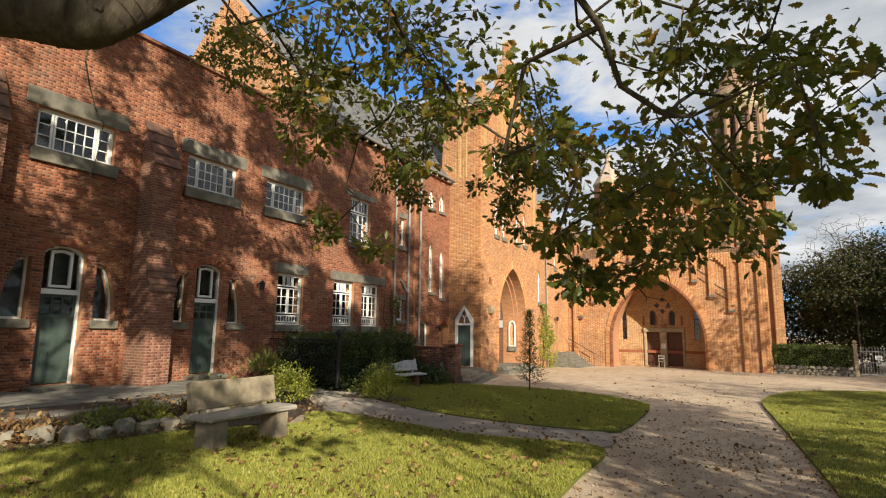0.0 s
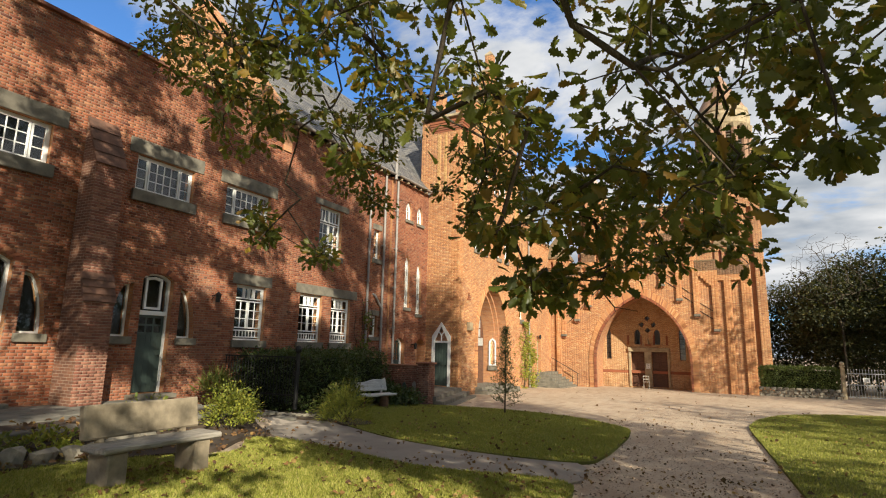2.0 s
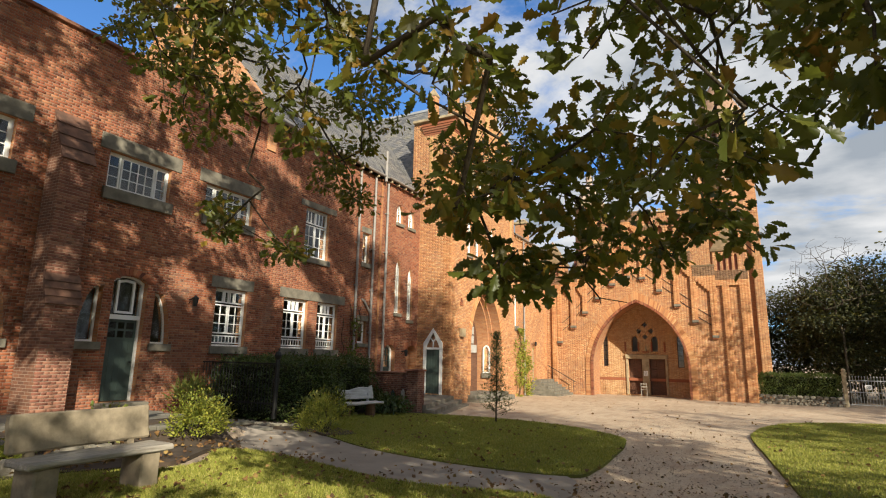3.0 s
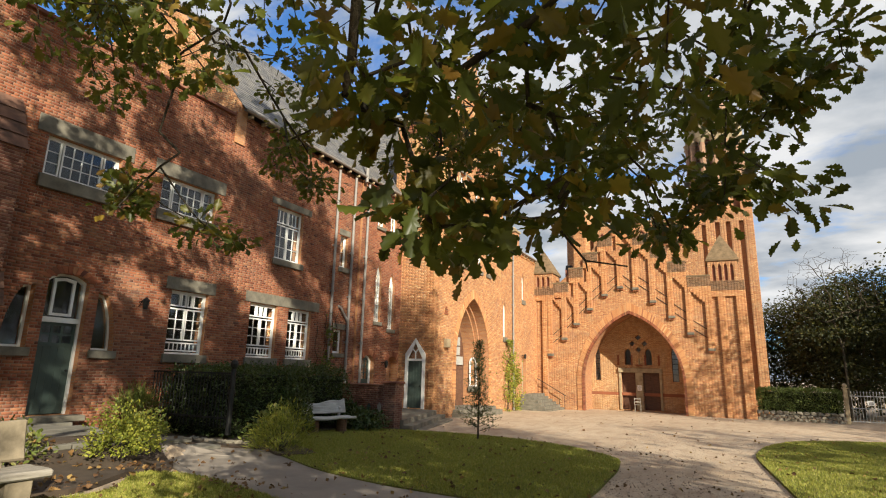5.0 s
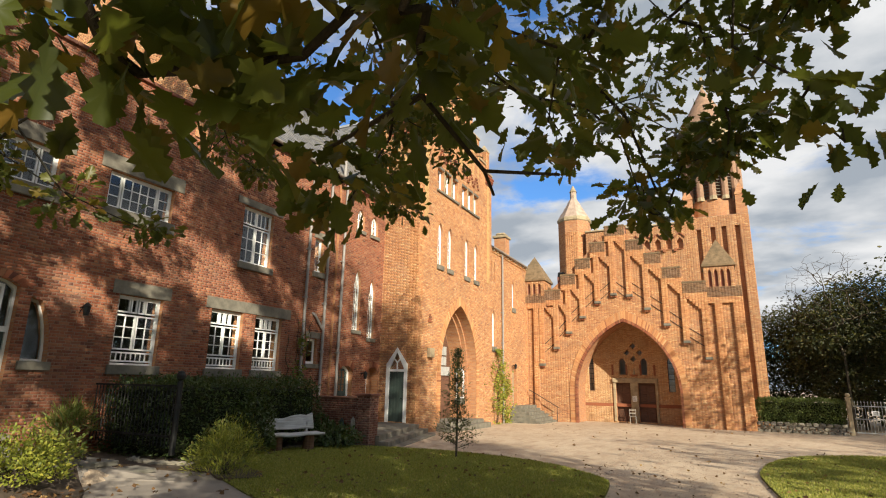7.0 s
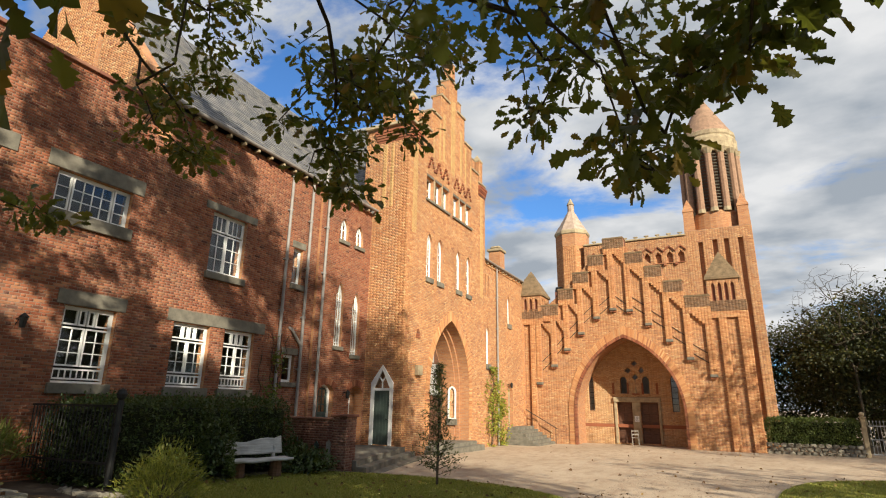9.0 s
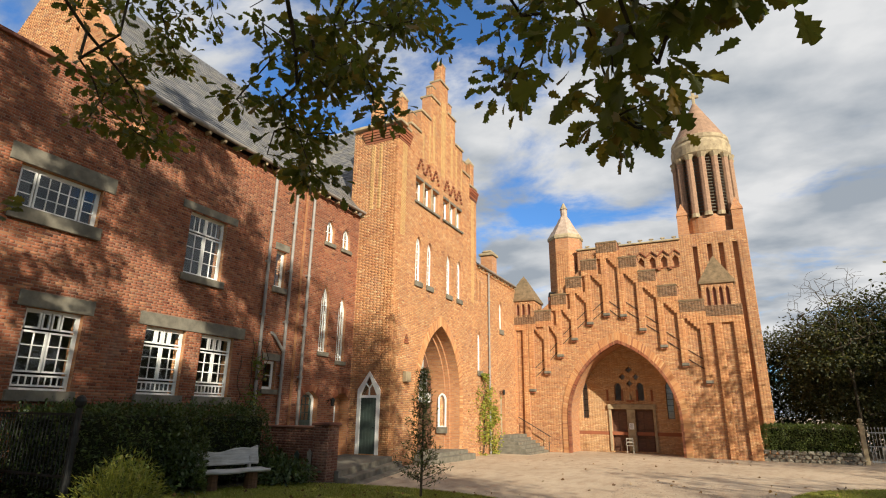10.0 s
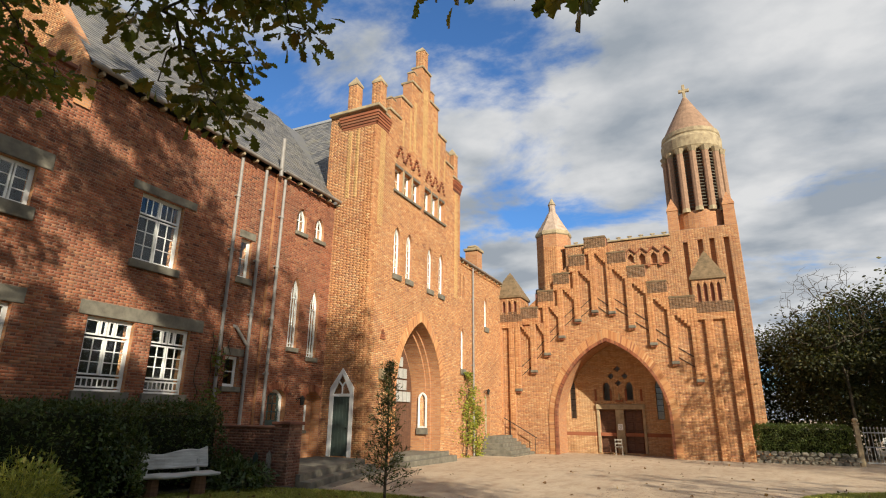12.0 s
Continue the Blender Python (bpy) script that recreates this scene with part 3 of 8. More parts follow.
# gable of the older wing behind the parapet
gable = wall_core("wall_gable_end", wall_y(14.5), [(FX - 12, 8.5), (FX - 12, 9.6), (FX - 5.9, 16.2), (FX - 5.2, 16.2), (FX + 0.05, 9.9), (FX + 0.05, 8.5)],
                  [rect(FX - 4.0, FX - 3.75, 11.6, 13.2)], 0.4, [M_MORTAR, M_REVEAL], "orange brick gable end behind the parapet")

# ------------------------------------------------------------------ ground
LAWN_MID = [(-9.0, 12.6), (-10.3, 13.9), (-10.9, 16.0), (-10.6, 18.6), (-9.3, 19.3), (-7.4, 19.7), (-5.3, 19.4), (-3.5, 18.5), (-1.9, 16.7), (-1.5, 15.2), (-1.35, 13.0), (-1.3, 11.2), (-1.55, 10.2), (-3.4, 10.1), (-5.5, 10.6), (-7.2, 11.5)]
LAWN_NEAR = [(-9.0, -14), (-8.9, 3.0), (-8.3, 4.0), (-7.6, 5.6), (-6.6, 7.2), (-7.6, 8.6), (-6.9, 9.0), (-5.5, 8.7), (-3.4, 8.15), (-1.25, 8.4), (-0.95, 6.2), (-0.8, 3.0), (-0.9, 0.0), (-1.4, -5.0), (-1.8, -14)]
LAWN_RIGHT = [(2.6, -14), (2.2, 0), (1.85, 5.0), (1.75, 8.0), (1.45, 14.0), (1.2, 19.0), (1.25, 20.8), (1.7, 23.4), (2.75, 25.9), (5.0, 27.6), (9.0, 28.8), (24, 30.5), (60, 31), (60, -14)]
FOOTPATH = [(-9.9, 11.6), (-9.0, 12.6), (-7.2, 11.5), (-5.5, 10.6), (-3.4, 10.1), (-1.55, 10.2), (-1.25, 8.4), (-3.4, 8.15), (-5.5, 8.7), (-6.9, 9.0), (-8.9, 9.9), (-9.9, 10.4)]


def smooth_poly(poly, k=5):
    """A closed line rounded through its points."""
    out, n = [], len(poly)
    for i in range(n):
        p0, p1, p2, p3 = (Vector((*poly[(i + j - 1) % n], 0)) for j in range(4))
        if (p2 - p1).length > 9:
            out.append((p1.x, p1.y))
            continue
        for s in range(k):
            t = s / k
            q = 0.5 * ((2 * p1) + (p2 - p0) * t + (2 * p0 - 5 * p1 + 4 * p2 - p3) * t * t + (3 * p1 - p0 - 3 * p2 + p3) * t ** 3)
            out.append((q.x, q.y))
    return out


def gravel_material():
    k = Mat("gravel", 0.95, spec=0.15)
    big = k.noise(0.35, 5, 0.6)
    base = k.ramp(big, [(0.3, (0.44, 0.335, 0.23)), (0.7, (0.56, 0.445, 0.32))])
    st = k.node("ShaderNodeTexVoronoi", Scale=55.0)
    k.link(k.geo.outputs["Position"], st.inputs["Vector"])
    base = k.mix(k.val(st.outputs["Color"], 0.0, 0.4), base, (0.24, 0.175, 0.125))
    wear = k.noise(3.0, 6, 0.7, stretch=(1.0, 0.35, 1.0))
    base = k.mix(k.val(wear, 0.0, 0.65, 0.47, 0.7), base, (0.27, 0.175, 0.115))
    k.color(base).bump(st.outputs["Distance"], 0.5, 0.012)
    return k.m


def lawn_material():
    k = Mat("lawn_soil", 0.95, spec=0.1)
    a = k.ramp(k.noise(1.1, 6, 0.6), [(0.3, (0.13, 0.155, 0.03)), (0.7, (0.23, 0.23, 0.06))])
    a = k.mix(k.val(k.noise(9, 5), 0, 0.6, 0.45, 0.7), a, (0.17, 0.13, 0.05))
    g = k.noise(60, 5, 0.7)
    k.color(k.mix(k.val(g, 0, 0.5), a, (0.03, 0.04, 0.01))).bump(g, 0.8, 0.03)
    return k.m


M_GRAVEL = gravel_material()
M_LAWN = lawn_material()
M_PATH = plain("worn_tarmac_path", (0.33, 0.285, 0.235), 0.9, 0.4, 1.2, bump=0.5, fine=45.0, spec=0.2)
M_FLAG = plain("mossy_flagstone", (0.22, 0.20, 0.165), 0.9, 0.45, 2.0, bump=0.4, dark=(0.10, 0.095, 0.07))
M_EARTH = plain("dark_garden_soil", (0.085, 0.06, 0.04), 0.95, 0.5, 4.0, bump=0.8, fine=30.0)

# one sheet to the horizon
xs = sorted(set([-900, -400, -150, -60, -30] + [round(-24 + 0.5 * i, 2) for i in range(80)] + [20, 26, 34, 60, 150, 400, 900]))
ys = sorted(set([-900, -300, -100, -40, -20] + [round(-14 + 0.75 * i, 2) for i in range(80)] + [50, 60, 80, 150, 400, 900]))
verts = [(x, y, ground_z(x, y)) for y in ys for x in xs]
nx = len(xs)
faces = [(j * nx + i, j * nx + i + 1, (j + 1) * nx + i + 1, (j + 1) * nx + i) for j in range(len(ys) - 1) for i in range(nx - 1)]
ground = link_mesh("ground", verts, faces, M_GRAVEL)
tagged(ground, "sandy gravel drive and forecourt before the church", "gravel drive", kind="structure")


def patch(name, poly, mat, lift, label, category, cell=0.5, k=5):
    """A sheet that lies just over the ground, with a rounded outline."""
    line = smooth_poly(poly, k)
    bm = B()
    vs = [bm.verts.new((x, y, 0)) for x, y in line]
    es = [bm.edges.new((vs[i], vs[(i + 1) % len(vs)])) for i in range(len(vs))]
    bmesh.ops.triangle_fill(bm, use_beauty=True, edges=es)
    for axis, lo, hi in ((0, -10, 6), (1, -4, 32)):
        c = lo
        while c < hi:
            bmesh.ops.bisect_plane(bm, geom=bm.verts[:] + bm.edges[:] + bm.faces[:], plane_co=(c, c, 0), plane_no=(1, 0, 0) if axis == 0 else (0, 1, 0))
            c += 1.0 + 0.013
    rim = [e for e in bm.edges if len(e.link_faces) == 1]
    for v in bm.verts:
        v.co.z = ground_z(v.co.x, v.co.y) + lift
    r = bmesh.ops.extrude_edge_only(bm, edges=rim)
    for v in r["geom"]:
        if isinstance(v, bmesh.types.BMVert):
            v.co.z -= lift + 0.05
    ob = part(name, bm, mat)
    return tagged(ob, label, category, kind="structure")


lawn_a = patch("lawn_middle", LAWN_MID, M_LAWN, 0.05, "mown lawn island with fallen leaves", "lawn")
lawn_b = patch("lawn_near", LAWN_NEAR, M_LAWN, 0.05, "sunlit leaf-strewn lawn beside the stone bench", "lawn")
lawn_c = patch("lawn_right", LAWN_RIGHT, M_LAWN, 0.05, "bright green mown lawn beside the drive", "lawn")
pathway = patch("footpath", FOOTPATH, M_PATH, 0.03, "worn grey footpath between the lawns", "path")

TERRACE_BED = [(-9.6, 0.5), (-7.75, 2.6), (-7.55, 4.2), (-7.3, 5.8), (-7.0, 7.2), (-7.7, 8.5), (-7.75, 9.3), (-8.9, 9.9), (-9.7, 9.6)]
HEDGE_BED = [(-13.1, 12.3), (-9.9, 11.9), (-8.6, 12.2), (-7.6, 11.7), (-7.3, 12.4), (-8.8, 13.4), (-10.1, 14.2), (-10.6, 16.0), (-10.3, 18.6), (-9.3, 19.4), (-13.1, 19.5)]
for bed_name, bed_line in (("soil_bed_terrace", TERRACE_BED), ("soil_bed_hedge", HEDGE_BED)):
    patch(bed_name, bed_line, M_EARTH, 0.075, "dark planted soil strewn with leaves", "flower bed")

# ------------------------------------------------------------------ windows and doors
def at(m, u, v, n=0.0):
    return m @ Matrix.Translation((u, v, n))


def bar(parent, mat, a, b, c, d, n0, n1, name="glazing_bar", bevel=0.0):
    bm = B()
    box(bm, a, b, c, d, n0, n1, bevel)
    return part(name, bm, mat, parent)


def sash(parent, a, b, c, d, cols, rows, n, mat=None, edge=0.04, barw=0.022):
    """One light of a window: a ring, its bars and its panes."""
    mat = mat or M_WHITE
    bm = B()
    ringstrip(bm, [(a, c), (a, d), (b, d), (b, c)], [(a + edge, c + edge), (a + edge, d - edge), (b - edge, d - edge), (b - edge, c + edge)], n - 0.025, n + 0.025, True)
    fr = part("sash_frame", bm, mat, parent)
    a, b, c, d = a + edge, b - edge, c + edge, d - edge
    w, h = (b - a) / cols, (d - c) / rows
    for i in range(1, cols):
        bar(fr, mat, a + i * w - barw / 2, a + i * w + barw / 2, c, d, n - 0.015, n + 0.018)
    for j in range(1, rows):
        bar(fr, mat, a, b, c + j * h - barw / 2, c + j * h + barw / 2, n - 0.013, n + 0.016)
    for i in range(cols):
        for j in range(rows):
            bm = B()
            box(bm, a + i * w + 0.004, a + i * w + w - 0.004, c + j * h + 0.004, c + j * h + h - 0.004, n - 0.006, n)
            p = part("pane", bm, M_GLASS, fr)
            p.visible_shadow = False
    return fr


COUNT = [0]


def window(m, u0, u1, v0, v1, lights, label, lintel=None, sill=0.22, n=-0.15, group="", outer=0.05):
    COUNT[0] += 1
    c = (u0 + u1) / 2
    w = thing("window_%d" % COUNT[0], at(m, c, v0), label, "window", group, "structure")
    hw, h = (u1 - u0) / 2 - 0.004, v1 - v0 - 0.004
    bm = B()
    ringstrip(bm, rect(-hw, hw, 0.004, h), rect(-hw + outer, hw - outer, outer, h - outer), n - 0.05, n + 0.03, True)
    part("window_frame", bm, M_WHITE, w)
    W, H = 2 * hw - 2 * outer, h - 2 * outer
    for a, b, p, q, cols, rows in lights:
        sash(w, -hw + outer + a * W, -hw + outer + b * W, outer + p * H, outer + q * H, cols, rows, n)
    if sill:
        bm = B()
        prism(bm, [(-hw - 0.1, -sill), (-hw - 0.1, -0.004), (hw + 0.1, -0.004), (hw + 0.1, -sill)], 0.012, 0.10)
        bmesh.ops.bevel(bm, geom=bm.edges[:], offset=0.012, segments=1, affect='EDGES')
        part("window_sill", bm, M_STONE, w, "weathered grey stone sill")
    if lintel:
        bm = B()
        box(bm, -hw - lintel[0], hw + lintel[1], h + 0.012, h + lintel[2], 0.010, 0.035, 0.008)
        part("lintel", bm, M_STONE, w, "broad grey stone lintel")
    return w


F = wall_x(FX)
GW = [(0, 0.49, 0.2, 0.74, 2, 3), (0.51, 1, 0.2, 0.74, 2, 3), (0, 0.31, 0.77, 1, 1, 1), (0.33, 0.485, 0.77, 1, 1, 1), (0.515, 0.67, 0.77, 1, 1, 1), (0.69, 1, 0.77, 1, 1, 1), (0, 1, 0.02, 0.17, 8, 1)]
for i, (a, b, c, d) in enumerate(GROUND_WINDOWS):
    window(F, a, b, c, d, GW, "white painted casement window with balustered lower rail", (0.22, 0.22, 0.36) if i == 0 else ((0.25, GROUND_WINDOWS[2][1] - b + 0.42, 0.36) if i == 1 else None), 0.24, group="ground floor casements")
WW = [(0, 0.2, 0, 1, 1, 3), (0.215, 0.785, 0, 1, 4, 3), (0.80, 1, 0, 1, 1, 3)]
for a, b, c, d in WIDE_WINDOWS:
    window(F, a, b, c, d, WW, "wide white three-part casement window under a stone lintel", (0.28, 0.3, 0.42), 0.32, group="wide upper windows")
window(F, *TALL_WINDOW, [(0, 0.49, 0, 0.68, 2, 3), (0.51, 1, 0, 0.68, 2, 3), (0, 0.49, 0.71, 1, 3, 1), (0.51, 1, 0.71, 1, 3, 1)], "tall white casement window with small panes", (0.33, 0.42, 0.26), 0.22)
window(F, *SMALL_LOW, [(0, 1, 0, 1, 1, 2)], "small white window under a stone lintel", (0.12, 0.15, 0.24), 0.16)
window(F, *SMALL_UP, [(0, 1, 0, 1, 1, 2)], "narrow white window beside a downpipe", (0.12, 0.12, 0.26), 0.2)


def shape_window(m, line, label, bars_u=(), bars_v=(), n=-0.14, edge=0.05, sill=0.16, group="", mat=None, category="window"):
    """A window in an arched opening: its line runs from foot to foot."""
    COUNT[0] += 1
    mat = mat or M_WHITE
    us = [p[0] for p in line]
    c, v0 = (min(us) + max(us)) / 2, min(p[1] for p in line)
    hw, h = (max(us) - min(us)) / 2, max(p[1] for p in line) - v0
    w = thing("window_%d" % COUNT[0], at(m, c, v0), label, category, group, "structure")
    loc = [(p[0] - c, p[1] - v0) for p in line]
    cen = (0.0, h * 0.42)
    k = 1 - edge / hw
    kv = 1 - edge / (h / 2)
    inner = [((p[0]) * k, cen[1] + (p[1] - cen[1]) * kv) for p in loc]
    bm = B()
    ringstrip(bm, [(p[0] * 0.985, p[1]) for p in loc], inner, n - 0.04, n + 0.03, True)
    part("window_frame", bm, mat, w)
    bm = B()
    prism(bm, [(p[0] * 0.998, p[1]) for p in inner], n - 0.008, n)
    p = part("pane", bm, M_GLASS, w)
    p.visible_shadow = False
    for f in bars_u:
        u = -hw + 2 * hw * f
        col = [q for q in np.linspace(min(p[1] for p in inner), max(p[1] for p in inner), 40) if any(a <= u <= b for a, b in spans(inner, q))]
        if col:
            bar(w, mat, u - 0.016, u + 0.016, min(col), max(col), n - 0.02, n + 0.02, "mullion")
    for f in bars_v:
        v = h * f
        for a, b in spans(inner, v):
            bar(w, mat, a, b, v - 0.014, v + 0.014, n - 0.018, n + 0.018)
    if sill:
        bm = B()
        box(bm, -hw - 0.07, hw + 0.07, -sill, -0.004, 0.012, 0.09, 0.012)
        part("window_sill", bm, M_STONE, w, "grey stone sill")
    return w


BAY = wall_x(BAY_X)
for a, b, v0, v1 in LANCETS:
    shape_window(BAY, pointed(a, b, v0, v1 - 0.75, v1), "tall white pointed lancet window", (0.36, 0.64), (0.06, 0.7), group="bay lancets")
for a, b, v0, v1 in TWINS:
    shape_window(BAY, pointed(a, b, v0, v1 - 0.5, v1), "small white pointed window under the eaves", (0.5,), (0.5,), edge=0.07, group="small eaves windows")
TF = wall_x(TX)
for a, b, v0, v1 in TOWER_LANCETS:
    shape_window(TF, pointed(a, b, v0, v1 - 0.55, v1), "white pointed tower window with lattice bars", (0.5,), (0.16, 0.32, 0.48, 0.64), sill=0.24, group="tower lancets")
for a, b in TRIPLES:
    w = (b - a - 0.3) / 3
    for i in range(3):
        window(TF, a + i * (w + 0.15), a + i * (w + 0.15) + w, 10.62, 11.75, [(0, 1, 0, 1, 1, 2)], "white light of a stone mullioned tower window", (0.02, 0.02, 0.14), 0.12, -0.2, group="mullioned tower lights")
    for i in range(2):
        bm = B()
        box(bm, a + w + i * (w + 0.15) + 0.012, a + w + i * (w + 0.15) + 0.138, 10.64, 11.74, 0.010, 0.03)
        ob = part("stone_mullion", bm, M_SAND)
        ob.matrix_basis = TF
        tagged(ob, "pale stone mullion between tower lights", "mullion", kind="structure")
AF = wall_x(AX)
for a, b, v0, v1 in ANNEX_WINDOWS:
    shape_window(AF, pointed(a, b, v0, v1 - 0.5, v1), "narrow white pointed window of the low range", (0.5,), (0.3, 0.6), sill=0.3, group="low range windows")


def plank_leaf(parent, a, b, c, d, n, mat, boards=5, name="door_leaf"):
    bm = B()
    w = (b - a) / boards
    for i in range(boards):
        box(bm, a + i * w + 0.002, a + (i + 1) * w - 0.002, c, d, n - 0.045, n, 0.004)
    return part(name, bm, mat, parent)


def green_door(c, i):
    """A green door with six small panes, an arched light over it and a half-arch light at each side."""
    d = thing("door_%d" % i, at(F, c, 0.12), "green painted door with small panes in a white frame", "door", "green doors", "structure")
    n = -0.2
    bm = B()
    line = [(p[0] - c, p[1] - 0.12) for p in door_outline(c)]
    inner = [(p[0] * 0.88, p[1] - (0.05 if p[1] > 1 else 0)) for p in line]
    ringstrip(bm, [(p[0] * 0.995, p[1]) for p in line], inner, n - 0.06, n + 0.05)
    part("door_frame", bm, M_WHITE, d)
    bar(d, M_WHITE, -0.42, 0.42, 2.10, 2.22, n - 0.06, n + 0.06, "transom")
    plank_leaf(d, -0.41, 0.41, 0.02, 1.56, n - 0.005, M_GREEN)
    g = sash(d, -0.41, 0.41, 1.56, 2.10, 3, 2, n - 0.025, M_GREEN, 0.07, 0.05)
    g.name = "glazed_panel"
    top = [(p[0], p[1]) for p in inner if p[1] > 2.3]
    arch = [(-0.40, 2.24)] + top + [(0.40, 2.24)]
    bm = B()
    prism(bm, arch, n - 0.03, n - 0.022)
    p = part("pane", bm, M_GLASS, d)
    p.visible_shadow = False
    bm = B()
    ringstrip(bm, [(-0.26, 2.26), (-0.26, 3.13), (0.0, 3.17), (0.24, 3.13), (0.24, 2.26)], [(-0.20, 2.32), (-0.20, 3.06), (0.0, 3.10), (0.18, 3.06), (0.18, 2.32)], n - 0.03, n + 0.035, True)
    part("casement", bm, M_WHITE, d)
    bm = B()
    rod(bm, (0.32, 1.0, n), (0.32, 1.0, n + 0.05), 0.012)
    rod(bm, (0.32, 1.0, n + 0.05), (0.32, 1.0, n + 0.075), 0.03, 0.024, 10)
    part("door_knob", bm, M_IRON, d)
    bm = B()
    box(bm, -0.62, 0.62, -0.13, -0.004, -0.2, 0.42, 0.015)
    part("door_step", bm, M_STONE, d, "worn stone doorstep")
    for side in (-1, 1):
        shape_window(F, half_arch(c, side) if side > 0 else half_arch(c, side)[::-1], "half-arched white side light beside a green door", (), (), n=-0.22, edge=0.06, sill=0.2, group="door side lights")


for i, c in enumerate(DOORS):
    green_door(c, i + 1)


def arch_trim(m, outer, inner, n0, n1, mat, name, label, bricks=True):
    """A ring of bricks on edge round an arch, each one a wedge of its own."""
    bm = B()
    L = [0.0]
    for a, b in zip(inner[:-1], inner[1:]):
        L.append(L[-1] + math.hypot(b[0] - a[0], b[1] - a[1]))
    k = max(4, int(L[-1] / 0.085))
    fo, fi = [], []
    for j in range(k + 1):
        s = L[-1] * j / k
        i = max(x for x in range(len(L)) if L[x] <= s + 1e-9)
        i = min(i, len(inner) - 2)
        f = (s - L[i]) / max(1e-9, L[i + 1] - L[i])
        fi.append((inner[i][0] + (inner[i + 1][0] - inner[i][0]) * f, inner[i][1] + (inner[i + 1][1] - inner[i][1]) * f))
        fo.append((outer[i][0] + (outer[i + 1][0] - outer[i][0]) * f, outer[i][1] + (outer[i + 1][1] - outer[i][1]) * f))
    for j in range(k):
        def lerp(p, q, t):
            return (p[0] + (q[0] - p[0]) * t, p[1] + (q[1] - p[1]) * t)
        quad = [lerp(fo[j], fo[j + 1], 0.06), lerp(fo[j], fo[j + 1], 0.94), lerp(fi[j], fi[j + 1], 0.94), lerp(fi[j], fi[j + 1], 0.06)]
        prism(bm, quad, n0, n1 + random.uniform(-0.003, 0.003))
    ob = part(name, bm, mat)
    ob.matrix_basis = m
    return tagged(ob, label, "brick arch", kind="structure")


for c in DOORS:
    arch_trim(F, segmental(c - 0.70, c + 0.70, 3.2, 3.26, 0.30)[1:-1], segmental(c - 0.48, c + 0.48, 3.2, 3.23, 0.16)[1:-1], 0.0, 0.014, M_BRICK, "door_arch", "brick arch over a green door")
arch_trim(TF, pointed(27.2, 32.2, 0.0, 2.0, 5.68, 10), pointed(27.55, 31.85, 0.0, 2.0, 5.2, 10), 0.0, 0.03, M_WARM, "portal_arch", "orange brick ring round the tower portal")
arch_trim(wall_y(CY), pointed(CC - 3.5, CC + 3.65, -1.0, 0.9, 6.1, 12), pointed(CC - 3.1, CC + 3.25, -1.0, 0.9, 5.5, 12), 0.0, 0.05, M_WARM, "porch_arch", "wide ring of orange bricks round the church porch")
arch_trim(wall_y(CY), pointed(CC - 3.16, CC + 3.31, -1.0, 0.9, 5.58, 12), pointed(CC - 3.02, CC + 3.17, -1.0, 0.9, 5.38, 12), -0.3, 0.09, M_BRICK, "porch_arch_edge", "red brick roll along the porch arch edge")

# portal of the gate tower: stepped rings, a grilled door deep inside
pz = -0.55
for k, (sh, n1) in enumerate(((0.06, -0.5), (0.16, -0.72))):
    bm = B()
    o = pointed(27.45 + sh * 0.5, 31.95 - sh * 0.5, -0.9, 2.0, 5.3 - sh * 0.6, 10)
    i_ = pointed(27.6 + sh, 31.8 - sh, -0.9, 2.0, 5.15 - sh * 1.1, 10)
    ringstrip(bm, o, i_, n1 - (0.22 if k == 0 else 0.75), n1 - 0.002)
    ob = part("portal_ring", bm, M_REVEAL)
    ob.matrix_basis = TF
    tagged(ob, "stepped brick order inside the tower portal", "brick arch", kind="structure")
# the reflected sky is painted into these panes as pale grey
M_LEADED = plain("sky_pale_leaded_glass", (0.46, 0.46, 0.43), 0.25, 0.3, 5.0)
gate = thing("portal_gate", at(TF, 29.7, -0.3, -1.2), "dark timber portal gate with a glazed grid above", "gate", kind="structure")
bm = B()
prism(bm, [(p[0], p[1]) for p in pointed(-1.85, 1.85, -0.5, 2.2, 5.0, 10)], -0.25, -0.2)
part("backing", bm, M_DARKWOOD, gate)
plank_leaf(gate, -1.6, -0.02, -0.2, 1.9, -0.1, M_DARKWOOD, 8)
plank_leaf(gate, 0.02, 1.6, -0.2, 1.9, -0.1, M_DARKWOOD, 8)
for i in range(5):
    w = 1.6 - i * i * 0.07
    for j in range(-4, 4):
        a = j * 0.4 + 0.03
        if abs(a + 0.17) + 0.17 < w:
            bm = B()
            box(bm, a, a + 0.34, 2.0 + i * 0.52, 2.45 + i * 0.52, -0.17, -0.12)
            part("pane", bm, M_LEADED, gate, "leaded light, coloured pale for reflected sky")
shape_window(wall_y(31.63), pointed(TX - 1.05, TX - 0.6, 0.55, 1.85, 2.15), "small white window in the portal reveal", (), (), n=0.05, edge=0.07, sill=0.3)
for k in range(2):
    bm = B()
    box(bm, TX - 1.5, TX + 0.75 - 0.36 * k, 27.4 - 0.2 + 0.1 * k, 32.1 - 0.1 * k, -0.95 + 0.16 * k, -0.62 + 0.16 * k, 0.015)
    st = part("portal_step", bm, M_STONE)
    tagged(st, "worn stone step before the tower portal", "step", "portal steps")

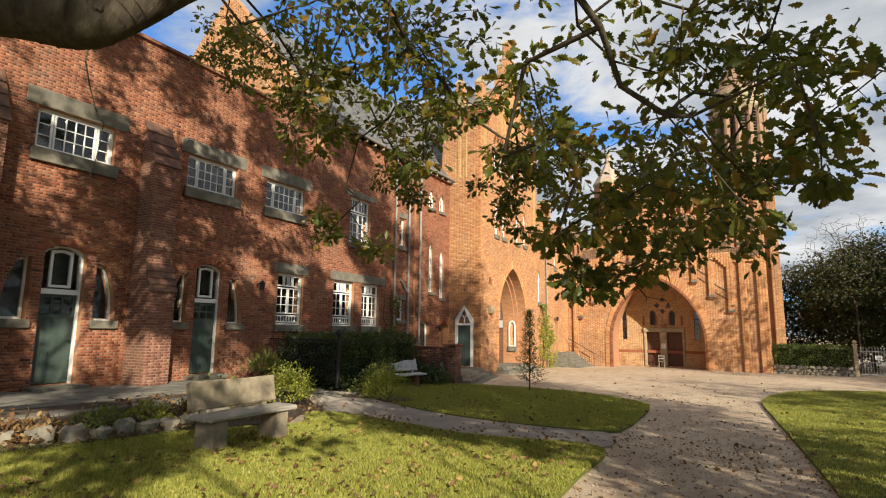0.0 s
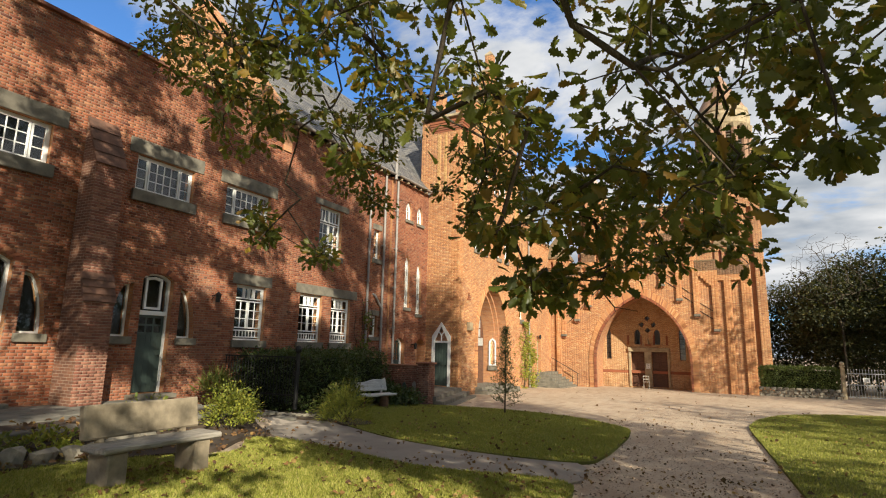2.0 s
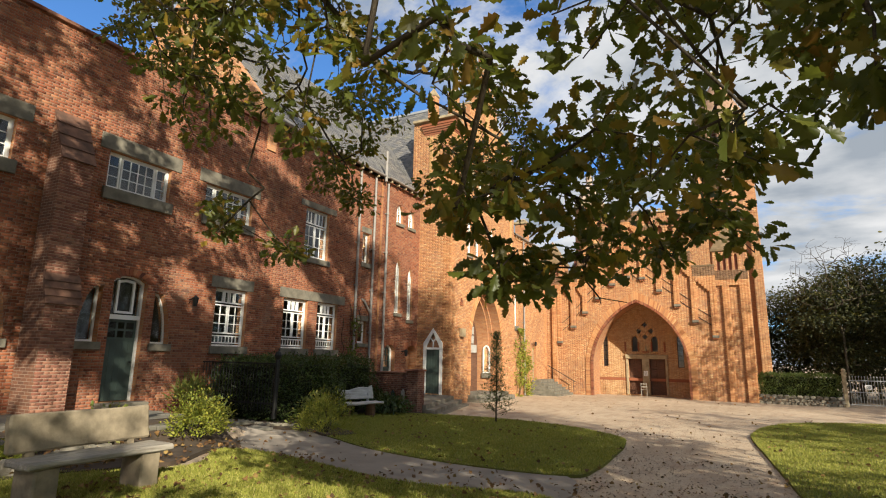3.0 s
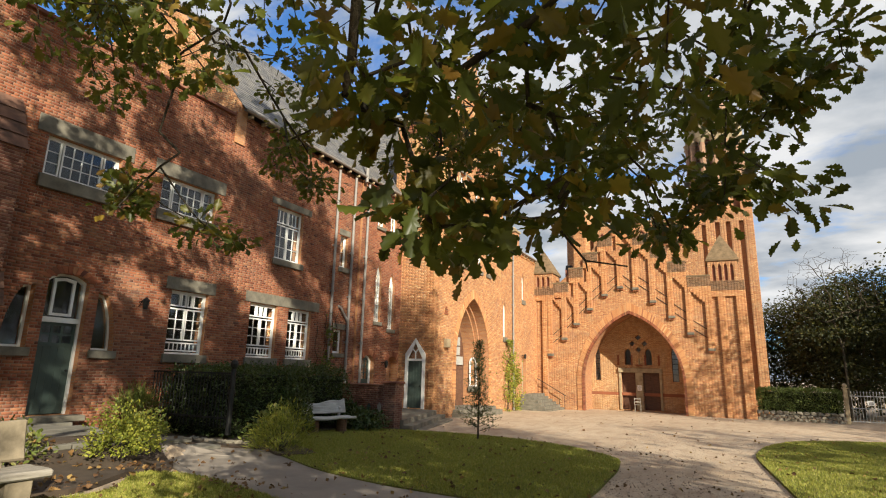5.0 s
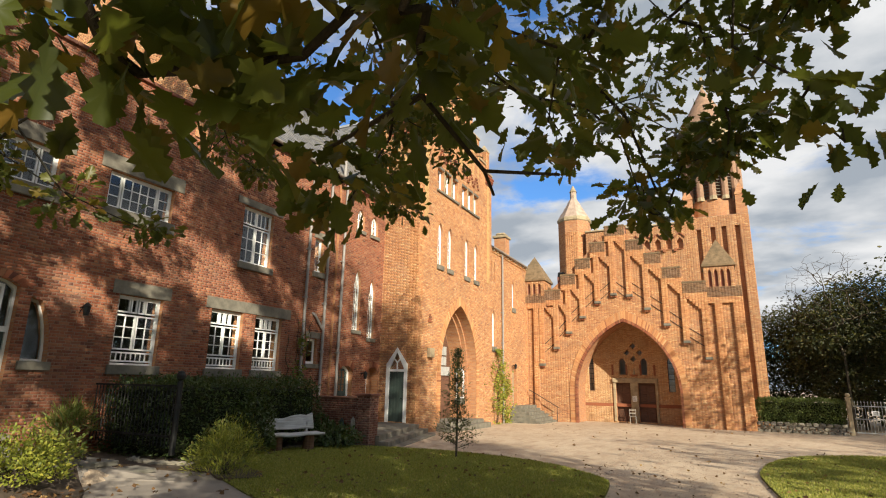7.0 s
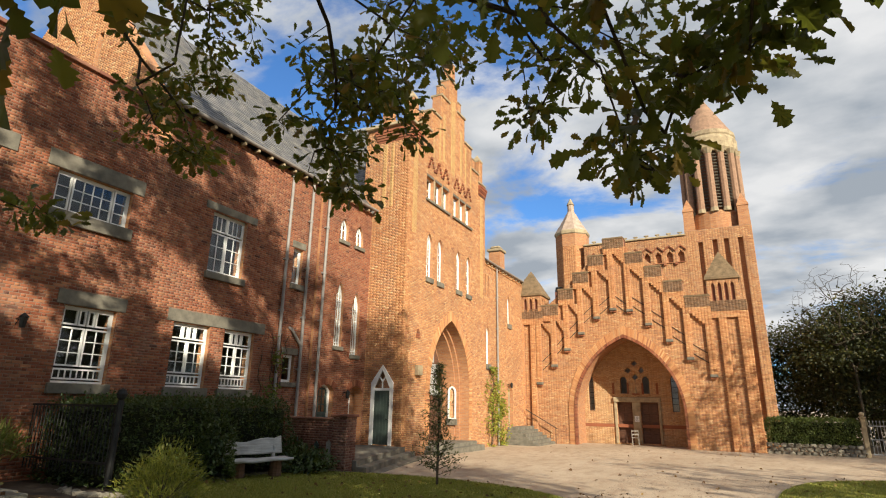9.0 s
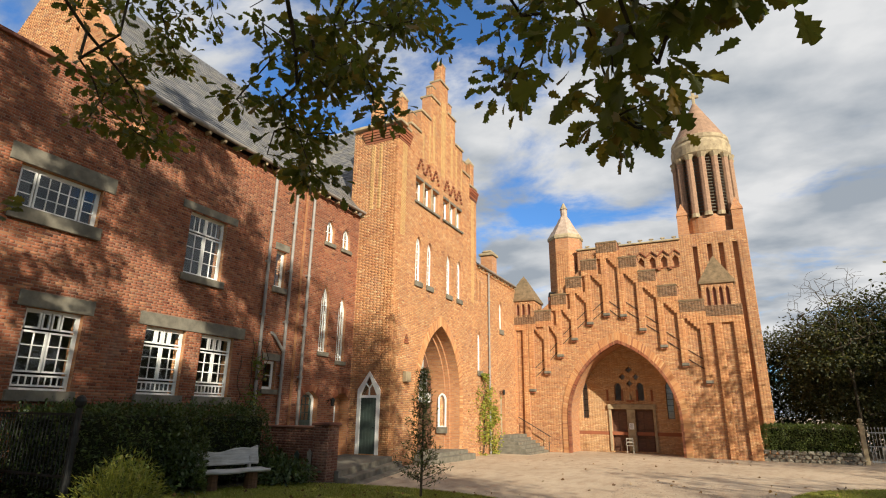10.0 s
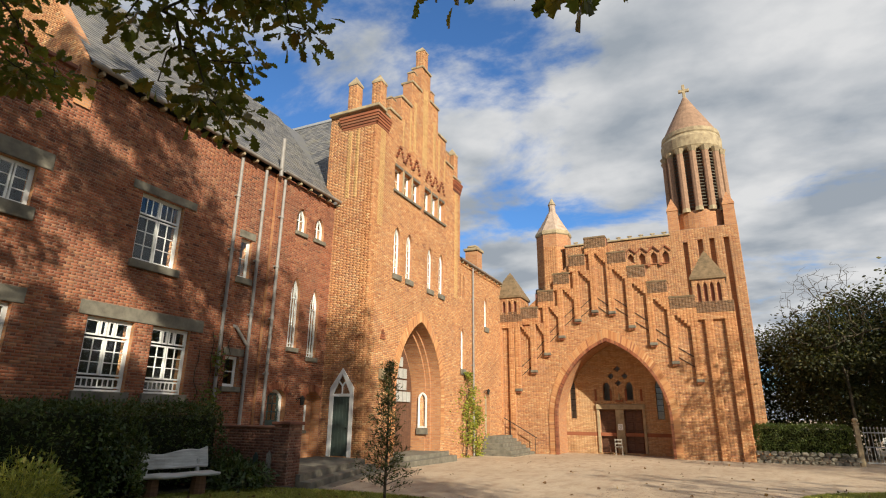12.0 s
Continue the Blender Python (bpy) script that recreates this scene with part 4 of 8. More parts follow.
# pointed green door in the tower side
SIDE = wall_y(TY0)
d = thing("door_3", at(SIDE, -12.14, -0.36), "peeling green door under a white pointed traceried head", "door", kind="structure")
line = [(p[0] + 12.14, p[1] + 0.36) for p in goth]
inner = [(p[0] * 0.78, p[1] - (0.12 if p[1] > 1 else 0)) for p in line]
bm = B()
ringstrip(bm, [(p[0] * 1.10, p[1] + (0.08 if p[1] > 1 else 0)) for p in line], inner, -0.02, 0.05)
part("door_frame", bm, M_WHITE, d)
plank_leaf(d, -0.37, 0.37, 0.01, 2.12, 0.0, M_GREEN)
bar(d, M_WHITE, -0.38, 0.38, 2.12, 2.22, -0.02, 0.04, "transom")
bm = B()
prism(bm, [(-0.36, 2.2)] + [p for p in inner if p[1] > 2.25] + [(0.36, 2.2)], -0.06, -0.05)
pn = part("pane", bm, M_GLASS, d)
pn.visible_shadow = False
bm = B()
rod(bm, (0, 2.2, 0), (0, 2.5, 0), 0.03, 0.03, 6)
rod(bm, (0, 2.5, 0), (-0.22, 2.75, 0), 0.03, 0.03, 6)
rod(bm, (0, 2.5, 0), (0.22, 2.75, 0), 0.03, 0.03, 6)
part("tracery", bm, M_WHITE, d)
bm = B()
rod(bm, (0.28, 1.0, 0.0), (0.28, 1.0, 0.07), 0.025, 0.03, 10)
part("door_knob", bm, M_IRON, d)

# arched door and niche in the bay
d = thing("door_4", at(BAY, 22.72, -0.40), "green arched door with small panes and white frame", "door", kind="structure")
line = [(p[0] - 22.72, p[1] + 0.40) for p in arch_c]
inner = [(p[0] * 0.84, p[1] - (0.07 if p[1] > 1 else 0)) for p in line]
bm = B()
ringstrip(bm, line, inner, -0.3, -0.2)
part("door_frame", bm, M_WHITE, d)
plank_leaf(d, -0.39, 0.39, 0, 1.25, -0.25, M_GREEN)
sash(d, -0.39, 0.39, 1.25, 2.2, 3, 3, -0.27, M_GREEN, 0.07, 0.03)
bm = B()
prism(bm, [(p[0], p[1]) for p in arch_d], -0.55, -0.42)
ob = part("niche_back", bm, M_REVEAL)
ob.matrix_basis = BAY
tagged(ob, "brick back of an arched niche", "wall", kind="structure")
window(wall_x(BAY_X - 0.42), 24.35, 24.75, 0.55, 1.45, [(0, 1, 0, 1, 1, 2)], "small white window in the niche", None, 0.12, 0.05)
for ac, r in ((arch_c, 0.22), (arch_d, 0.22)):
    top = ac[1:-1]
    cc = (top[0][0] + top[-1][0]) / 2
    arch_trim(BAY, [(cc + (p[0] - cc) * 1.35, p[1] + r) for p in top], top, 0, 0.014, M_BRICK, "door_arch", "brick arch over a bay opening")

# ------------------------------------------------------------------ buttresses, coping, gutters, pipes
def buttress(u):
    b = thing("buttress", at(F, u, -0.5), "weathered brick buttress with a sloping stone shoulder", "buttress", "facade buttresses")
    prof = [(0.0, 0.0), (0.85, 0.0), (0.85, 2.9), (0.62, 3.6), (0.62, 6.3), (0.0, 7.6)]
    bm = B()
    a = [bm.verts.new((-0.36, z, n + 0.01)) for n, z in prof]
    c = [bm.verts.new((0.36, z, n + 0.01)) for n, z in prof]
    bm.faces.new(a)
    bm.faces.new(c[::-1])
    for i in range(len(prof)):
        j = (i + 1) % len(prof)
        f = bm.faces.new((a[i], c[i], c[j], a[j]))
    part("core", bm, M_REVEAL_DARK, b)
    cells = [(p, q, v, w, h) for p, q, v, w, h in brick_cells(rect(-0.36, 0.36, 0.0, 2.9), [])]
    ob = brick_mesh("facing", cells, M_DARKBRICK, b, Matrix.Translation((0, 0, 0.86)), "dark weathered brick facing")
    ob = brick_mesh("facing", brick_cells(rect(-0.36, 0.36, 3.6, 6.3), []), M_DARKBRICK, b, Matrix.Translation((0, 0, 0.63)), "dark weathered brick facing")
    for z0, z1, n0, n1 in ((2.9, 3.6, 0.85, 0.62), (6.3, 7.6, 0.62, 0.0)):
        bm = B()
        for k in range(4):
            f0, f1 = k / 4, (k + 1) / 4
            p = [(n0 + (n1 - n0) * f0 + 0.05, z0 + (z1 - z0) * f0), (n0 + (n1 - n0) * f1 + 0.02, z0 + (z1 - z0) * f1), (n0 + (n1 - n0) * f1 - 0.03, z0 + (z1 - z0) * f1), (n0 + (n1 - n0) * f0 - 0.03, z0 + (z1 - z0) * f0)]
            lo = [bm.verts.new((-0.39, z, n + 0.02)) for n, z in p]
            hi = [bm.verts.new((0.39, z, n + 0.02)) for n, z in p]
            bm.faces.new(lo)
            bm.faces.new(hi[::-1])
            for i in range(4):
                bm.faces.new((lo[i], hi[i], hi[(i + 1) % 4], lo[(i + 1) % 4]))
        part("weathering", bm, M_STAINED, b, "sloping mossy weathering")


M_STAINED = plain("stained_shoulder_stone", (0.22, 0.11, 0.07), 0.95, 0.6, 3.5, bump=0.6, dark=(0.06, 0.036, 0.026), fine=30.0)
for u in (8.12, 4.05):
    buttress(u)
bm = B()
y = -9.0
while y < 14.3:
    box(bm, FX - 0.5, FX + 0.10, y, min(y + 0.9, 14.4) - 0.006, WING_TOP + 0.004, WING_TOP + 0.1, 0.01)
    y += 0.9
cp = part("coping", bm, M_DARKBRICK)
tagged(cp, "dark weathered coping along the parapet", "coping", kind="structure")


def gutter(y0, y1, x, z, name="gutter"):
    g = thing(name, Matrix.Translation((x, y0, z)), "pale painted gutter on brackets under the slates", "gutter", "gutters")
    bm = B()
    k = 7
    pr = [(0.09 * math.cos(math.pi + math.pi * i / k), 0.09 * math.sin(math.pi + math.pi * i / k)) for i in range(k + 1)]
    pr += [(p[0] * 0.85, p[1] * 0.85) for p in pr[::-1]]
    a = [bm.verts.new((p[0], 0, p[1])) for p in pr]
    b = [bm.verts.new((p[0], y1 - y0, p[1])) for p in pr]
    for i in range(len(pr)):
        j = (i + 1) % len(pr)
        bm.faces.new((a[i], a[j], b[j], b[i]))
    part("trough", bm, M_PIPE, g)
    y = 0.3
    while y < y1 - y0:
        bm = B()
        box(bm, -0.24, -0.02, y, y + 0.09, -0.2, -0.09, 0.01)
        part("bracket", bm, M_SAND, g)
        y += 0.62


gutter(14.6, 21.6, FX + 0.28, 9.68)
gutter(21.75, TY0 - 0.02, BAY_X + 0.28, 9.66)
gutter(TY1, CY - 0.3, AX + 0.2, 9.36)


def downpipe(x, y, z0, z1, offset=None):
    p = thing("downpipe", Matrix.Translation((x, y, z0)), "grey painted cast-iron downpipe with collars", "downpipe", "downpipes")
    bm = B()
    rod(bm, (0, 0, 0), (0, 0, z1 - z0), 0.055, 0.055, 10)
    part("pipe", bm, M_PIPE, p, smooth=False)
    z = 0.9
    while z < z1 - z0:
        bm = B()
        rod(bm, (0, 0, z), (0, 0, z + 0.09), 0.075, 0.075, 10)
        box(bm, -0.1, 0.02, -0.09, 0.09, z + 0.02, z + 0.06)
        part("collar", bm, M_PIPE, p)
        z += 1.85
    if offset:
        bm = B()
        rod(bm, (0, 0, offset), (0.0, -0.55, offset + 0.55), 0.05, 0.05, 10)
        rod(bm, (0.0, -0.55, offset + 0.55), (-0.15, -0.6, offset + 0.62), 0.05, 0.05, 10)
        part("branch", bm, M_PIPE, p)


downpipe(FX + 0.1, 20.0, -0.3, 9.45)
downpipe(FX + 0.1, 21.15, -0.4, 9.45, 3.6)
downpipe(BAY_X + 0.1, 22.0, -0.4, 9.4)
downpipe(AX + 0.1, 36.0, -0.9, 9.3)
bm = B()
rod(bm, (FX + 0.3, 21.65, 9.4), (FX + 0.3, 21.65, 10.9), 0.07, 0.07, 10)
vp = part("vent_pipe", bm, M_PIPE)
tagged(vp, "upright pale vent pipe at the eaves", "pipe")


def lantern(m, label):
    l = thing("wall_lantern", m, label, "lantern", "wall lanterns")
    bm = B()
    rod(bm, (0, 0, 0.0), (0, 0.05, 0.28), 0.015)
    rod(bm, (0, -0.12, 0.0), (0, 0.05, 0.16), 0.01)
    part("bracket", bm, M_IRON, l)
    bm = B()
    rod(bm, (0, -0.2, 0.28), (0, 0.03, 0.28), 0.055, 0.09, 6)
    rod(bm, (0, 0.03, 0.28), (0, 0.12, 0.28), 0.11, 0.01, 6)
    part("cage", bm, M_IRON, l)


lantern(at(F, 12.0, 2.92, 0.012), "small black wall lantern beside the windows")
lantern(at(BAY, 23.72, 1.62, 0.012), "black wall lantern between two arches")
lantern(at(AF, 37.75, 2.45, 0.012), "black wall lantern over the side steps")

# ------------------------------------------------------------------ gate tower crown
def pinnacle(x, y, z, w, h, label="brick pinnacle with a pointed stone cap"):
    p = thing("pinnacle", Matrix.Translation((x, y, z)), label, "pinnacle", "tower pinnacles")
    bm = B()
    box(bm, -w / 2, w / 2, -w / 2, w / 2, 0, h * 0.72)
    part("core", bm, M_MORTAR, p)
    cells = brick_cells(rect(-w / 2, w / 2, 0, h * 0.72), [])
    for k, rot in enumerate((Matrix.Rotation(math.pi / 2, 4, 'X'), Matrix.Rotation(math.pi / 2, 4, 'Z') @ Matrix.Rotation(math.pi / 2, 4, 'X'), Matrix.Rotation(-math.pi / 2, 4, 'Z') @ Matrix.Rotation(math.pi / 2, 4, 'X'))):
        brick_mesh("facing", cells, M_WARM, p, rot @ Matrix.Translation((0, 0, w / 2)))
    bm = B()
    q = w / 2 + 0.03
    vs = [bm.verts.new(c) for c in ((-q, -q, h * 0.72), (q, -q, h * 0.72), (q, q, h * 0.72), (-q, q, h * 0.72))]
    up = [bm.verts.new((c.co.x, c.co.y, h * 0.77)) for c in vs]
    ap = bm.verts.new((0, 0, h))
    bm.faces.new(vs[::-1])
    for i in range(4):
        j = (i + 1) % 4
        bm.faces.new((vs[i], vs[j], up[j], up[i]))
        bm.faces.new((up[i], up[j], ap))
    part("cap", bm, M_SAND, p, "pale weathered stone cap")


for i, h in enumerate(heights):
    y = TY0 + (i + 0.5) * SW
    bm = B()
    box(bm, TX - 0.62, TX + 0.08, TY0 + i * SW - 0.03, TY0 + (i + 1) * SW + 0.03, h + 0.004 * (i % 2) + 0.004, h + 0.13 + 0.004 * (i % 2), 0.02)
    ob = part("step_coping", bm, M_SAND)
    tagged(ob, "stone coping of a gable step", "coping", "gable copings", "structure")
    hh = {0: 1.9, 8: 1.9, 4: 1.5}.get(i, 0.95)
    if i in (0, 1, 3, 4, 5, 7, 8):
        pinnacle(TX - 0.27, y, h + 0.13, 0.46 if i in (0, 4, 8) else 0.36, hh)
pinnacle(FX + 0.6, TY0 + 0.3, 13.9, 0.44, 1.95)
bm = B()
for k in range(5):
    box(bm, FX + 0.25 - 0.03 * k, TX + 0.03 + 0.035 * k, TY0 - 0.02 - 0.035 * k, TY0 + 0.01, 13.0 + 0.12 * k, 13.11 + 0.12 * k)
    box(bm, TX - 0.01, TX + 0.03 + 0.035 * k, TY0 - 0.02, TY0 + SW, 13.0 + 0.12 * k, 13.11 + 0.12 * k)
    box(bm, TX - 0.01, TX + 0.03 + 0.035 * k, TY1 - SW, TY1 + 0.02, 13.0 + 0.12 * k, 13.11 + 0.12 * k)
ob = part("tower_cornice", bm, M_BRICK)
tagged(ob, "corbelled red brick cornice of the tower corners", "cornice", kind="structure")
bm = B()
box(bm, FX - 0.4, TX + 0.2, TY0 - 0.2, TY0 + 0.5, 13.755, 13.9, 0.02)
ob = part("side_coping", bm, M_SAND)
tagged(ob, "pale stone coping on the tower side", "coping", kind="structure")


def strip(m, u0, u1, v0, v1, n=0.012, mat=None, label="pale yellow brick strip"):
    ob = brick_mesh("brick_strip", brick_cells(rect(u0, u1, v0, v1), []), mat or M_YELLOW, None, m @ Matrix.Translation((0, 0, n)), label)
    return tagged(ob, label, "brick strip", kind="structure")


strip(TF, 25.55, 25.95, 8.6, 13.0)
strip(TF, 33.35, 33.75, 7.0, 13.0)
strip(TF, 29.4, 29.9, 12.9, 17.2)
strip(TF, 28.45, 28.72, 13.2, 15.9)
strip(TF, 30.58, 30.85, 13.2, 15.9)
strip(SIDE, -12.6, -12.42, 9.8, 12.9)
strip(SIDE, -12.2, -12.02, 9.8, 12.9)
for u, top in ((27.4, 14.4), (28.05, 15.2), (31.2, 15.2), (31.9, 14.4)):
    strip(TF, u, u + 0.2, 13.0, top, 0.010, M_YELLOW)
bm = B()
for a, b in TRIPLES:
    for i in range(3):
        c = a + (i + 0.5) * (b - a) / 3
        for k in range(4):
            for s in (-1, 1):
                box(bm, c + s * (0.05 + 0.085 * (3 - k)) - 0.05, c + s * (0.05 + 0.085 * (3 - k)) + 0.05, 12.2 + 0.18 * k, 12.3 + 0.18 * k, 0.005, 0.09)
ob = part("dentil_gablets", bm, M_BRICK)
ob.matrix_basis = TF
tagged(ob, "stepped dentil gablets over the tower lights", "brick ornament", kind="structure")
for u, v in ((26.35, 2.42),):
    bm = B()
    for k in range(4):
        box(bm, u - 0.18 + 0.045 * k, u + 0.18 - 0.045 * k, 4.0 + 0.1 * k, 4.08 + 0.1 * k, 0.006, 0.06)
    ob = part("niche_gablet", bm, M_BRICK)
    ob.matrix_basis = TF
    tagged(ob, "small stepped brick gablet on the tower", "brick ornament", kind="structure")
    bm = B()
    box(bm, u - 0.2, u + 0.2, v, v + 0.42, 0.006, 0.2, 0.02)
    ob = part("stone_block", bm, M_SAND)
    ob.matrix_basis = TF
    tagged(ob, "pale projecting stone block on the tower", "stone block", kind="structure")
bm = B()
box(bm, AX - 0.45, AX + 0.1, TY1, CY - 0.1, 9.27, 9.33)
for k in range(int((CY - TY1) / 0.28)):
    box(bm, AX + 0.008, AX + 0.09, TY1 + 0.05 + 0.28 * k, TY1 + 0.19 + 0.28 * k, 9.1, 9.262)
ob = part("annex_cornice", bm, M_WARM)
tagged(ob, "brick dentil cornice of the low range", "cornice", kind="structure")
bm = B()
vs = [bm.verts.new(p) for p in ((AX + 0.25, TY1, 9.36), (AX + 0.25, CY, 9.36), (AX - 4, CY, 12.0), (AX - 4, TY1, 12.0))]
bm.faces.new(vs)
bmesh.ops.solidify(bm, geom=bm.faces[:], thickness=0.08)
part("annex_roof_deck", bm, M_SLATE, roof)
ch = thing("chimney", Matrix.Translation((AX - 0.9, 38.6, 9.3)), "square brick chimney with a stone cap", "chimney")
bm = B()
box(bm, -0.4, 0.4, -0.4, 0.4, 0, 1.7)
part("stack", bm, M_REVEAL, ch)
bm = B()
box(bm, -0.5, 0.5, -0.5, 0.5, 1.7, 1.88, 0.03)
box(bm, -0.35, 0.35, -0.35, 0.35, 1.88, 2.1, 0.1)
part("cap", bm, M_SAND, ch)
ch = thing("flue", Matrix.Translation((-9.6, CY + 3.4, 7.0)), "dark capped flue behind the church gable", "chimney")
bm = B()
box(bm, -0.25, 0.25, -0.25, 0.25, 0, 2.2)
part("stack", bm, M_DARKBRICK, ch)
bm = B()
rod(bm, (0, 0, 2.2), (0, 0, 2.55), 0.32, 0.26, 8)
part("cap", bm, M_IRON, ch)

# ------------------------------------------------------------------ church gable: step caps, corbels, turrets
for a, b, t in TOPS[1:-1]:
    bm = B()
    prism(bm, [(a - 0.03, t + 0.004), (a + 0.03, t + 0.10), (b - 0.03, t + 0.10), (b + 0.03, t + 0.004)], -0.65, 0.2)
    ob = part("gable_cap", bm, M_MOSS)
    ob.matrix_basis = wall_y(CY)
    tagged(ob, "mossy brown cap of a church gable step", "coping", "church gable caps", "structure")
bm = B()
for a, b, t in TOPS:
    box(bm, a, b, t - 1.0, t - 0.004, -0.6, -0.02)
ob = part("gable_core", bm, M_DARKBRICK)
ob.matrix_basis = wall_y(CY)
tagged(ob, "dark weathered brick mass of the gable steps", "wall", kind="structure")
cells = []
for a, b, t in TOPS:
    cells += brick_cells(rect(a + 0.004, b - 0.004, t - 0.62, t - 0.005), [])
brick_mesh("weathered_bricks", cells, M_MOSSBRICK, proud, wall_y(CY - 0.172), "dark weathered bricks along the gable steps")
for u, v in CORBELS:
    c = thing("corbel", at(wall_y(CY), u + BAND / 2, v), "grey stepped corbel under a brick band", "corbel", "gable corbels")
    bm = B()
    box(bm, -BAND / 2 - 0.02, BAND / 2 + 0.02, -0.16, -0.004, 0.0, 0.24, 0.015)
    part("block", bm, M_STONE, c)
    bm = B()
    for k in range(3):
        box(bm, -BAND / 2 + 0.02 + 0.12 * k, -BAND / 2 + 0.1 + 0.12 * k, -0.26, -0.165, 0.0, 0.18)
    part("dentil_row", bm, M_BRICK, c)
us = [c[0] for c in CORBELS]
for i in range(len(CORBELS) - 1):
    sgn = -1 if i < 5 else 1
    a, b = us[i] + BAND, us[i + 1]
    hi = CORBELS[i if i >= 5 else i + 1][1]
    for k in range(2):
        bm = B()
        z = hi + 0.55 - k * 0.55
        p, q = ((a, z + 0.2), (b, z - 0.35)) if sgn > 0 else ((b, z + 0.2), (a, z - 0.35))
        rod(bm, (p[0], p[1], 0.03), (q[0], q[1], 0.03), 0.022, 0.022, 6)
        ob = part("iron_tie", bm, M_IRON)
        ob.matrix_basis = wall_y(CY)
        tagged(ob, "thin slanting iron tie on the church gable", "iron tie", "gable iron ties")


def turret(x, y, z0, z1, w, apex, label):
    t = thing("corner_turret", Matrix.Translation((x, y, z0)), label, "turret", "church turrets")
    h = z1 - z0
    bm = B()
    box(bm, -w / 2 + 0.12, w / 2 - 0.12, -w / 2 + 0.12, w / 2 - 0.12, 0, h)
    part("core", bm, M_DARKBRICK, t)
    k = 5
    s = w / k
    for side in range(4):
        rot = Matrix.Rotation(side * math.pi / 2, 4, 'Z')
        holes = [pointed(-w / 2 + s * (i + 0.72), -w / 2 + s * (i + 1.28), 0.0, h - 0.38, h - 0.15, 3) for i in range(k - 1)]
        m = rot @ wall_y(-w / 2)
        ob = wall_core("arcade", m, rect(-w / 2 + (0.004 if side % 2 else 0), w / 2 - (0.004 if side % 2 else 0), -0.0, h), holes, 0.12, [M_MORTAR, M_REVEAL], "", t)
        for key in ("label", "category", "kind"):
            if key in ob:
                del ob[key]
        brick_mesh("facing", brick_cells(rect(-w / 2, w / 2, 0, h), holes), M_WARM, ob, Matrix())
    bm = B()
    q = w / 2 + 0.1
    box(bm, -q, q, -q, q, h + 0.003, h + 0.2, 0.03)
    part("cornice", bm, M_MOSS, t, "mossy stone cornice")
    bm = B()
    base = [bm.verts.new(c) for c in ((-q + .05, -q + .05, h + 0.2), (q - .05, -q + .05, h + 0.2), (q - .05, q - .05, h + 0.2), (-q + .05, q - .05, h + 0.2))]
    n = 9
    prev = base
    for r in range(1, n):
        f = 1 - r / n
        zz = h + 0.2 + (apex - z1 - 0.2) * r / n
        lo = [bm.verts.new((v.co.x * (f + 0.03), v.co.y * (f + 0.03), zz)) for v in base]
        hi = [bm.verts.new((v.co.x * f, v.co.y * f, zz)) for v in base]
        for i in range(4):
            j = (i + 1) % 4
            bm.faces.new((prev[i], prev[j], lo[j], lo[i]))
            bm.faces.new((lo[i], lo[j], hi[j], hi[i]))
        prev = hi
    ap = bm.verts.new((0, 0, apex - z0))
    for i in range(4):
        bm.faces.new((prev[i], prev[(i + 1) % 4], ap))
    part("pyramid_roof", bm, M_MOSS, t, "stepped mossy pyramid roof")


turret(-10.85, CY + 0.75, 7.3, 8.35, 1.85, 10.3, "square brick turret with a pyramid roof")
turret(0.95, CY + 0.75, 7.2, 8.55, 1.7, 10.45, "square brick turret with a pyramid roof")

# porch: doors, lintel, chair, notice
for i, (a, b) in enumerate(((-5.95, -5.02), (-4.50, -3.45))):
    d = thing("door_%d" % (5 + i), at(wall_y(PY), (a + b) / 2, -0.95), "dark brown panelled oak church door", "door", "church doors", "structure")
    hw = (b - a) / 2
    bm = B()
    box(bm, -hw, hw, 0, 2.5, -0.3, -0.22)
    part("door_leaf", bm, M_DARKWOOD, d)
    for c in range(2):
        for r in range(4):
            bm = B()
            box(bm, -hw + 0.08 + c * hw, -0.06 + c * hw, 0.1 + r * 0.6, 0.58 + r * 0.6, -0.222, -0.19, 0.02)
            part("panel", bm, M_DARKWOOD, d)
bm = B()
box(bm, -6.15, -3.25, 1.56, 1.86, 0.01, 0.16, 0.02)
box(bm, -5.0, -4.52, -0.95, 1.55, 0.01, 0.1, 0.01)
box(bm, -6.12, -5.97, -0.95, 1.55, 0.01, 0.1, 0.01)
box(bm, -3.43, -3.28, -0.95, 1.55, 0.01, 0.1, 0.01)
ob = part("porch_doorcase", bm, M_SAND)
ob.matrix_basis = wall_y(PY)
tagged(ob, "stone lintel and posts round the church doors", "doorcase", kind="structure")
bm = B()
box(bm, CC - 0.02, CC + 0.42, 2.0, 2.1, 0.01, 0.14)
for u in (-1.2, -0.28, 0.62, 1.5):
    box(bm, CC + u - 0.06, CC + u + 0.06, 2.05, 2.75, 0.008, 0.05)
ob = part("porch_pilasters", bm, M_BRICK)
ob.matrix_basis = wall_y(PY)
tagged(ob, "red brick pilasters over the church doors", "pilaster", kind="structure")
bm = B()
box(bm, CC - 3.2, CC + 3.4, 0.0, 0.2, 0.004, 0.03)
ob = part("porch_band", bm, M_BRICK)
ob.matrix_basis = wall_y(PY)
tagged(ob, "red brick band round the porch wall", "brick band", kind="structure")
fig = B()
rod(fig, (CC + 0.2, 2.1, 0.08), (CC + 0.2, 2.35, 0.08), 0.09, 0.06, 8)
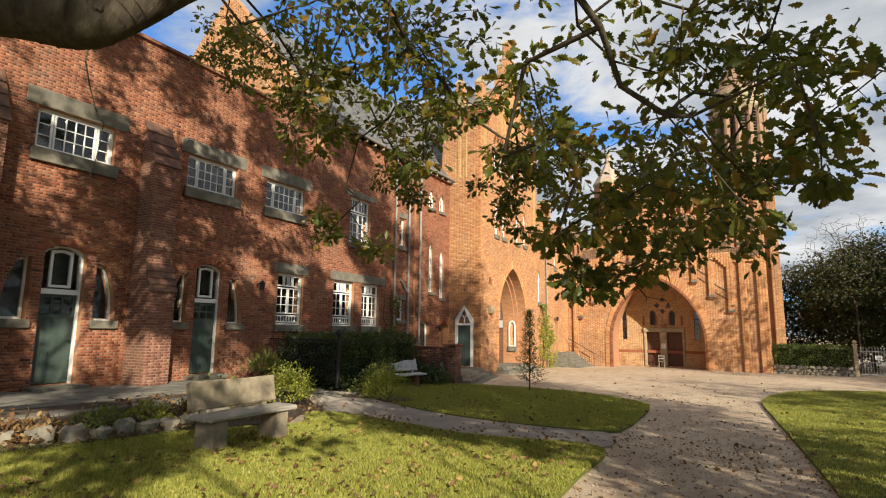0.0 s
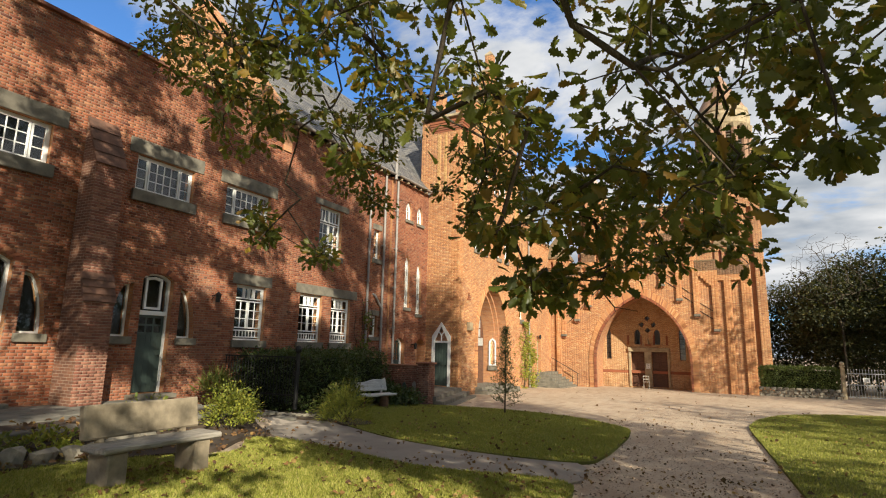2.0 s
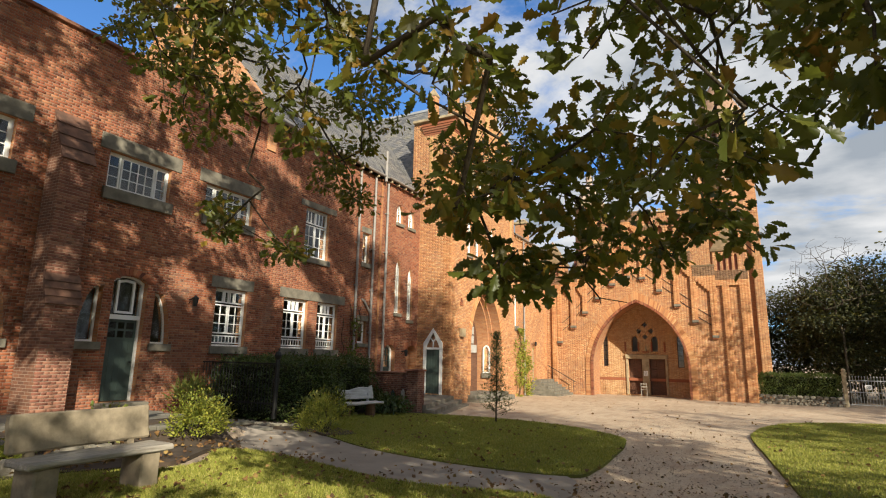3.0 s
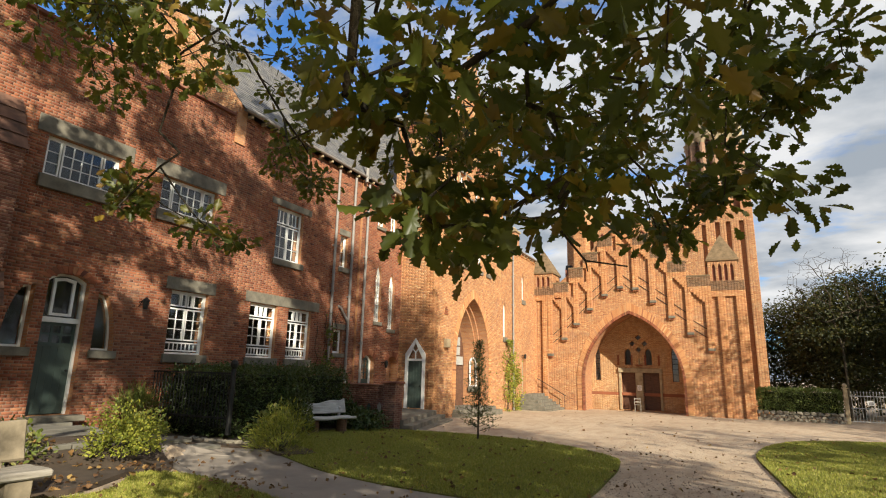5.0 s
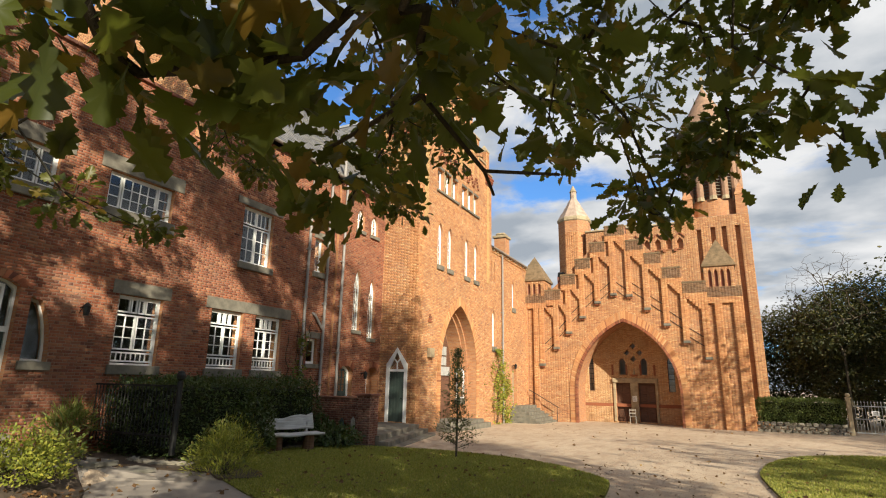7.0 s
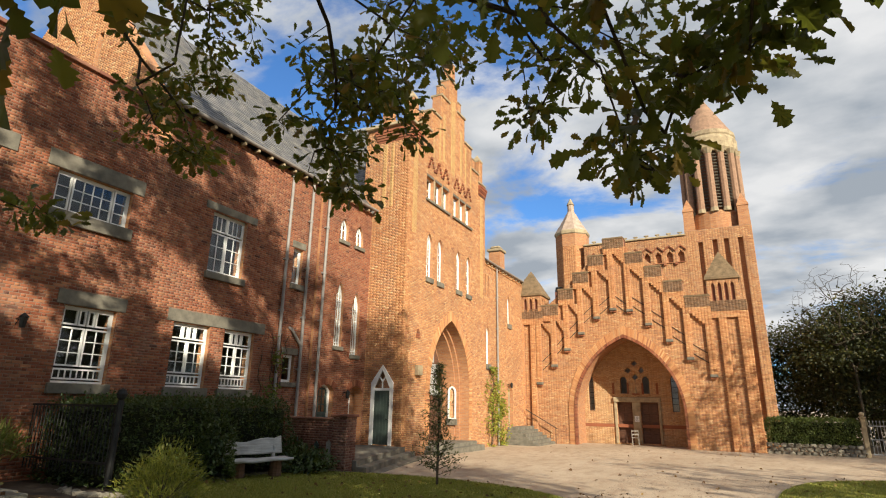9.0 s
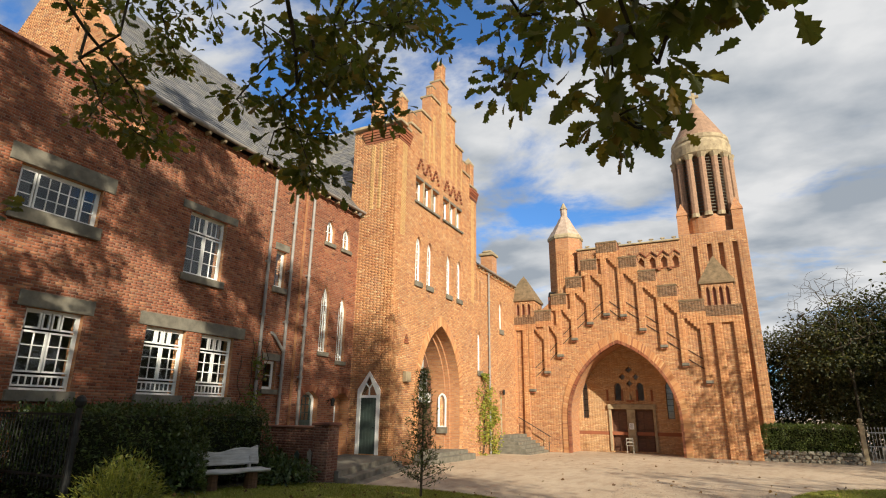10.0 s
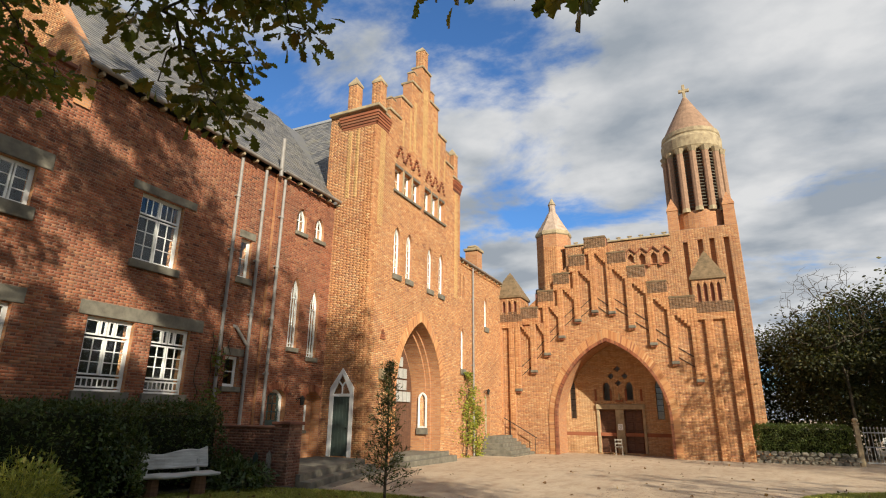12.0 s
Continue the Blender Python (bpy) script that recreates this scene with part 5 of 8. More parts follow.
rod(fig, (CC + 0.2, 2.35, 0.08), (CC + 0.2, 2.5, 0.08), 0.06, 0.02, 8)
ob = part("niche_statue", fig, M_SAND)
ob.matrix_basis = wall_y(PY)
tagged(ob, "small pale stone statue over the doors", "statue")
bm = B()
box(bm, -9, 1.9, CY + 4.2, CY + 4.35, -1.2, 6)
ob = part("wall_church_inner", bm, M_INSIDE)
tagged(ob, "dim inner church wall", "wall", kind="structure")
chair = thing("wooden_chair", pose(-4.85, PY - 0.75, ground_z(-5, PY - 0.8) + 0.0, 0, 0, 12), "grey weathered wooden chair by the church doors", "chair")
M_GREYWOOD = wood("grey_weathered_wood", (0.40, 0.36, 0.30), (0.20, 0.175, 0.14), 0.85, (30, 3, 30), 0.5)
for x in (-0.19, 0.19):
    for y in (-0.19, 0.19):
        bm = B()
        box(bm, x - 0.02, x + 0.02, y - 0.02, y + 0.02, 0, 0.9 if y > 0 else 0.44)
        part("leg", bm, M_GREYWOOD, chair)
bm = B()
box(bm, -0.22, 0.22, -0.22, 0.22, 0.44, 0.475, 0.008)
part("seat", bm, M_GREYWOOD, chair)
for z in (0.6, 0.8):
    bm = B()
    box(bm, -0.17, 0.17, 0.18, 0.2, z, z + 0.08)
    part("back_slat", bm, M_GREYWOOD, chair)
nb = thing("notice", at(wall_y(PY - 0.11), -4.76, 0.35), "white paper notice on the door post", "notice")
bm = B()
box(bm, -0.14, 0.14, 0, 0.36, 0.002, 0.012)
part("sheet", bm, M_WHITE, nb)
bm = B()
for k in range(5):
    box(bm, -0.1, 0.1 - 0.02 * (k % 3), 0.06 + 0.055 * k, 0.075 + 0.055 * k, 0.0125, 0.0135)
part("text_bars", bm, M_IRON, nb)
for a, b in ((-7.72, -7.38), (-2.6, -2.2)):
    shape_window(wall_y(PY), pointed(a, b, 1.0, 2.9, 3.3), "narrow dark lancet of the porch wall", (), (0.2, 0.35, 0.5, 0.65, 0.8), n=-0.15, edge=0.03, sill=0, mat=M_IRON)

# ------------------------------------------------------------------ nave front and bell tower
NY = 46.0
nave_outline = rect(-8.0, -0.9, -1, 12.9)
nave_holes = []
for i in range(9):
    u = -7.5 + i * 0.75
    nave_holes.append([(u, 11.05), (u, 11.65), (u + 0.2, 11.9), (u + 0.4, 11.65), (u + 0.4, 11.05)])
wn = wall_core("wall_nave_front", wall_y(NY), nave_outline, nave_holes, 0.25, [M_MORTAR, M_REVEAL], "orange brick nave front with a corbel arcade")
clad(wn, None, nave_outline, nave_holes, M_WARM)
bm = B()
box(bm, -8.0, -0.9, NY + 0.26, NY + 0.6, -1, 12.9)
box(bm, -10, 3, NY + 4.0, NY + 14, -1, 11.0)
ob = part("nave_core", bm, M_REVEAL)
tagged(ob, "brick mass of the nave behind its front", "wall", kind="structure")
for i in range(9):
    bm = B()
    u = -7.6 + i * 0.75
    box(bm, u - 0.12, u + 0.04, 10.85, 11.05, 0.008, 0.16)
    box(bm, u + 0.06, u + 0.54, 11.0, 11.045, 0.008, 0.08)
    for s in (-1, 1):
        prism(bm, [(u + 0.3 + s * 0.36, 11.85), (u + 0.3 + s * 0.36, 11.95), (u + 0.3, 12.3), (u + 0.3, 12.2)][::s], 0.01, 0.1)
    ob = part("parapet_gablet", bm, M_BRICK)
    ob.matrix_basis = wall_y(NY)
    tagged(ob, "small brick gablet on the nave parapet", "brick ornament", "parapet gablets", "structure")
    cr = thing("crest_stone", Matrix.Translation((u + 0.35, NY + 0.2, 13.02)), "small mossy stone crest on the parapet", "crest", "parapet crests")
    bm = B()
    box(bm, -0.07, 0.07, -0.07, 0.07, 0, 0.16, 0.02)
    part("stem", bm, M_SAND, cr)
    bm = B()
    box(bm, -0.17, 0.17, -0.06, 0.06, 0.14, 0.25, 0.04)
    part("cross_arm", bm, M_SAND, cr)
bm = B()
box(bm, -8.05, -0.9, NY - 0.12, NY + 0.65, 12.9, 13.02, 0.02)
ob = part("nave_coping", bm, M_SAND)
tagged(ob, "mossy stone coping of the nave parapet", "coping", kind="structure")


def ring_pts(r, k, z, turn=0.0):
    return [(r * math.cos(2 * math.pi * (i + turn) / k), r * math.sin(2 * math.pi * (i + turn) / k), z) for i in range(k)]


def lathe(bm, prof, k, turn=0.0):
    rows = [[bm.verts.new(p) for p in ring_pts(max(r, 0.001), k, z, turn)] for r, z in prof]
    for a, b in zip(rows[:-1], rows[1:]):
        for i in range(k):
            j = (i + 1) % k
            bm.faces.new((a[i], a[j], b[j], b[i]))
    bm.faces.new(rows[0][::-1])
    bm.faces.new(rows[-1])
    return bm


st = thing("stair_turret", Matrix.Translation((-9.1, NY + 1.15, -1)), "octagonal brick turret with a stone spirelet", "turret")
bm = B()
lathe(bm, [(1.28, 0), (1.28, 14.1)], 8, 0.5)
part("shaft", bm, M_REVEAL, st)
w = 2 * 1.28 * math.sin(math.pi / 8)
apo = 1.28 * math.cos(math.pi / 8)
cl = brick_cells(rect(-w / 2, w / 2, 8.0, 14.1), [])
for k in (-3, -2, -1, 0, 1):
    brick_mesh("facing", cl, M_WARM, st, Matrix.Rotation(k * math.pi / 4, 4, 'Z') @ wall_y(-apo))
bm = B()
lathe(bm, [(1.29, 14.1), (1.29, 15.05)], 8, 0.5)
part("neck", bm, M_REVEAL, st, "orange brick neck")
bm = B()
lathe(bm, [(1.31, 15.05), (1.37, 15.12), (1.37, 15.3), (1.30, 15.42)], 8, 0.5)
part("cornice", bm, M_SAND, st, "pale stone cornice band")
bm = B()
lathe(bm, [(1.30, 15.42), (1.02, 15.9), (0.98, 15.9), (0.72, 16.4), (0.68, 16.4), (0.42, 16.95), (0.40, 16.95), (0.26, 17.2), (0.26, 17.75)], 8, 0.5)
part("spirelet", bm, M_PALESTONE, st, "tiered pale stone spirelet")
bm = B()
lathe(bm, [(0.32, 17.75), (0.05, 18.3)], 8, 0.5)
part("finial", bm, M_SAND, st)

BX, BW, BTOP = 1.13, 4.14, 13.2
tower_holes2 = [rect(-0.15 - BX + 0.0, 0.13 - BX, 6.0, 12.3), rect(0.75 - BX, 1.05 - BX, 9.9, 12.4), rect(1.45 - BX, 1.75 - BX, 9.0, 12.4), rect(2.3 - BX, 2.6 - BX, 0.0, 12.4)]
bt = thing("bell_tower", Matrix.Translation((BX, NY, 0)), "tall brick bell tower with a louvred round belfry and cone", "tower")
m = wall_y(0)
ob = wall_core("tower_face", m, rect(-BW / 2, BW / 2, -1, BTOP), tower_holes2, 0.3, [M_MORTAR, M_REVEAL], "", bt)
for key in ("label", "category", "kind"):
    if key in ob:
        del ob[key]
bt_face = ob
bm = B()
box(bm, -BW / 2 + 0.004, BW / 2 - 0.004, 0.3, BW, -1, BTOP - 0.01)
part("tower_body", bm, M_REVEAL, bt)
right_cells = brick_cells(rect(0, BW, -1, BTOP), [])
brick_mesh("facing", brick_cells(rect(-BW / 2, BW / 2, -1, BTOP), tower_holes2), M_WARM, bt_face, Matrix())
brick_mesh("facing", right_cells, M_WARM, bt, wall_x(BW / 2))
for sx in (-1, 1):
    for sy in (0, 1):
        bm = B()
        x, y = sx * (BW / 2 - 0.36), 0.36 + sy * (BW - 0.72)
        rows = [(0.36, BTOP), (0.33, 14.6), (0.37, 14.62), (0.35, 14.75), (0.02, 15.6)]
        rr = [[bm.verts.new((x + sa * r, y + sb * r, z)) for sa, sb in ((-1, -1), (1, -1), (1, 1), (-1, 1))] for r, z in rows]
        for a, b in zip(rr[:-1], rr[1:]):
            for i in range(4):
                bm.faces.new((a[i], a[(i + 1) % 4], b[(i + 1) % 4], b[i]))
        bm.faces.new(rr[-1])
        part("corner_pinnacle", bm, M_REVEAL, bt)
DC = Vector((0, BW / 2, 0))


def drum(name, prof, k, mat, label="", smooth=False):
    bm = B()
    lathe(bm, prof, k)
    bmesh.ops.translate(bm, verts=bm.verts[:], vec=DC)
    return part(name, bm, mat, bt, label, smooth)


drum("belfry_core", [(1.55, BTOP), (1.55, 19.3)], 24, M_DARKBRICK)
drum("belfry_base", [(1.95, BTOP - 0.1), (1.95, 14.4), (1.75, 14.6)], 32, M_REVEAL)
drum("stone_ring", [(1.85, 19.1), (2.02, 19.35), (2.04, 20.1), (1.92, 20.35), (1.98, 20.45), (1.94, 20.75), (1.86, 20.8)], 40, M_SAND, "banded pale stone ring", False)
drum("cone", [(1.86, 20.8), (1.55, 21.4), (0.30, 23.8), (0.16, 24.1)], 32, plain("brown_stone_cone", (0.36, 0.22, 0.14), 0.9, 0.45, 3.0, bump=0.5, fine=14.0), "brown scaled stone cone")
K = 14
M_COLUMN = plain("brown_belfry_brick", (0.40, 0.24, 0.15), 0.92, 0.45, 6.0, bump=0.5, fine=20.0)
for i in range(K):
    a = 2 * math.pi * (i + 0.5) / K
    bm = B()
    cx, cy = 1.86 * math.cos(a), 1.86 * math.sin(a)
    rod(bm, (cx, cy + DC.y, 14.5), (cx, cy + DC.y, 19.0), 0.24, 0.22, 8)
    col = part("column", bm, M_COLUMN, bt)
    bm = B()
    rod(bm, (cx, cy + DC.y, 18.85), (cx, cy + DC.y, 19.2), 0.23, 0.36, 8)
    part("capital", bm, M_SAND, col)
    bm = B()
    rod(bm, (cx, cy + DC.y, 14.45), (cx, cy + DC.y, 14.75), 0.30, 0.25, 8)
    part("base", bm, M_SAND, col)
    if math.sin(a) < 0.5:
        a2 = 2 * math.pi * (i + 1.0) / K
        bm = B()
        for r in range(18):
            z = 14.8 + r * 0.235
            c0, s0 = math.cos(a2), math.sin(a2)
            q = []
            for t, rad, dz in ((-0.3, 1.60, 0.09), (0.3, 1.60, 0.09), (0.3, 1.80, 0.0), (-0.3, 1.80, 0.0)):
                q.append((c0 * rad - s0 * t, s0 * rad + c0 * t + DC.y, z + dz))
            lo = [bm.verts.new(p) for p in q]
            hi = [bm.verts.new((p[0], p[1], p[2] + 0.05)) for p in q]
            bm.faces.new(lo[::-1])
            bm.faces.new(hi)
            for e in range(4):
                bm.faces.new((lo[e], lo[(e + 1) % 4], hi[(e + 1) % 4], hi[e]))
        part("louvres", bm, M_STONE, bt)
bm = B()
box(bm, -0.11, 0.11, DC.y - 0.1, DC.y + 0.1, 24.0, 25.25, 0.03)
box(bm, -0.38, 0.38, DC.y - 0.095, DC.y + 0.095, 24.62, 24.86, 0.03)
part("cross", bm, M_SAND, bt, "stone cross")

# ------------------------------------------------------------------ steps, low walls, rails, gate
bm = B()
prism(bm, [(-9.45, 19.75), (-10.95, 25.15), (FX + 0.15, 25.15), (FX + 0.15, 19.75)], -1.1, -0.37)
ob = part("landing", bm, M_STONE)
tagged(ob, "raised stone landing before the pointed door", "landing", kind="structure")
for k in range(1, 3):
    bm = B()
    prism(bm, [(-9.45 + 0.36 * k, 19.75), (-10.95 + 0.36 * k, 25.3), (-10.96, 25.3), (-9.46, 19.75)], -1.1, -0.37 - 0.165 * k)
    bmesh.ops.bevel(bm, geom=[e for e in bm.edges if all(v.co.z > -0.9 for v in e.verts)], offset=0.015, segments=1, affect='EDGES')
    ob = part("landing_step", bm, M_STONE)
    tagged(ob, "worn grey stone step to the landing", "step", "landing steps")
pier = thing("brick_pier", Matrix.Translation((-9.85, 19.62, -0.8)), "dark red brick pier with a tiled cap", "pier")
bm = B()
box(bm, -0.25, 0.25, -0.25, 0.25, 0, 1.65)
part("core", bm, M_MORTAR, pier)
pc = brick_cells(rect(-0.25, 0.25, 0, 1.65), [])
brick_mesh("facing", pc, M_DARKBRICK, pier, wall_y(-0.25))
brick_mesh("facing", pc, M_DARKBRICK, pier, wall_x(0.25))
bm = B()
box(bm, -0.31, 0.31, -0.31, 0.31, 1.65, 1.73, 0.015)
part("cap", bm, M_DARKBRICK, pier)
lw = thing("garden_wall", Matrix.Translation((-11.6, 19.75, -0.8)), "low shaded brick garden wall by the steps", "wall")
bm = B()
box(bm, -1.5, 1.48, -0.11, 0.11, 0, 1.55)
part("core", bm, M_MORTAR, lw)
brick_mesh("facing", brick_cells(rect(-1.5, 1.48, 0, 1.55), []), M_DARKBRICK, lw, wall_y(-0.11))
bm = B()
box(bm, -1.5, 1.48, -0.16, 0.16, 1.55, 1.62, 0.02)
part("coping", bm, M_DARKBRICK, lw)
for i, (x, h, g) in enumerate(((-10.3, 0.75, 1), (-10.75, 0.7, 0), (-11.3, 0.62, 1))):
    pk = thing("picket", Matrix.Translation((x, 19.5, -0.55)), "pointed wooden picket leaning at the garden wall", "picket", "pickets")
    bm = B()
    prism(bm, [(-0.08, 0), (-0.08, h - 0.1), (0, h), (0.08, h - 0.1), (0.08, 0)], 0, 0.025)
    bmesh.ops.rotate(bm, verts=bm.verts[:], cent=(0, 0, 0), matrix=Matrix.Rotation(math.pi / 2, 3, 'X'))
    part("board", bm, M_GREYWOOD if g else M_GREEN, pk)

# side steps with a handrail by the church
for k in range(6):
    bm = B()
    box(bm, AX + 0.004, AX + 2.0 - 0.27 * k, 37.1 + 0.12 * k, CY - 0.2, -1.15 + 0.175 * k, -1.0 + 0.175 * (k + 1) - 0.03, 0.012)
    ob = part("side_step", bm, M_STONE)
    tagged(ob, "grey stone step up to the side door", "step", "side steps")
hr = thing("handrail", Matrix.Translation((AX + 0.6, CY - 0.3, 0)), "dark iron handrail beside the stone steps", "handrail")
bm = B()
rod(bm, (-0.4, -0.1, 1.0), (1.6, -0.1, -0.1), 0.025)
part("rail", bm, M_IRON, hr)
for x, z in ((0.0, 0.78), (1.5, -0.05)):
    bm = B()
    rod(bm, (x, -0.1, -1.0), (x, -0.1, z), 0.018)
    part("post", bm, M_IRON, hr)
d = thing("door_7", at(AF, 38.32, 0.1), "pale narrow side door in the low range", "door", kind="structure")
plank_leaf(d, -0.42, 0.42, 0, 2.4, -0.2, M_SAND)

# iron gate and posts at the drive's far end
M_STEEL = plain("pale_iron_gate", (0.42, 0.42, 0.40), 0.5, 0.3, 6.0, metal=0.3)
GZ = ground_z(7, CY)
gp = thing("gate_post", Matrix.Translation((6.5, CY, GZ)), "slender stone-grey gate post with a ball cap", "gate post")
bm = B()
box(bm, -0.1, 0.1, -0.1, 0.1, 0, 1.9, 0.015)
part("shaft", bm, M_SAND, gp)
bm = B()
box(bm, -0.14, 0.14, -0.14, 0.14, 1.9, 1.97, 0.01)
lathe(bm, [(0.05, 1.97), (0.11, 2.03), (0.12, 2.1), (0.08, 2.17), (0.01, 2.2)], 10)
part("cap", bm, M_SAND, gp)
gt = thing("iron_gate", Matrix.Translation((6.7, CY, GZ)), "pale spiked wrought-iron gate", "gate")
for z in (0.15, 0.85, 1.5):
    bm = B()
    box(bm, 0, 3.4, -0.02, 0.02, z, z + 0.05)
    part("rail", bm, M_STEEL, gt)
for i in range(24):
    bm = B()
    x = 0.06 + i * 0.143
    rod(bm, (x, 0, 0.1), (x, 0, 1.72), 0.013, 0.013, 6)
    rod(bm, (x, 0, 1.72), (x, 0, 1.8), 0.035, 0.004, 6)
    part("bar", bm, M_STEEL, gt)
sg = thing("gate_sign", Matrix.Translation((7.6, CY - 0.03, GZ + 1.05)), "small white sign on the iron gate", "sign")
bm = B()
box(bm, -0.16, 0.16, -0.02, 0.0, 0, 0.24, 0.005)
part("plate", bm, M_WHITE, sg)
bm = B()
for k in range(3):
    box(bm, -0.11, 0.11, -0.023, -0.0205, 0.05 + 0.06 * k, 0.08 + 0.06 * k)
part("text_bars", bm, M_IRON, sg)

# fence of the garden bed
fn = thing("iron_fence", Matrix.Translation((-10.17, 12.67, -0.3)), "dark iron railing beside the clipped hedge", "fence")
bm = B()
rod(bm, (0, 0, 0), (0, 0, 1.55), 0.065, 0.06, 10)
rod(bm, (0, 0, 0.95), (0, 0, 1.05), 0.085, 0.085, 10)
part("post", bm, M_IRON, fn)
bm = B()
lathe(bm, [(0.03, 1.55), (0.085, 1.6), (0.1, 1.67), (0.07, 1.75), (0.01, 1.78)], 10)
part("ball_finial", bm, M_IRON, fn)
for z in (0.35, 1.42):
    bm = B()
    box(bm, -2.95, 0, -0.02, 0.02, z, z + 0.04)
    part("rail", bm, M_IRON, fn)
for i in range(24):
    bm = B()
    x = -0.15 - i * 0.12
    rod(bm, (x, 0, 0.15), (x, 0, 1.46), 0.012, 0.012, 6)
    part("bar", bm, M_IRON, fn)

# ------------------------------------------------------------------ leaves and wood
def leaf_material(name, stops, rough=0.5, trans=0.35):
    k = Mat(name, rough, spec=0.35)
    c = k.ramp(k.geo.outputs["Random Per Island"], stops)
    c = k.mix(k.val(k.noise(9, 3), 0, 0.35, 0.4, 0.8), c, tuple(v * 0.5 for v in stops[0][1]))
    k.color(c)
    tr = k.t.nodes.new("ShaderNodeBsdfTranslucent")
    bright = k.mix(0.5, c, (0.25, 0.28, 0.03))
    k.link(bright, tr.inputs["Color"])
    mx = k.t.nodes.new("ShaderNodeMixShader")
    mx.inputs[0].default_value = trans
    out = k.t.nodes["Material Output"]
    k.link(k.b.outputs[0], mx.inputs[1])
    k.link(tr.outputs[0], mx.inputs[2])
    k.link(mx.outputs[0], out.inputs["Surface"])
    return k.m


OAK = [(0.0, (0.045, 0.056, 0.012)), (0.35, (0.078, 0.096, 0.017)), (0.62, (0.125, 0.140, 0.024)), (0.78, (0.175, 0.140, 0.024)), (0.9, (0.23, 0.115, 0.024)), (1.0, (0.36, 0.25, 0.035))]
M_OAK = leaf_material("autumn_oak_leaf", OAK, 0.40, 0.5)
M_HEDGE = leaf_material("hedge_leaf", [(0, (0.022, 0.040, 0.012)), (0.6, (0.045, 0.075, 0.018)), (1, (0.09, 0.12, 0.03))], 0.4, 0.2)
M_BOX = leaf_material("church_hedge_leaf", [(0, (0.05, 0.075, 0.018)), (0.6, (0.10, 0.135, 0.03)), (1, (0.17, 0.19, 0.05))], 0.5, 0.3)
M_LIME = leaf_material("yellow_green_leaf", [(0, (0.13, 0.16, 0.022)), (0.5, (0.27, 0.30, 0.04)), (1, (0.46, 0.42, 0.065))], 0.55, 0.4)
M_BROWNLEAF = leaf_material("fallen_leaf", [(0, (0.07, 0.035, 0.018)), (0.4, (0.15, 0.075, 0.03)), (0.75, (0.24, 0.13, 0.045)), (1, (0.36, 0.24, 0.08))], 0.7, 0.15)
M_PINE = leaf_material("sapling_needle", [(0, (0.03, 0.05, 0.02)), (0.6, (0.055, 0.075, 0.025)), (1, (0.14, 0.14, 0.04))], 0.55, 0.2)
M_FAR = leaf_material("far_tree_leaf", [(0, (0.016, 0.022, 0.008)), (0.6, (0.036, 0.042, 0.013)), (1, (0.11, 0.095, 0.026))], 0.6, 0.2)
M_CLIMB = leaf_material("climber_leaf", [(0, (0.09, 0.13, 0.025)), (0.6, (0.17, 0.20, 0.04)), (1, (0.28, 0.24, 0.07))], 0.5, 0.35)


def bark_material():
    k = Mat("bark", 0.95, spec=0.1)
    g = k.noise(6, 7, 0.7, stretch=(2.5, 2.5, 0.6))
    c = k.ramp(g, [(0.3, (0.030, 0.024, 0.017)), (0.7, (0.105, 0.085, 0.06))])
    c = k.mix(k.val(k.noise(2.0, 4), 0, 0.5, 0.5, 0.8), c, (0.07, 0.075, 0.035))
    k.color(c).bump(g, 1.0, 0.04)
    return k.m


M_BARK = bark_material()
M_HEDGE_CORE = plain("hedge_core_dark", (0.028, 0.032, 0.015), 0.95, 0.6, 14.0, bump=1.0, fine=40.0, spec=0.1)

LOBED = [(0.0, 0.0), (0.035, 0.10), (0.18, 0.20), (0.13, 0.30), (0.35, 0.42), (0.24, 0.52), (0.44, 0.66), (0.28, 0.74), (0.27, 0.88), (0.09, 0.92), (0.0, 1.0)]
OAK_LEAF = [(0.0, 0.0), (0.03, 0.10), (0.12, 0.18), (0.09, 0.27), (0.22, 0.36), (0.15, 0.46), (0.32, 0.60), (0.21, 0.69), (0.30, 0.80), (0.15, 0.85), (0.15, 0.95), (0.0, 1.0)]
OVAL = [(0.0, 0.0), (0.2, 0.25), (0.26, 0.55), (0.14, 0.85), (0.0, 1.0)]
BROAD = [(0.0, 0.0), (0.24, 0.3), (0.34, 0.62), (0.2, 0.9), (0.0, 1.0)]
NEEDLE = [(0.0, 0.0), (0.05, 0.4), (0.0, 1.0)]


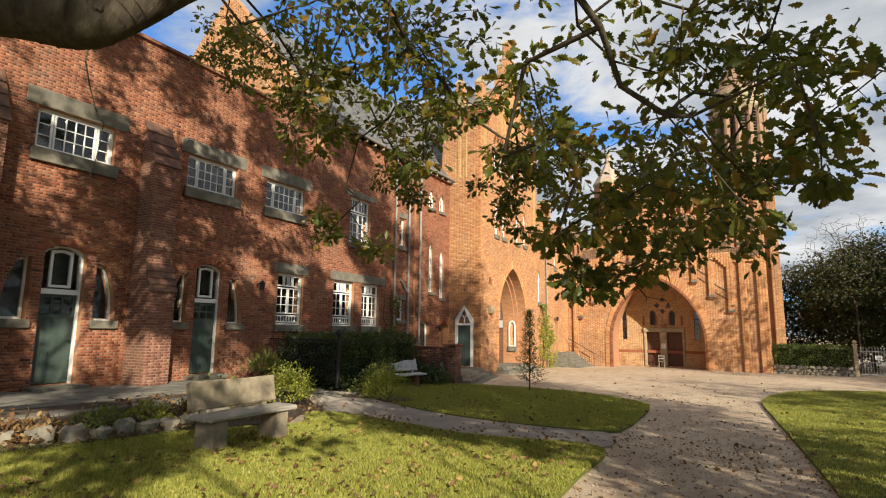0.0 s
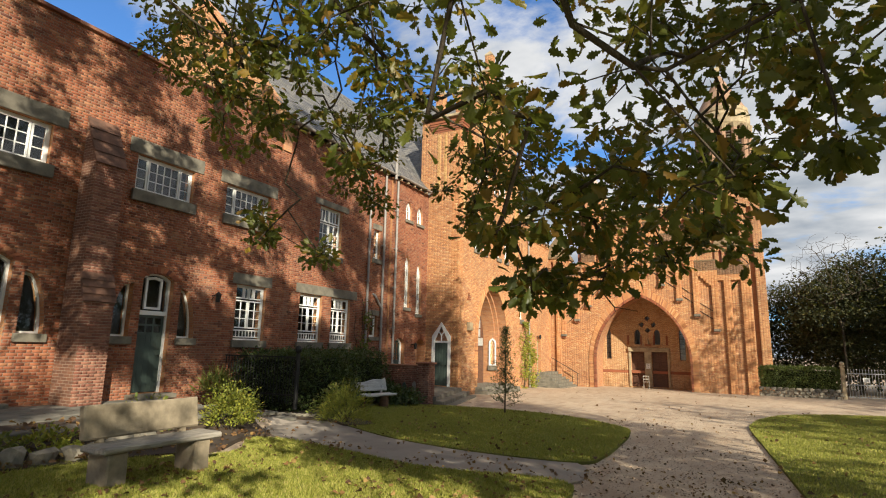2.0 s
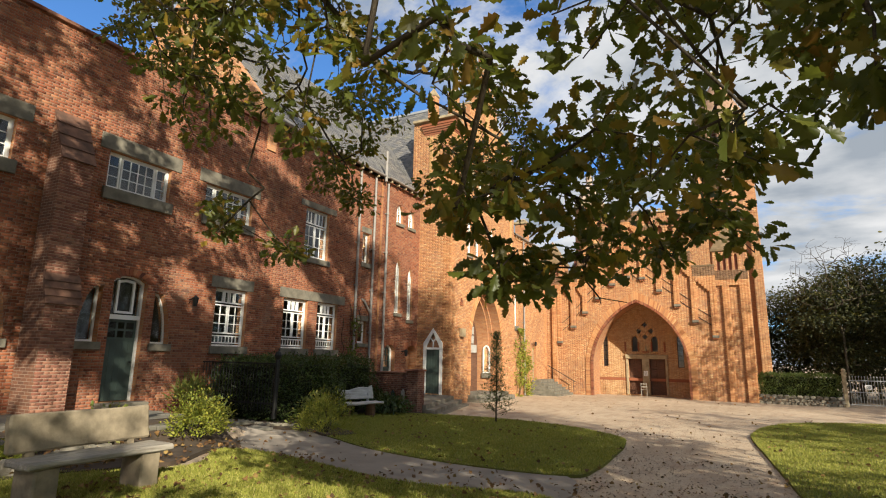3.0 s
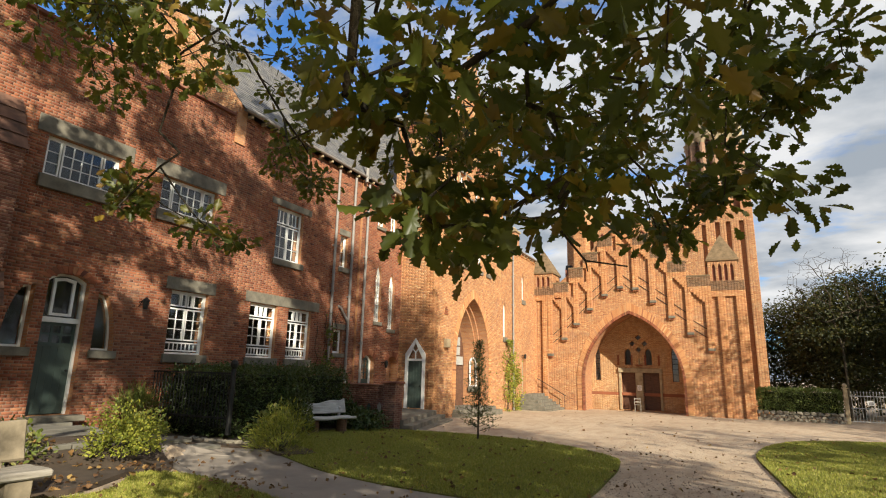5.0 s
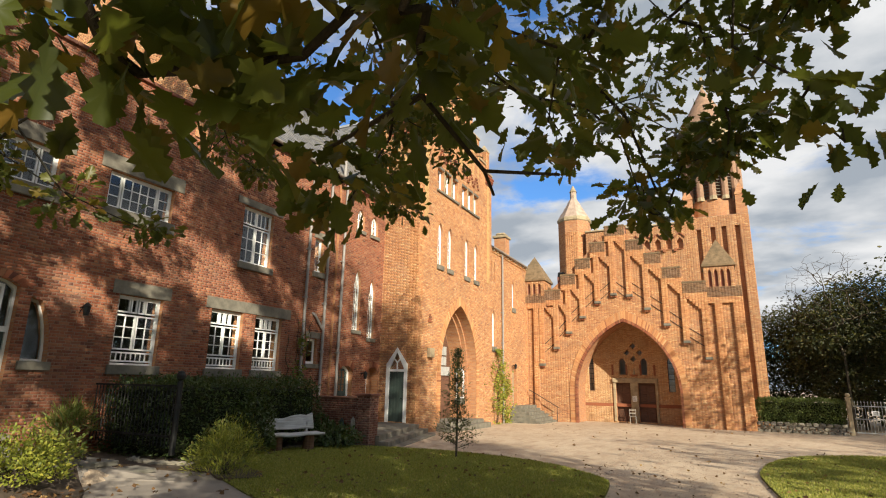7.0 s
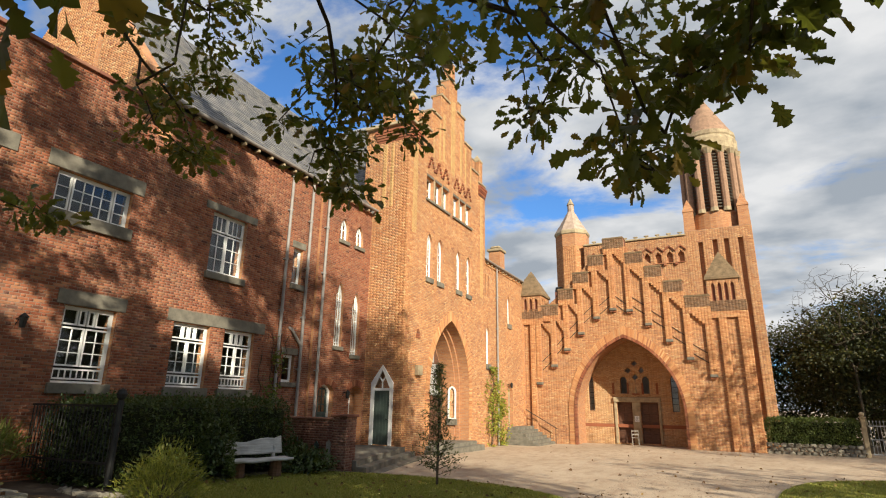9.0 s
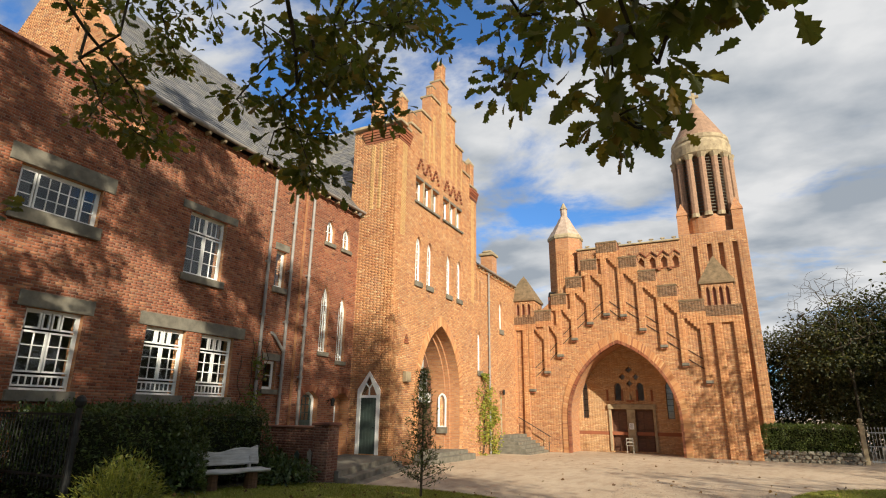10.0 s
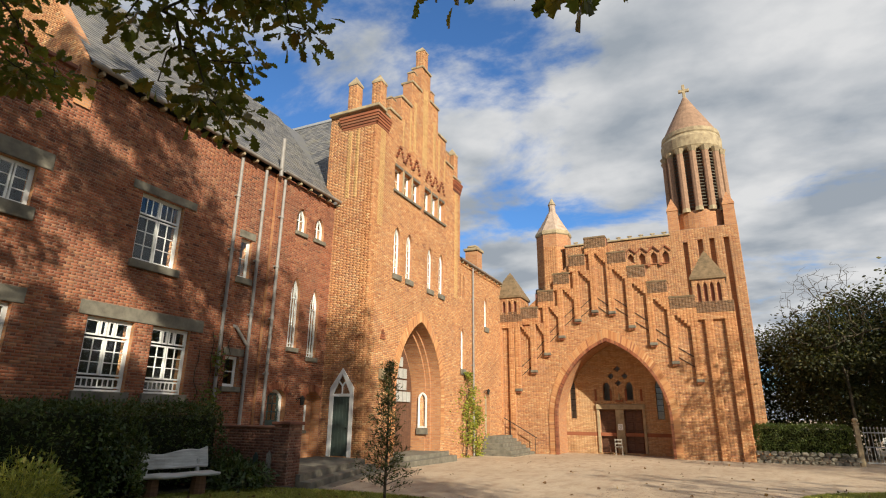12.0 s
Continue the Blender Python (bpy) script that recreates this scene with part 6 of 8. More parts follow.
def leaf_cloud(name, pos, dirs, sizes, shape, mat, parent, label="", seed=1, curl=0.18):
    """Many leaves in one mesh, each folded along its rib. dirs: the way each leaf points."""
    rng = np.random.default_rng(seed)
    right = np.array(shape)
    mid = right[1:-1]
    pts = [(0, right[0][1], 0)] + [(x, y, curl * x) for x, y in mid] + [(0, 1.0, -0.12)] + [(-x, y, curl * x) for x, y in mid[::-1]]
    pts = np.array(pts, float)
    rib = np.array([(0, 0.5, -0.02)])
    base = np.vstack([pts, rib])
    n, k = len(pos), len(base)
    m = len(pts)
    d = np.array(dirs, float)
    d /= np.linalg.norm(d, axis=1)[:, None] + 1e-9
    up = rng.normal(size=(n, 3)) * 0.9 + np.array([0, 0, 0.8])
    x = np.cross(d, up)
    x /= np.linalg.norm(x, axis=1)[:, None] + 1e-9
    z = np.cross(x, d)
    s = np.array(sizes)[:, None, None]
    v = (base[None, :, 0:1] * x[:, None] + base[None, :, 1:2] * d[:, None] + base[None, :, 2:3] * z[:, None]) * s + np.array(pos)[:, None]
    tri = np.array([(m, i, (i + 1) % m) for i in range(m)])
    f = (tri[None] + (np.arange(n) * k)[:, None, None]).reshape(-1, 3)
    me = bpy.data.meshes.new(name)
    v = v.reshape(-1, 3)
    me.vertices.add(len(v))
    me.vertices.foreach_set("co", v.astype(np.float32).ravel())
    me.loops.add(f.size)
    me.loops.foreach_set("vertex_index", f.astype(np.int32).ravel())
    me.polygons.add(len(f))
    me.polygons.foreach_set("loop_start", (np.arange(len(f)) * 3).astype(np.int32))
    me.update(calc_edges=True)
    me.materials.append(mat)
    ob = new(name, me)
    ob.parent = parent
    if label:
        tagged(ob, label)
    return tagged(ob, kind="stuff")


def tubes(name, segs, mat, parent, label="", sides=6):
    """Tapered rods between pairs of points, in one mesh."""
    verts, faces = [], []
    for a, b, r0, r1 in segs:
        a, b = Vector(a), Vector(b)
        d = (b - a)
        if d.length < 1e-4:
            continue
        d.normalize()
        e = d.orthogonal().normalized()
        f = d.cross(e)
        k = len(verts)
        n = sides if r0 > 0.02 else 4
        for p, r in ((a - d * r0 * 0.4, r0), (b, r1)):
            for i in range(n):
                w = 2 * math.pi * i / n
                q = p + (e * math.cos(w) + f * math.sin(w)) * r
                verts.append((q.x, q.y, q.z))
        for i in range(n):
            j = (i + 1) % n
            faces.append((k + i, k + j, k + n + j, k + n + i))
    return link_mesh(name, verts, faces, mat, parent, None, label, True)


def grow(root, limbs, tips, seed, wiggle=0.12, reach=0.55):
    """Joins the tips to the nearest wood, outwards from the root, with rising girth towards it."""
    rng = random.Random(seed)
    nodes, parent = [Vector(root)], [-1]
    for limb in limbs:
        last = min(range(len(nodes)), key=lambda i: (nodes[i] - Vector(limb[0])).length)
        for a, b in zip(limb[:-1], limb[1:]):
            a, b = Vector(a), Vector(b)
            k = max(2, int((b - a).length / 0.5))
            for s in range(1, k + 1):
                p = a.lerp(b, s / k) + Vector((rng.uniform(-1, 1), rng.uniform(-1, 1), rng.uniform(-1, 1))) * wiggle
                nodes.append(p)
                parent.append(last)
                last = len(nodes) - 1
    order = sorted(tips, key=lambda p: (Vector(p) - Vector(root)).length)
    ends = []
    arr = [tuple(p) for p in nodes]
    for tip in order:
        t = Vector(tip)
        A = np.array(arr)
        dist = np.linalg.norm(A - np.array(tip), axis=1) + 0.35 * np.maximum(0, np.linalg.norm(A - np.array(root), axis=1) - (t - Vector(root)).length)
        i = int(dist.argmin())
        last, p0 = i, nodes[i]
        k = max(1, int((t - p0).length / reach))
        for s in range(1, k + 1):
            f = s / k
            p = p0.lerp(t, f) + Vector((rng.uniform(-1, 1), rng.uniform(-1, 1), rng.uniform(-0.6, 1))) * (wiggle * 0.8 * (1 - f) + 0.02)
            nodes.append(p)
            arr.append(tuple(p))
            parent.append(last)
            last = len(nodes) - 1
        ends.append(last)
    load = [1.0] * len(nodes)
    for i in range(len(nodes) - 1, 0, -1):
        load[parent[i]] += load[i] * 0.92
    return nodes, parent, load, ends


def tree(name, base, root, limbs, tips, label, mat, leaf, shape, per, spread, seed, girth=0.0085, droop=0.45, category="tree", keep=None, bare=False, tuft=None, power=0.5, stout=0.0):
    rng = np.random.default_rng(seed)
    t = thing(name, Matrix.Translation(base), label, category)
    nodes, parent, load, ends = grow(root, limbs, tips, seed)
    off = Vector(base)
    segs = []
    for i in range(1, len(nodes)):
        j = parent[i]
        r1, r0 = girth * load[i] ** power, girth * load[j] ** power
        segs.append((nodes[j] - off, nodes[i] - off, min(r0, r1 * 1.35), r1))
    thick = [s for s in segs if s[2] > 0.05]
    thin = [s for s in segs if s[2] <= 0.05]
    rt = max(stout, girth * load[0] ** power)
    ro = Vector(root) - off
    trunk = [((0, 0, -0.3), (0.03, 0.02, 0.35), rt * 1.7, rt * 1.25)]
    trunk.append(((0.03, 0.02, 0.35), (ro.x * 0.5, ro.y * 0.5, ro.z * 0.55), rt * 1.25, rt * 1.05))
    trunk.append(((ro.x * 0.5, ro.y * 0.5, ro.z * 0.55), (ro.x, ro.y, ro.z), rt * 1.05, rt))
    tubes("trunk", trunk, M_BARK, t, sides=14)
    if thick:
        tagged(tubes("branch_work", thick, M_BARK, t, sides=9), kind="stuff")
    tagged(tubes("twig_growth", thin, M_BARK, t), kind="stuff")
    if bare:
        return t
    pos, dirs = [], []
    for e in ends:
        tip = np.array(nodes[e])
        d0 = tip - np.array(nodes[parent[e]])
        d0 = d0 / (np.linalg.norm(d0) + 1e-6)
        k, wide = tuft(tip) if tuft else (per, spread)
        n = int(k * rng.uniform(0.6, 1.4))
        p = tip + rng.normal(size=(n, 3)) * np.array([wide, wide, wide * 0.62])
        dd = (p - tip) / wide * 0.7 + d0 * 0.35 + rng.normal(size=(n, 3)) * 0.6 + np.array([0, 0, -droop])
        pos.append(p)
        dirs.append(dd)
    pos, dirs = np.vstack(pos), np.vstack(dirs)
    if keep is not None:
        ok = keep(pos)
        pos, dirs = pos[ok], dirs[ok]
    if tuft:          # unseen dome: broader leaves, only to thicken its shade
        up = overhead(pos[:, 0], pos[:, 1], pos[:, 2])
        leaf_cloud("shade_crown", pos[up] - np.array(base), dirs[up], 0.20 * rng.uniform(0.6, 1.2, up.sum()), BROAD, mat, t, seed=seed)
        pos, dirs = pos[~up], dirs[~up]
    sizes = leaf * rng.uniform(0.6, 1.2, len(pos))
    leaf_cloud("crown", pos - np.array(base), dirs, sizes, shape, mat, t, seed=seed)
    return t


# the great oak over the path
def shade_columns(p, thr, k=0.5):
    """True in leaf columns along the sun's line; clear gaps between pass sun patches."""
    a, b = 0.638 * p[0] + 0.770 * p[1], -0.323 * p[0] + 0.268 * p[1] + 0.909 * p[2]
    return noise.noise(Vector((a * k, b * k, 0.05 * (p[0] - p[1])))) + 0.5 * noise.noise(Vector((a * k * 0.35, b * k * 0.35, 7.0))) > thr


def overhead(x, y, z):
    """Above the drooping curtain, in the unseen dome that casts the dapples."""
    return z > 2.0 + 0.66 * (-0.487 * (x - 1.0) + 0.873 * (y + 0.9))


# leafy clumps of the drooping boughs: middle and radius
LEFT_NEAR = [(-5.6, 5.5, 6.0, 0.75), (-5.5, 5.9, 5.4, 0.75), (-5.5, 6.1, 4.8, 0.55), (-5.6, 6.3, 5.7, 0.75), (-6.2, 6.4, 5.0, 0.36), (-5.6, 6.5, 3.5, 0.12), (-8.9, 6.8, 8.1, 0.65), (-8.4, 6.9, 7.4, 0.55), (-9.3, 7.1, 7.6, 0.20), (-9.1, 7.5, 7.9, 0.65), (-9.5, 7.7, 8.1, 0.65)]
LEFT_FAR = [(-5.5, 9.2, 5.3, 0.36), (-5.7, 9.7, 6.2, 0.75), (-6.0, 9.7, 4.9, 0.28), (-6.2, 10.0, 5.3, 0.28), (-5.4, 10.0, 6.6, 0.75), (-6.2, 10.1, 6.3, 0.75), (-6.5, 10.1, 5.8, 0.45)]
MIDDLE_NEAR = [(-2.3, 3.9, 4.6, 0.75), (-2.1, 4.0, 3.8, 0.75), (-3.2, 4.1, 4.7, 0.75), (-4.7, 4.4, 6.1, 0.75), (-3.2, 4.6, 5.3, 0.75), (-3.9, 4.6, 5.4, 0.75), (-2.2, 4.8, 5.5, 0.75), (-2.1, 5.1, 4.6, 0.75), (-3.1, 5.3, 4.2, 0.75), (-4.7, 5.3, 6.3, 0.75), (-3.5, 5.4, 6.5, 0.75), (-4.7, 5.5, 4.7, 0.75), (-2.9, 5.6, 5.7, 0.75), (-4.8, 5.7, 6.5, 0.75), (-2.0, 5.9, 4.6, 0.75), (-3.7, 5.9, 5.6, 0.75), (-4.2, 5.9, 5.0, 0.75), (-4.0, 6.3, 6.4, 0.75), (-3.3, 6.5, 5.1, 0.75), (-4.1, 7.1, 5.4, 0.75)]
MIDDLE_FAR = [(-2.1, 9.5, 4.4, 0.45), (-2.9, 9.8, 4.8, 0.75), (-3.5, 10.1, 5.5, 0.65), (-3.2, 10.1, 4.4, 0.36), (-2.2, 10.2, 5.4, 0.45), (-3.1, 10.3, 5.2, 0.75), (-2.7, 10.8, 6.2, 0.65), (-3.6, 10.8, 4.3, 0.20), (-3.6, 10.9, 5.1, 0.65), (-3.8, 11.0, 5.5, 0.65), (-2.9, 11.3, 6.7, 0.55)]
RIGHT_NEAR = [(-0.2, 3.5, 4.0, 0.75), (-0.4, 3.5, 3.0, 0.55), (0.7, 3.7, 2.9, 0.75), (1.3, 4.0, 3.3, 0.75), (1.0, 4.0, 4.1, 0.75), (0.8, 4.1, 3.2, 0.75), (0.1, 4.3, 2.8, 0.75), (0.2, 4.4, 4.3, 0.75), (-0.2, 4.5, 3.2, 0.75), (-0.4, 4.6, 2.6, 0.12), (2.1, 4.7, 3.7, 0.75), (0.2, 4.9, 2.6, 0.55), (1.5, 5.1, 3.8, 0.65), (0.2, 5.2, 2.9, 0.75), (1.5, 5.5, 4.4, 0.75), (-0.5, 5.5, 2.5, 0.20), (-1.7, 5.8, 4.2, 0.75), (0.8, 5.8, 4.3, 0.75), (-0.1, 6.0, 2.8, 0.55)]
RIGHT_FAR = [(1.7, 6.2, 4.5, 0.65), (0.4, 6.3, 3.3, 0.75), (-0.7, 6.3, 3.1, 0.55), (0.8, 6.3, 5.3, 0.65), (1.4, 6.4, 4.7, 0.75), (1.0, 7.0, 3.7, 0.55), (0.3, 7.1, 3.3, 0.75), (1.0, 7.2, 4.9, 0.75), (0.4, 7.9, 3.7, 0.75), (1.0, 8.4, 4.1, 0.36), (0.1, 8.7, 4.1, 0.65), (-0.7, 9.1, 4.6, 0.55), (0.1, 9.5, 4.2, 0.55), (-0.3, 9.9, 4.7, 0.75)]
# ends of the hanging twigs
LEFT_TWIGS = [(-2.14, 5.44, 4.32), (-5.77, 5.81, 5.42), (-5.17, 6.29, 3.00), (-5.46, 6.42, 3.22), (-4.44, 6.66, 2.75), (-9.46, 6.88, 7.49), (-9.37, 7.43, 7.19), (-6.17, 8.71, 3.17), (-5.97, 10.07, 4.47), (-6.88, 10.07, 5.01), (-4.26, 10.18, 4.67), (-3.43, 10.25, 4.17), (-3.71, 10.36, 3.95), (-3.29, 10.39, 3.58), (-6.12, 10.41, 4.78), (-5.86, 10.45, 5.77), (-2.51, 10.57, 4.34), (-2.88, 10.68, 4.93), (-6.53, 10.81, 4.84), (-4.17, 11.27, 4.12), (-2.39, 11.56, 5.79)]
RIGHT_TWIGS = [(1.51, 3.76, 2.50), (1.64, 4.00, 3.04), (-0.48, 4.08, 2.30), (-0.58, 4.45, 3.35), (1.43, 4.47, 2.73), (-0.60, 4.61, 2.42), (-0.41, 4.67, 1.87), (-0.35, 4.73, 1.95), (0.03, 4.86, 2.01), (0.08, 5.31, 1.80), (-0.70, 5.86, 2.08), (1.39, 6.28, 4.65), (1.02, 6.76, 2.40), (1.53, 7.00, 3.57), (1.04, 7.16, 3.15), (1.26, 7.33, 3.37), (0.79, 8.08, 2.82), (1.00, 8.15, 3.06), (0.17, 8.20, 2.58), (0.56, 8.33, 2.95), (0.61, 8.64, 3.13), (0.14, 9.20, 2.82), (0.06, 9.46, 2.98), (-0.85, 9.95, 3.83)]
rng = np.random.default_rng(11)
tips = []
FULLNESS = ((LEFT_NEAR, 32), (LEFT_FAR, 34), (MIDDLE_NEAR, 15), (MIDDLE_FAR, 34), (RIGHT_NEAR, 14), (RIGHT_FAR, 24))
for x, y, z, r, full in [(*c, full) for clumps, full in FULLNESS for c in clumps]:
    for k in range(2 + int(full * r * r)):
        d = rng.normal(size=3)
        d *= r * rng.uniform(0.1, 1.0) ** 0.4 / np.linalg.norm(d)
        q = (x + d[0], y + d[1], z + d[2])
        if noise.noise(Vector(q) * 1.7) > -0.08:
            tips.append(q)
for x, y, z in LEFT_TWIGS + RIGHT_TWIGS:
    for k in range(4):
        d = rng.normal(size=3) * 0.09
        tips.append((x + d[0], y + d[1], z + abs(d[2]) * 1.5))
curtain = len(tips)
while len(tips) < curtain + 1750:          # the unseen dome overhead, its gaps set along the sun
    a, r = rng.uniform(0, 2 * math.pi), rng.uniform(0.05, 1.0) ** 0.5
    x, y = 2.2 + 7.4 * r * math.cos(a), -0.7 + 9.2 * r * math.sin(a)
    top = 11.0 + 9.5 * (max(0.0, 1 - r ** 3 * 0.95)) ** 0.5
    z = 7.4 + (top - 7.4) * rng.uniform(0.0, 1.0)
    if overhead(x, y, z) and shade_columns((x, y, z), 0.07 - 0.014 * (y + 2), 0.8):
        tips.append((x, y, z))
back = 0
while back < 170:          # unseen boughs added behind the start of the walk to shade the wing
    p = rng.uniform(-1, 1, 3)
    q = (-0.4 + 4.2 * p[0], -6.2 + 4.2 * p[1], 11.0 + 4.6 * p[2])
    if np.linalg.norm(p) < 1 and shade_columns(q, 0.08, 0.7):
        tips.append(q)
        back += 1
OAK_FORK = (-4.0, -3.0, 3.6)
OAK_BOUGHS = [[OAK_FORK, (-3.9, -0.6, 3.7), (-3.2, 0.36, 3.5), (-2.5, 0.97, 3.5), (-2.35, 1.3, 3.8), (-2.4, 2.8, 5.2), (-2.3, 4.3, 4.8), (-2.1, 5.4, 4.35), (-1.45, 5.9, 3.9), (-1.0, 6.8, 3.5), (-0.4, 8.6, 3.7)],
              [OAK_FORK, (-1.5, -0.5, 6.2), (-0.6, 1.8, 5.2), (0.1, 3.0, 3.7), (0.5, 3.5, 3.3), (0.86, 4.1, 3.0), (1.1, 4.4, 2.75), (1.3, 4.42, 2.6)],
              [(0.5, 3.5, 3.3), (0.9, 5.2, 4.0), (1.0, 6.6, 4.0), (0.8, 8.0, 3.8)],
              [OAK_FORK, (-5.6, 1.0, 6.4), (-6.0, 4.0, 7.4), (-5.7, 6.0, 5.8), (-6.0, 8.4, 6.4), (-6.1, 9.8, 5.4)],
              [(-6.0, 4.0, 7.4), (-7.6, 5.8, 8.4), (-9.2, 7.2, 7.9)],
              [(-2.3, 4.3, 4.8), (-3.2, 5.5, 5.5), (-3.9, 6.2, 5.2), (-4.3, 6.2, 4.7), (-4.8, 6.2, 4.4), (-4.8, 6.4, 3.6), (-4.75, 6.5, 3.2), (-4.4, 6.75, 2.8)],
              [(-3.2, 0.36, 3.5), (-4.4, 1.7, 5.3), (-5.1, 2.1, 4.7), (-5.15, 2.2, 4.1), (-5.25, 2.4, 3.7), (-5.6, 2.4, 3.15)],
              [(-2.1, 5.4, 4.35), (-2.5, 7.6, 5.4), (-3.0, 9.4, 5.2), (-3.4, 10.3, 4.7)],
              [OAK_FORK, (-3.6, -1.5, 7.5), (-2.6, 0.5, 10.5), (-1.8, 2.0, 13.4)],
              [(-2.6, 0.5, 10.5), (1.5, 2.5, 11.0), (4.0, 3.0, 10.0)],
              [OAK_FORK, (-1.0, -3.0, 6.5), (2.0, -3.0, 8.5)], [OAK_FORK, (-7.0, -2.5, 6.5), (-9.0, -1.0, 8.5)]]


def oak_tuft(tip):
    """Leaves on a twig's end and how widely they stand: tight rosettes below, looser tufts in the unseen dome."""
    return (30, 0.18) if overhead(*tip) else (19, 0.105)


def clear_of_walk(p):
    near = (p[:, 1] > -3) & (p[:, 1] < 8.6) & (np.abs(p[:, 0] - 0.62) < 0.75) & (p[:, 2] < 1.95)
    return ~(near | (p[:, 2] < 1.6))


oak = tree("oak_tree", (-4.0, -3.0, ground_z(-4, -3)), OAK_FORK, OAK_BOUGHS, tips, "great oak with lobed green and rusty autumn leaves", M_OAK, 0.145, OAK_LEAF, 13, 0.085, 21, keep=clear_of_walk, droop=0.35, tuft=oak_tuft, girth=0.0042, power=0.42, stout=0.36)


ELBOW = [((-4.0, -3.0, 3.6), 0.30), ((-3.9, -0.6, 3.75), 0.24), ((-3.2, 0.36, 3.5), 0.19), ((-2.62, 0.92, 3.46), 0.16), ((-2.4, 1.3, 3.85), 0.13), ((-2.4, 2.8, 5.2), 0.08)]
oak_base = Vector((-4.0, -3.0, ground_z(-4, -3)))
limb = []
for i in range(len(ELBOW) - 1):          # rounded through its bends
    (p0, _), (p1, ra), (p2, rb), (p3, _) = (ELBOW[min(max(i + j - 1, 0), len(ELBOW) - 1)] for j in range(4))
    p0, p1, p2, p3 = (Vector(p) - oak_base for p in (p0, p1, p2, p3))
    for step in range(8):
        f = step / 8
        knot = 1 + 0.10 * math.sin(7.0 * (i + f))
        limb.append((0.5 * (2 * p1 + (p2 - p0) * f + (2 * p0 - 5 * p1 + 4 * p2 - p3) * f ** 2 + (3 * p1 - p0 - 3 * p2 + p3) * f ** 3), (ra + (rb - ra) * f) * knot))
tubes("low_limb", [(a, b, ra, rb) for (a, ra), (b, rb) in zip(limb[:-1], limb[1:])], M_BARK, oak, sides=14)


def round_tips(c, rx, rz, n, seed):
    r = np.random.default_rng(seed)
    out = []
    while len(out) < n:
        p = r.uniform(-1, 1, 3)
        q = np.linalg.norm(p)
        if 0.35 < q < 1.0:
            out.append((c[0] + p[0] * rx, c[1] + p[1] * rx, c[2] + p[2] * rz))
    return out


def simple_tree(name, x, y, h, rx, n, seed, mat, leaf, per, label, shape=OVAL, bare=False, low=0.35, spread=0.5):
    g = ground_z(x, y)
    c = (x, y, g + h * (0.5 + low / 2))
    root = (x, y, g + h * low)
    limbs = [[root, (x + 0.3, y, g + h * 0.6), (x, y + 0.3, g + h * 0.85)], [root, (x - rx * 0.6, y, g + h * 0.65)], [root, (x + rx * 0.6, y + 0.4, g + h * 0.6)]]
    return tree(name, (x, y, g), root, limbs, round_tips(c, rx, h * (0.5 - low / 2), n, seed), label, mat, leaf, shape, per, spread, seed, bare=bare)


# trees beyond the hedge and at the lawn's far side
simple_tree("dark_tree", 8.6, 49.0, 9.5, 4.4, 280, 3, M_FAR, 0.22, 90, "dark spreading tree behind the clipped hedge", low=0.16, spread=0.55)
simple_tree("dark_tree", 4.9, 53.0, 8.3, 2.8, 150, 4, M_FAR, 0.21, 90, "yellowing tree beside the church tower", low=0.12, spread=0.5)
simple_tree("dark_tree", 14.5, 47.0, 12.5, 5.0, 280, 6, M_FAR, 0.23, 90, "tall dark tree beyond the iron gate", low=0.14, spread=0.6)
simple_tree("dark_tree", 11.0, 57.0, 9.0, 6.0, 260, 8, M_FAR, 0.26, 80, "dense dark trees behind the churchyard", low=0.08, spread=0.7)
tree("bare_tree", (7.4, 45.6, ground_z(7, 45)), (7.4, 45.6, 3.2), [[(7.4, 45.6, 3.2), (7.0, 45.4, 6.0), (6.8, 45.4, 8.4)], [(7.4, 45.6, 3.2), (8.8, 45.8, 6.5)]],
     round_tips((7.2, 45.6, 7.4), 2.9, 2.6, 420, 9), "bare-twigged grey tree above the hedge", M_FAR, 0.1, OVAL, 1, 0.1, 12, girth=0.006, bare=True)
# unseen tree: the same sun-line mask leaves patches of sun on the lawn
low_rng = np.random.default_rng(61)
low_tips = []
while len(low_tips) < 62:
    p = low_rng.uniform(-1, 1, 3)
    q = (8.8 + 6.0 * p[0], -2.9 + 6.0 * p[1], 6.9 + 4.6 * p[2])
    if np.linalg.norm(p) < 1 and shade_columns(q, 0.28, 0.4):
        low_tips.append(q)
tree("shade_tree", (9.6, -4.0, ground_z(9.6, -4)), (9.6, -4.0, 3.4), [[(9.6, -4.0, 3.4), (8.0, -3.0, 6.0), (6.0, -1.5, 6.5)], [(9.6, -4.0, 3.4), (10.5, -4.5, 7.0), (10.0, -3.5, 10.0)], [(9.6, -4.0, 3.4), (9.0, -6.0, 5.5)]],
     low_tips, "spreading oak on the lawn that shades the drive", M_OAK, 0.2, LOBED, 36, 0.26, 63)
simple_tree("shade_tree", 10.6, 0.7, 13.0, 3.7, 250, 19, M_OAK, 0.24, 34, "broad oak on the lawn that shades the lawn island", LOBED, low=0.3, spread=0.36)
simple_tree("shade_tree", 9.4, 4.6, 19.5, 4.4, 430, 14, M_OAK, 0.24, 36, "tall oak on the lawn that shades the steps", LOBED, low=0.2, spread=0.45)
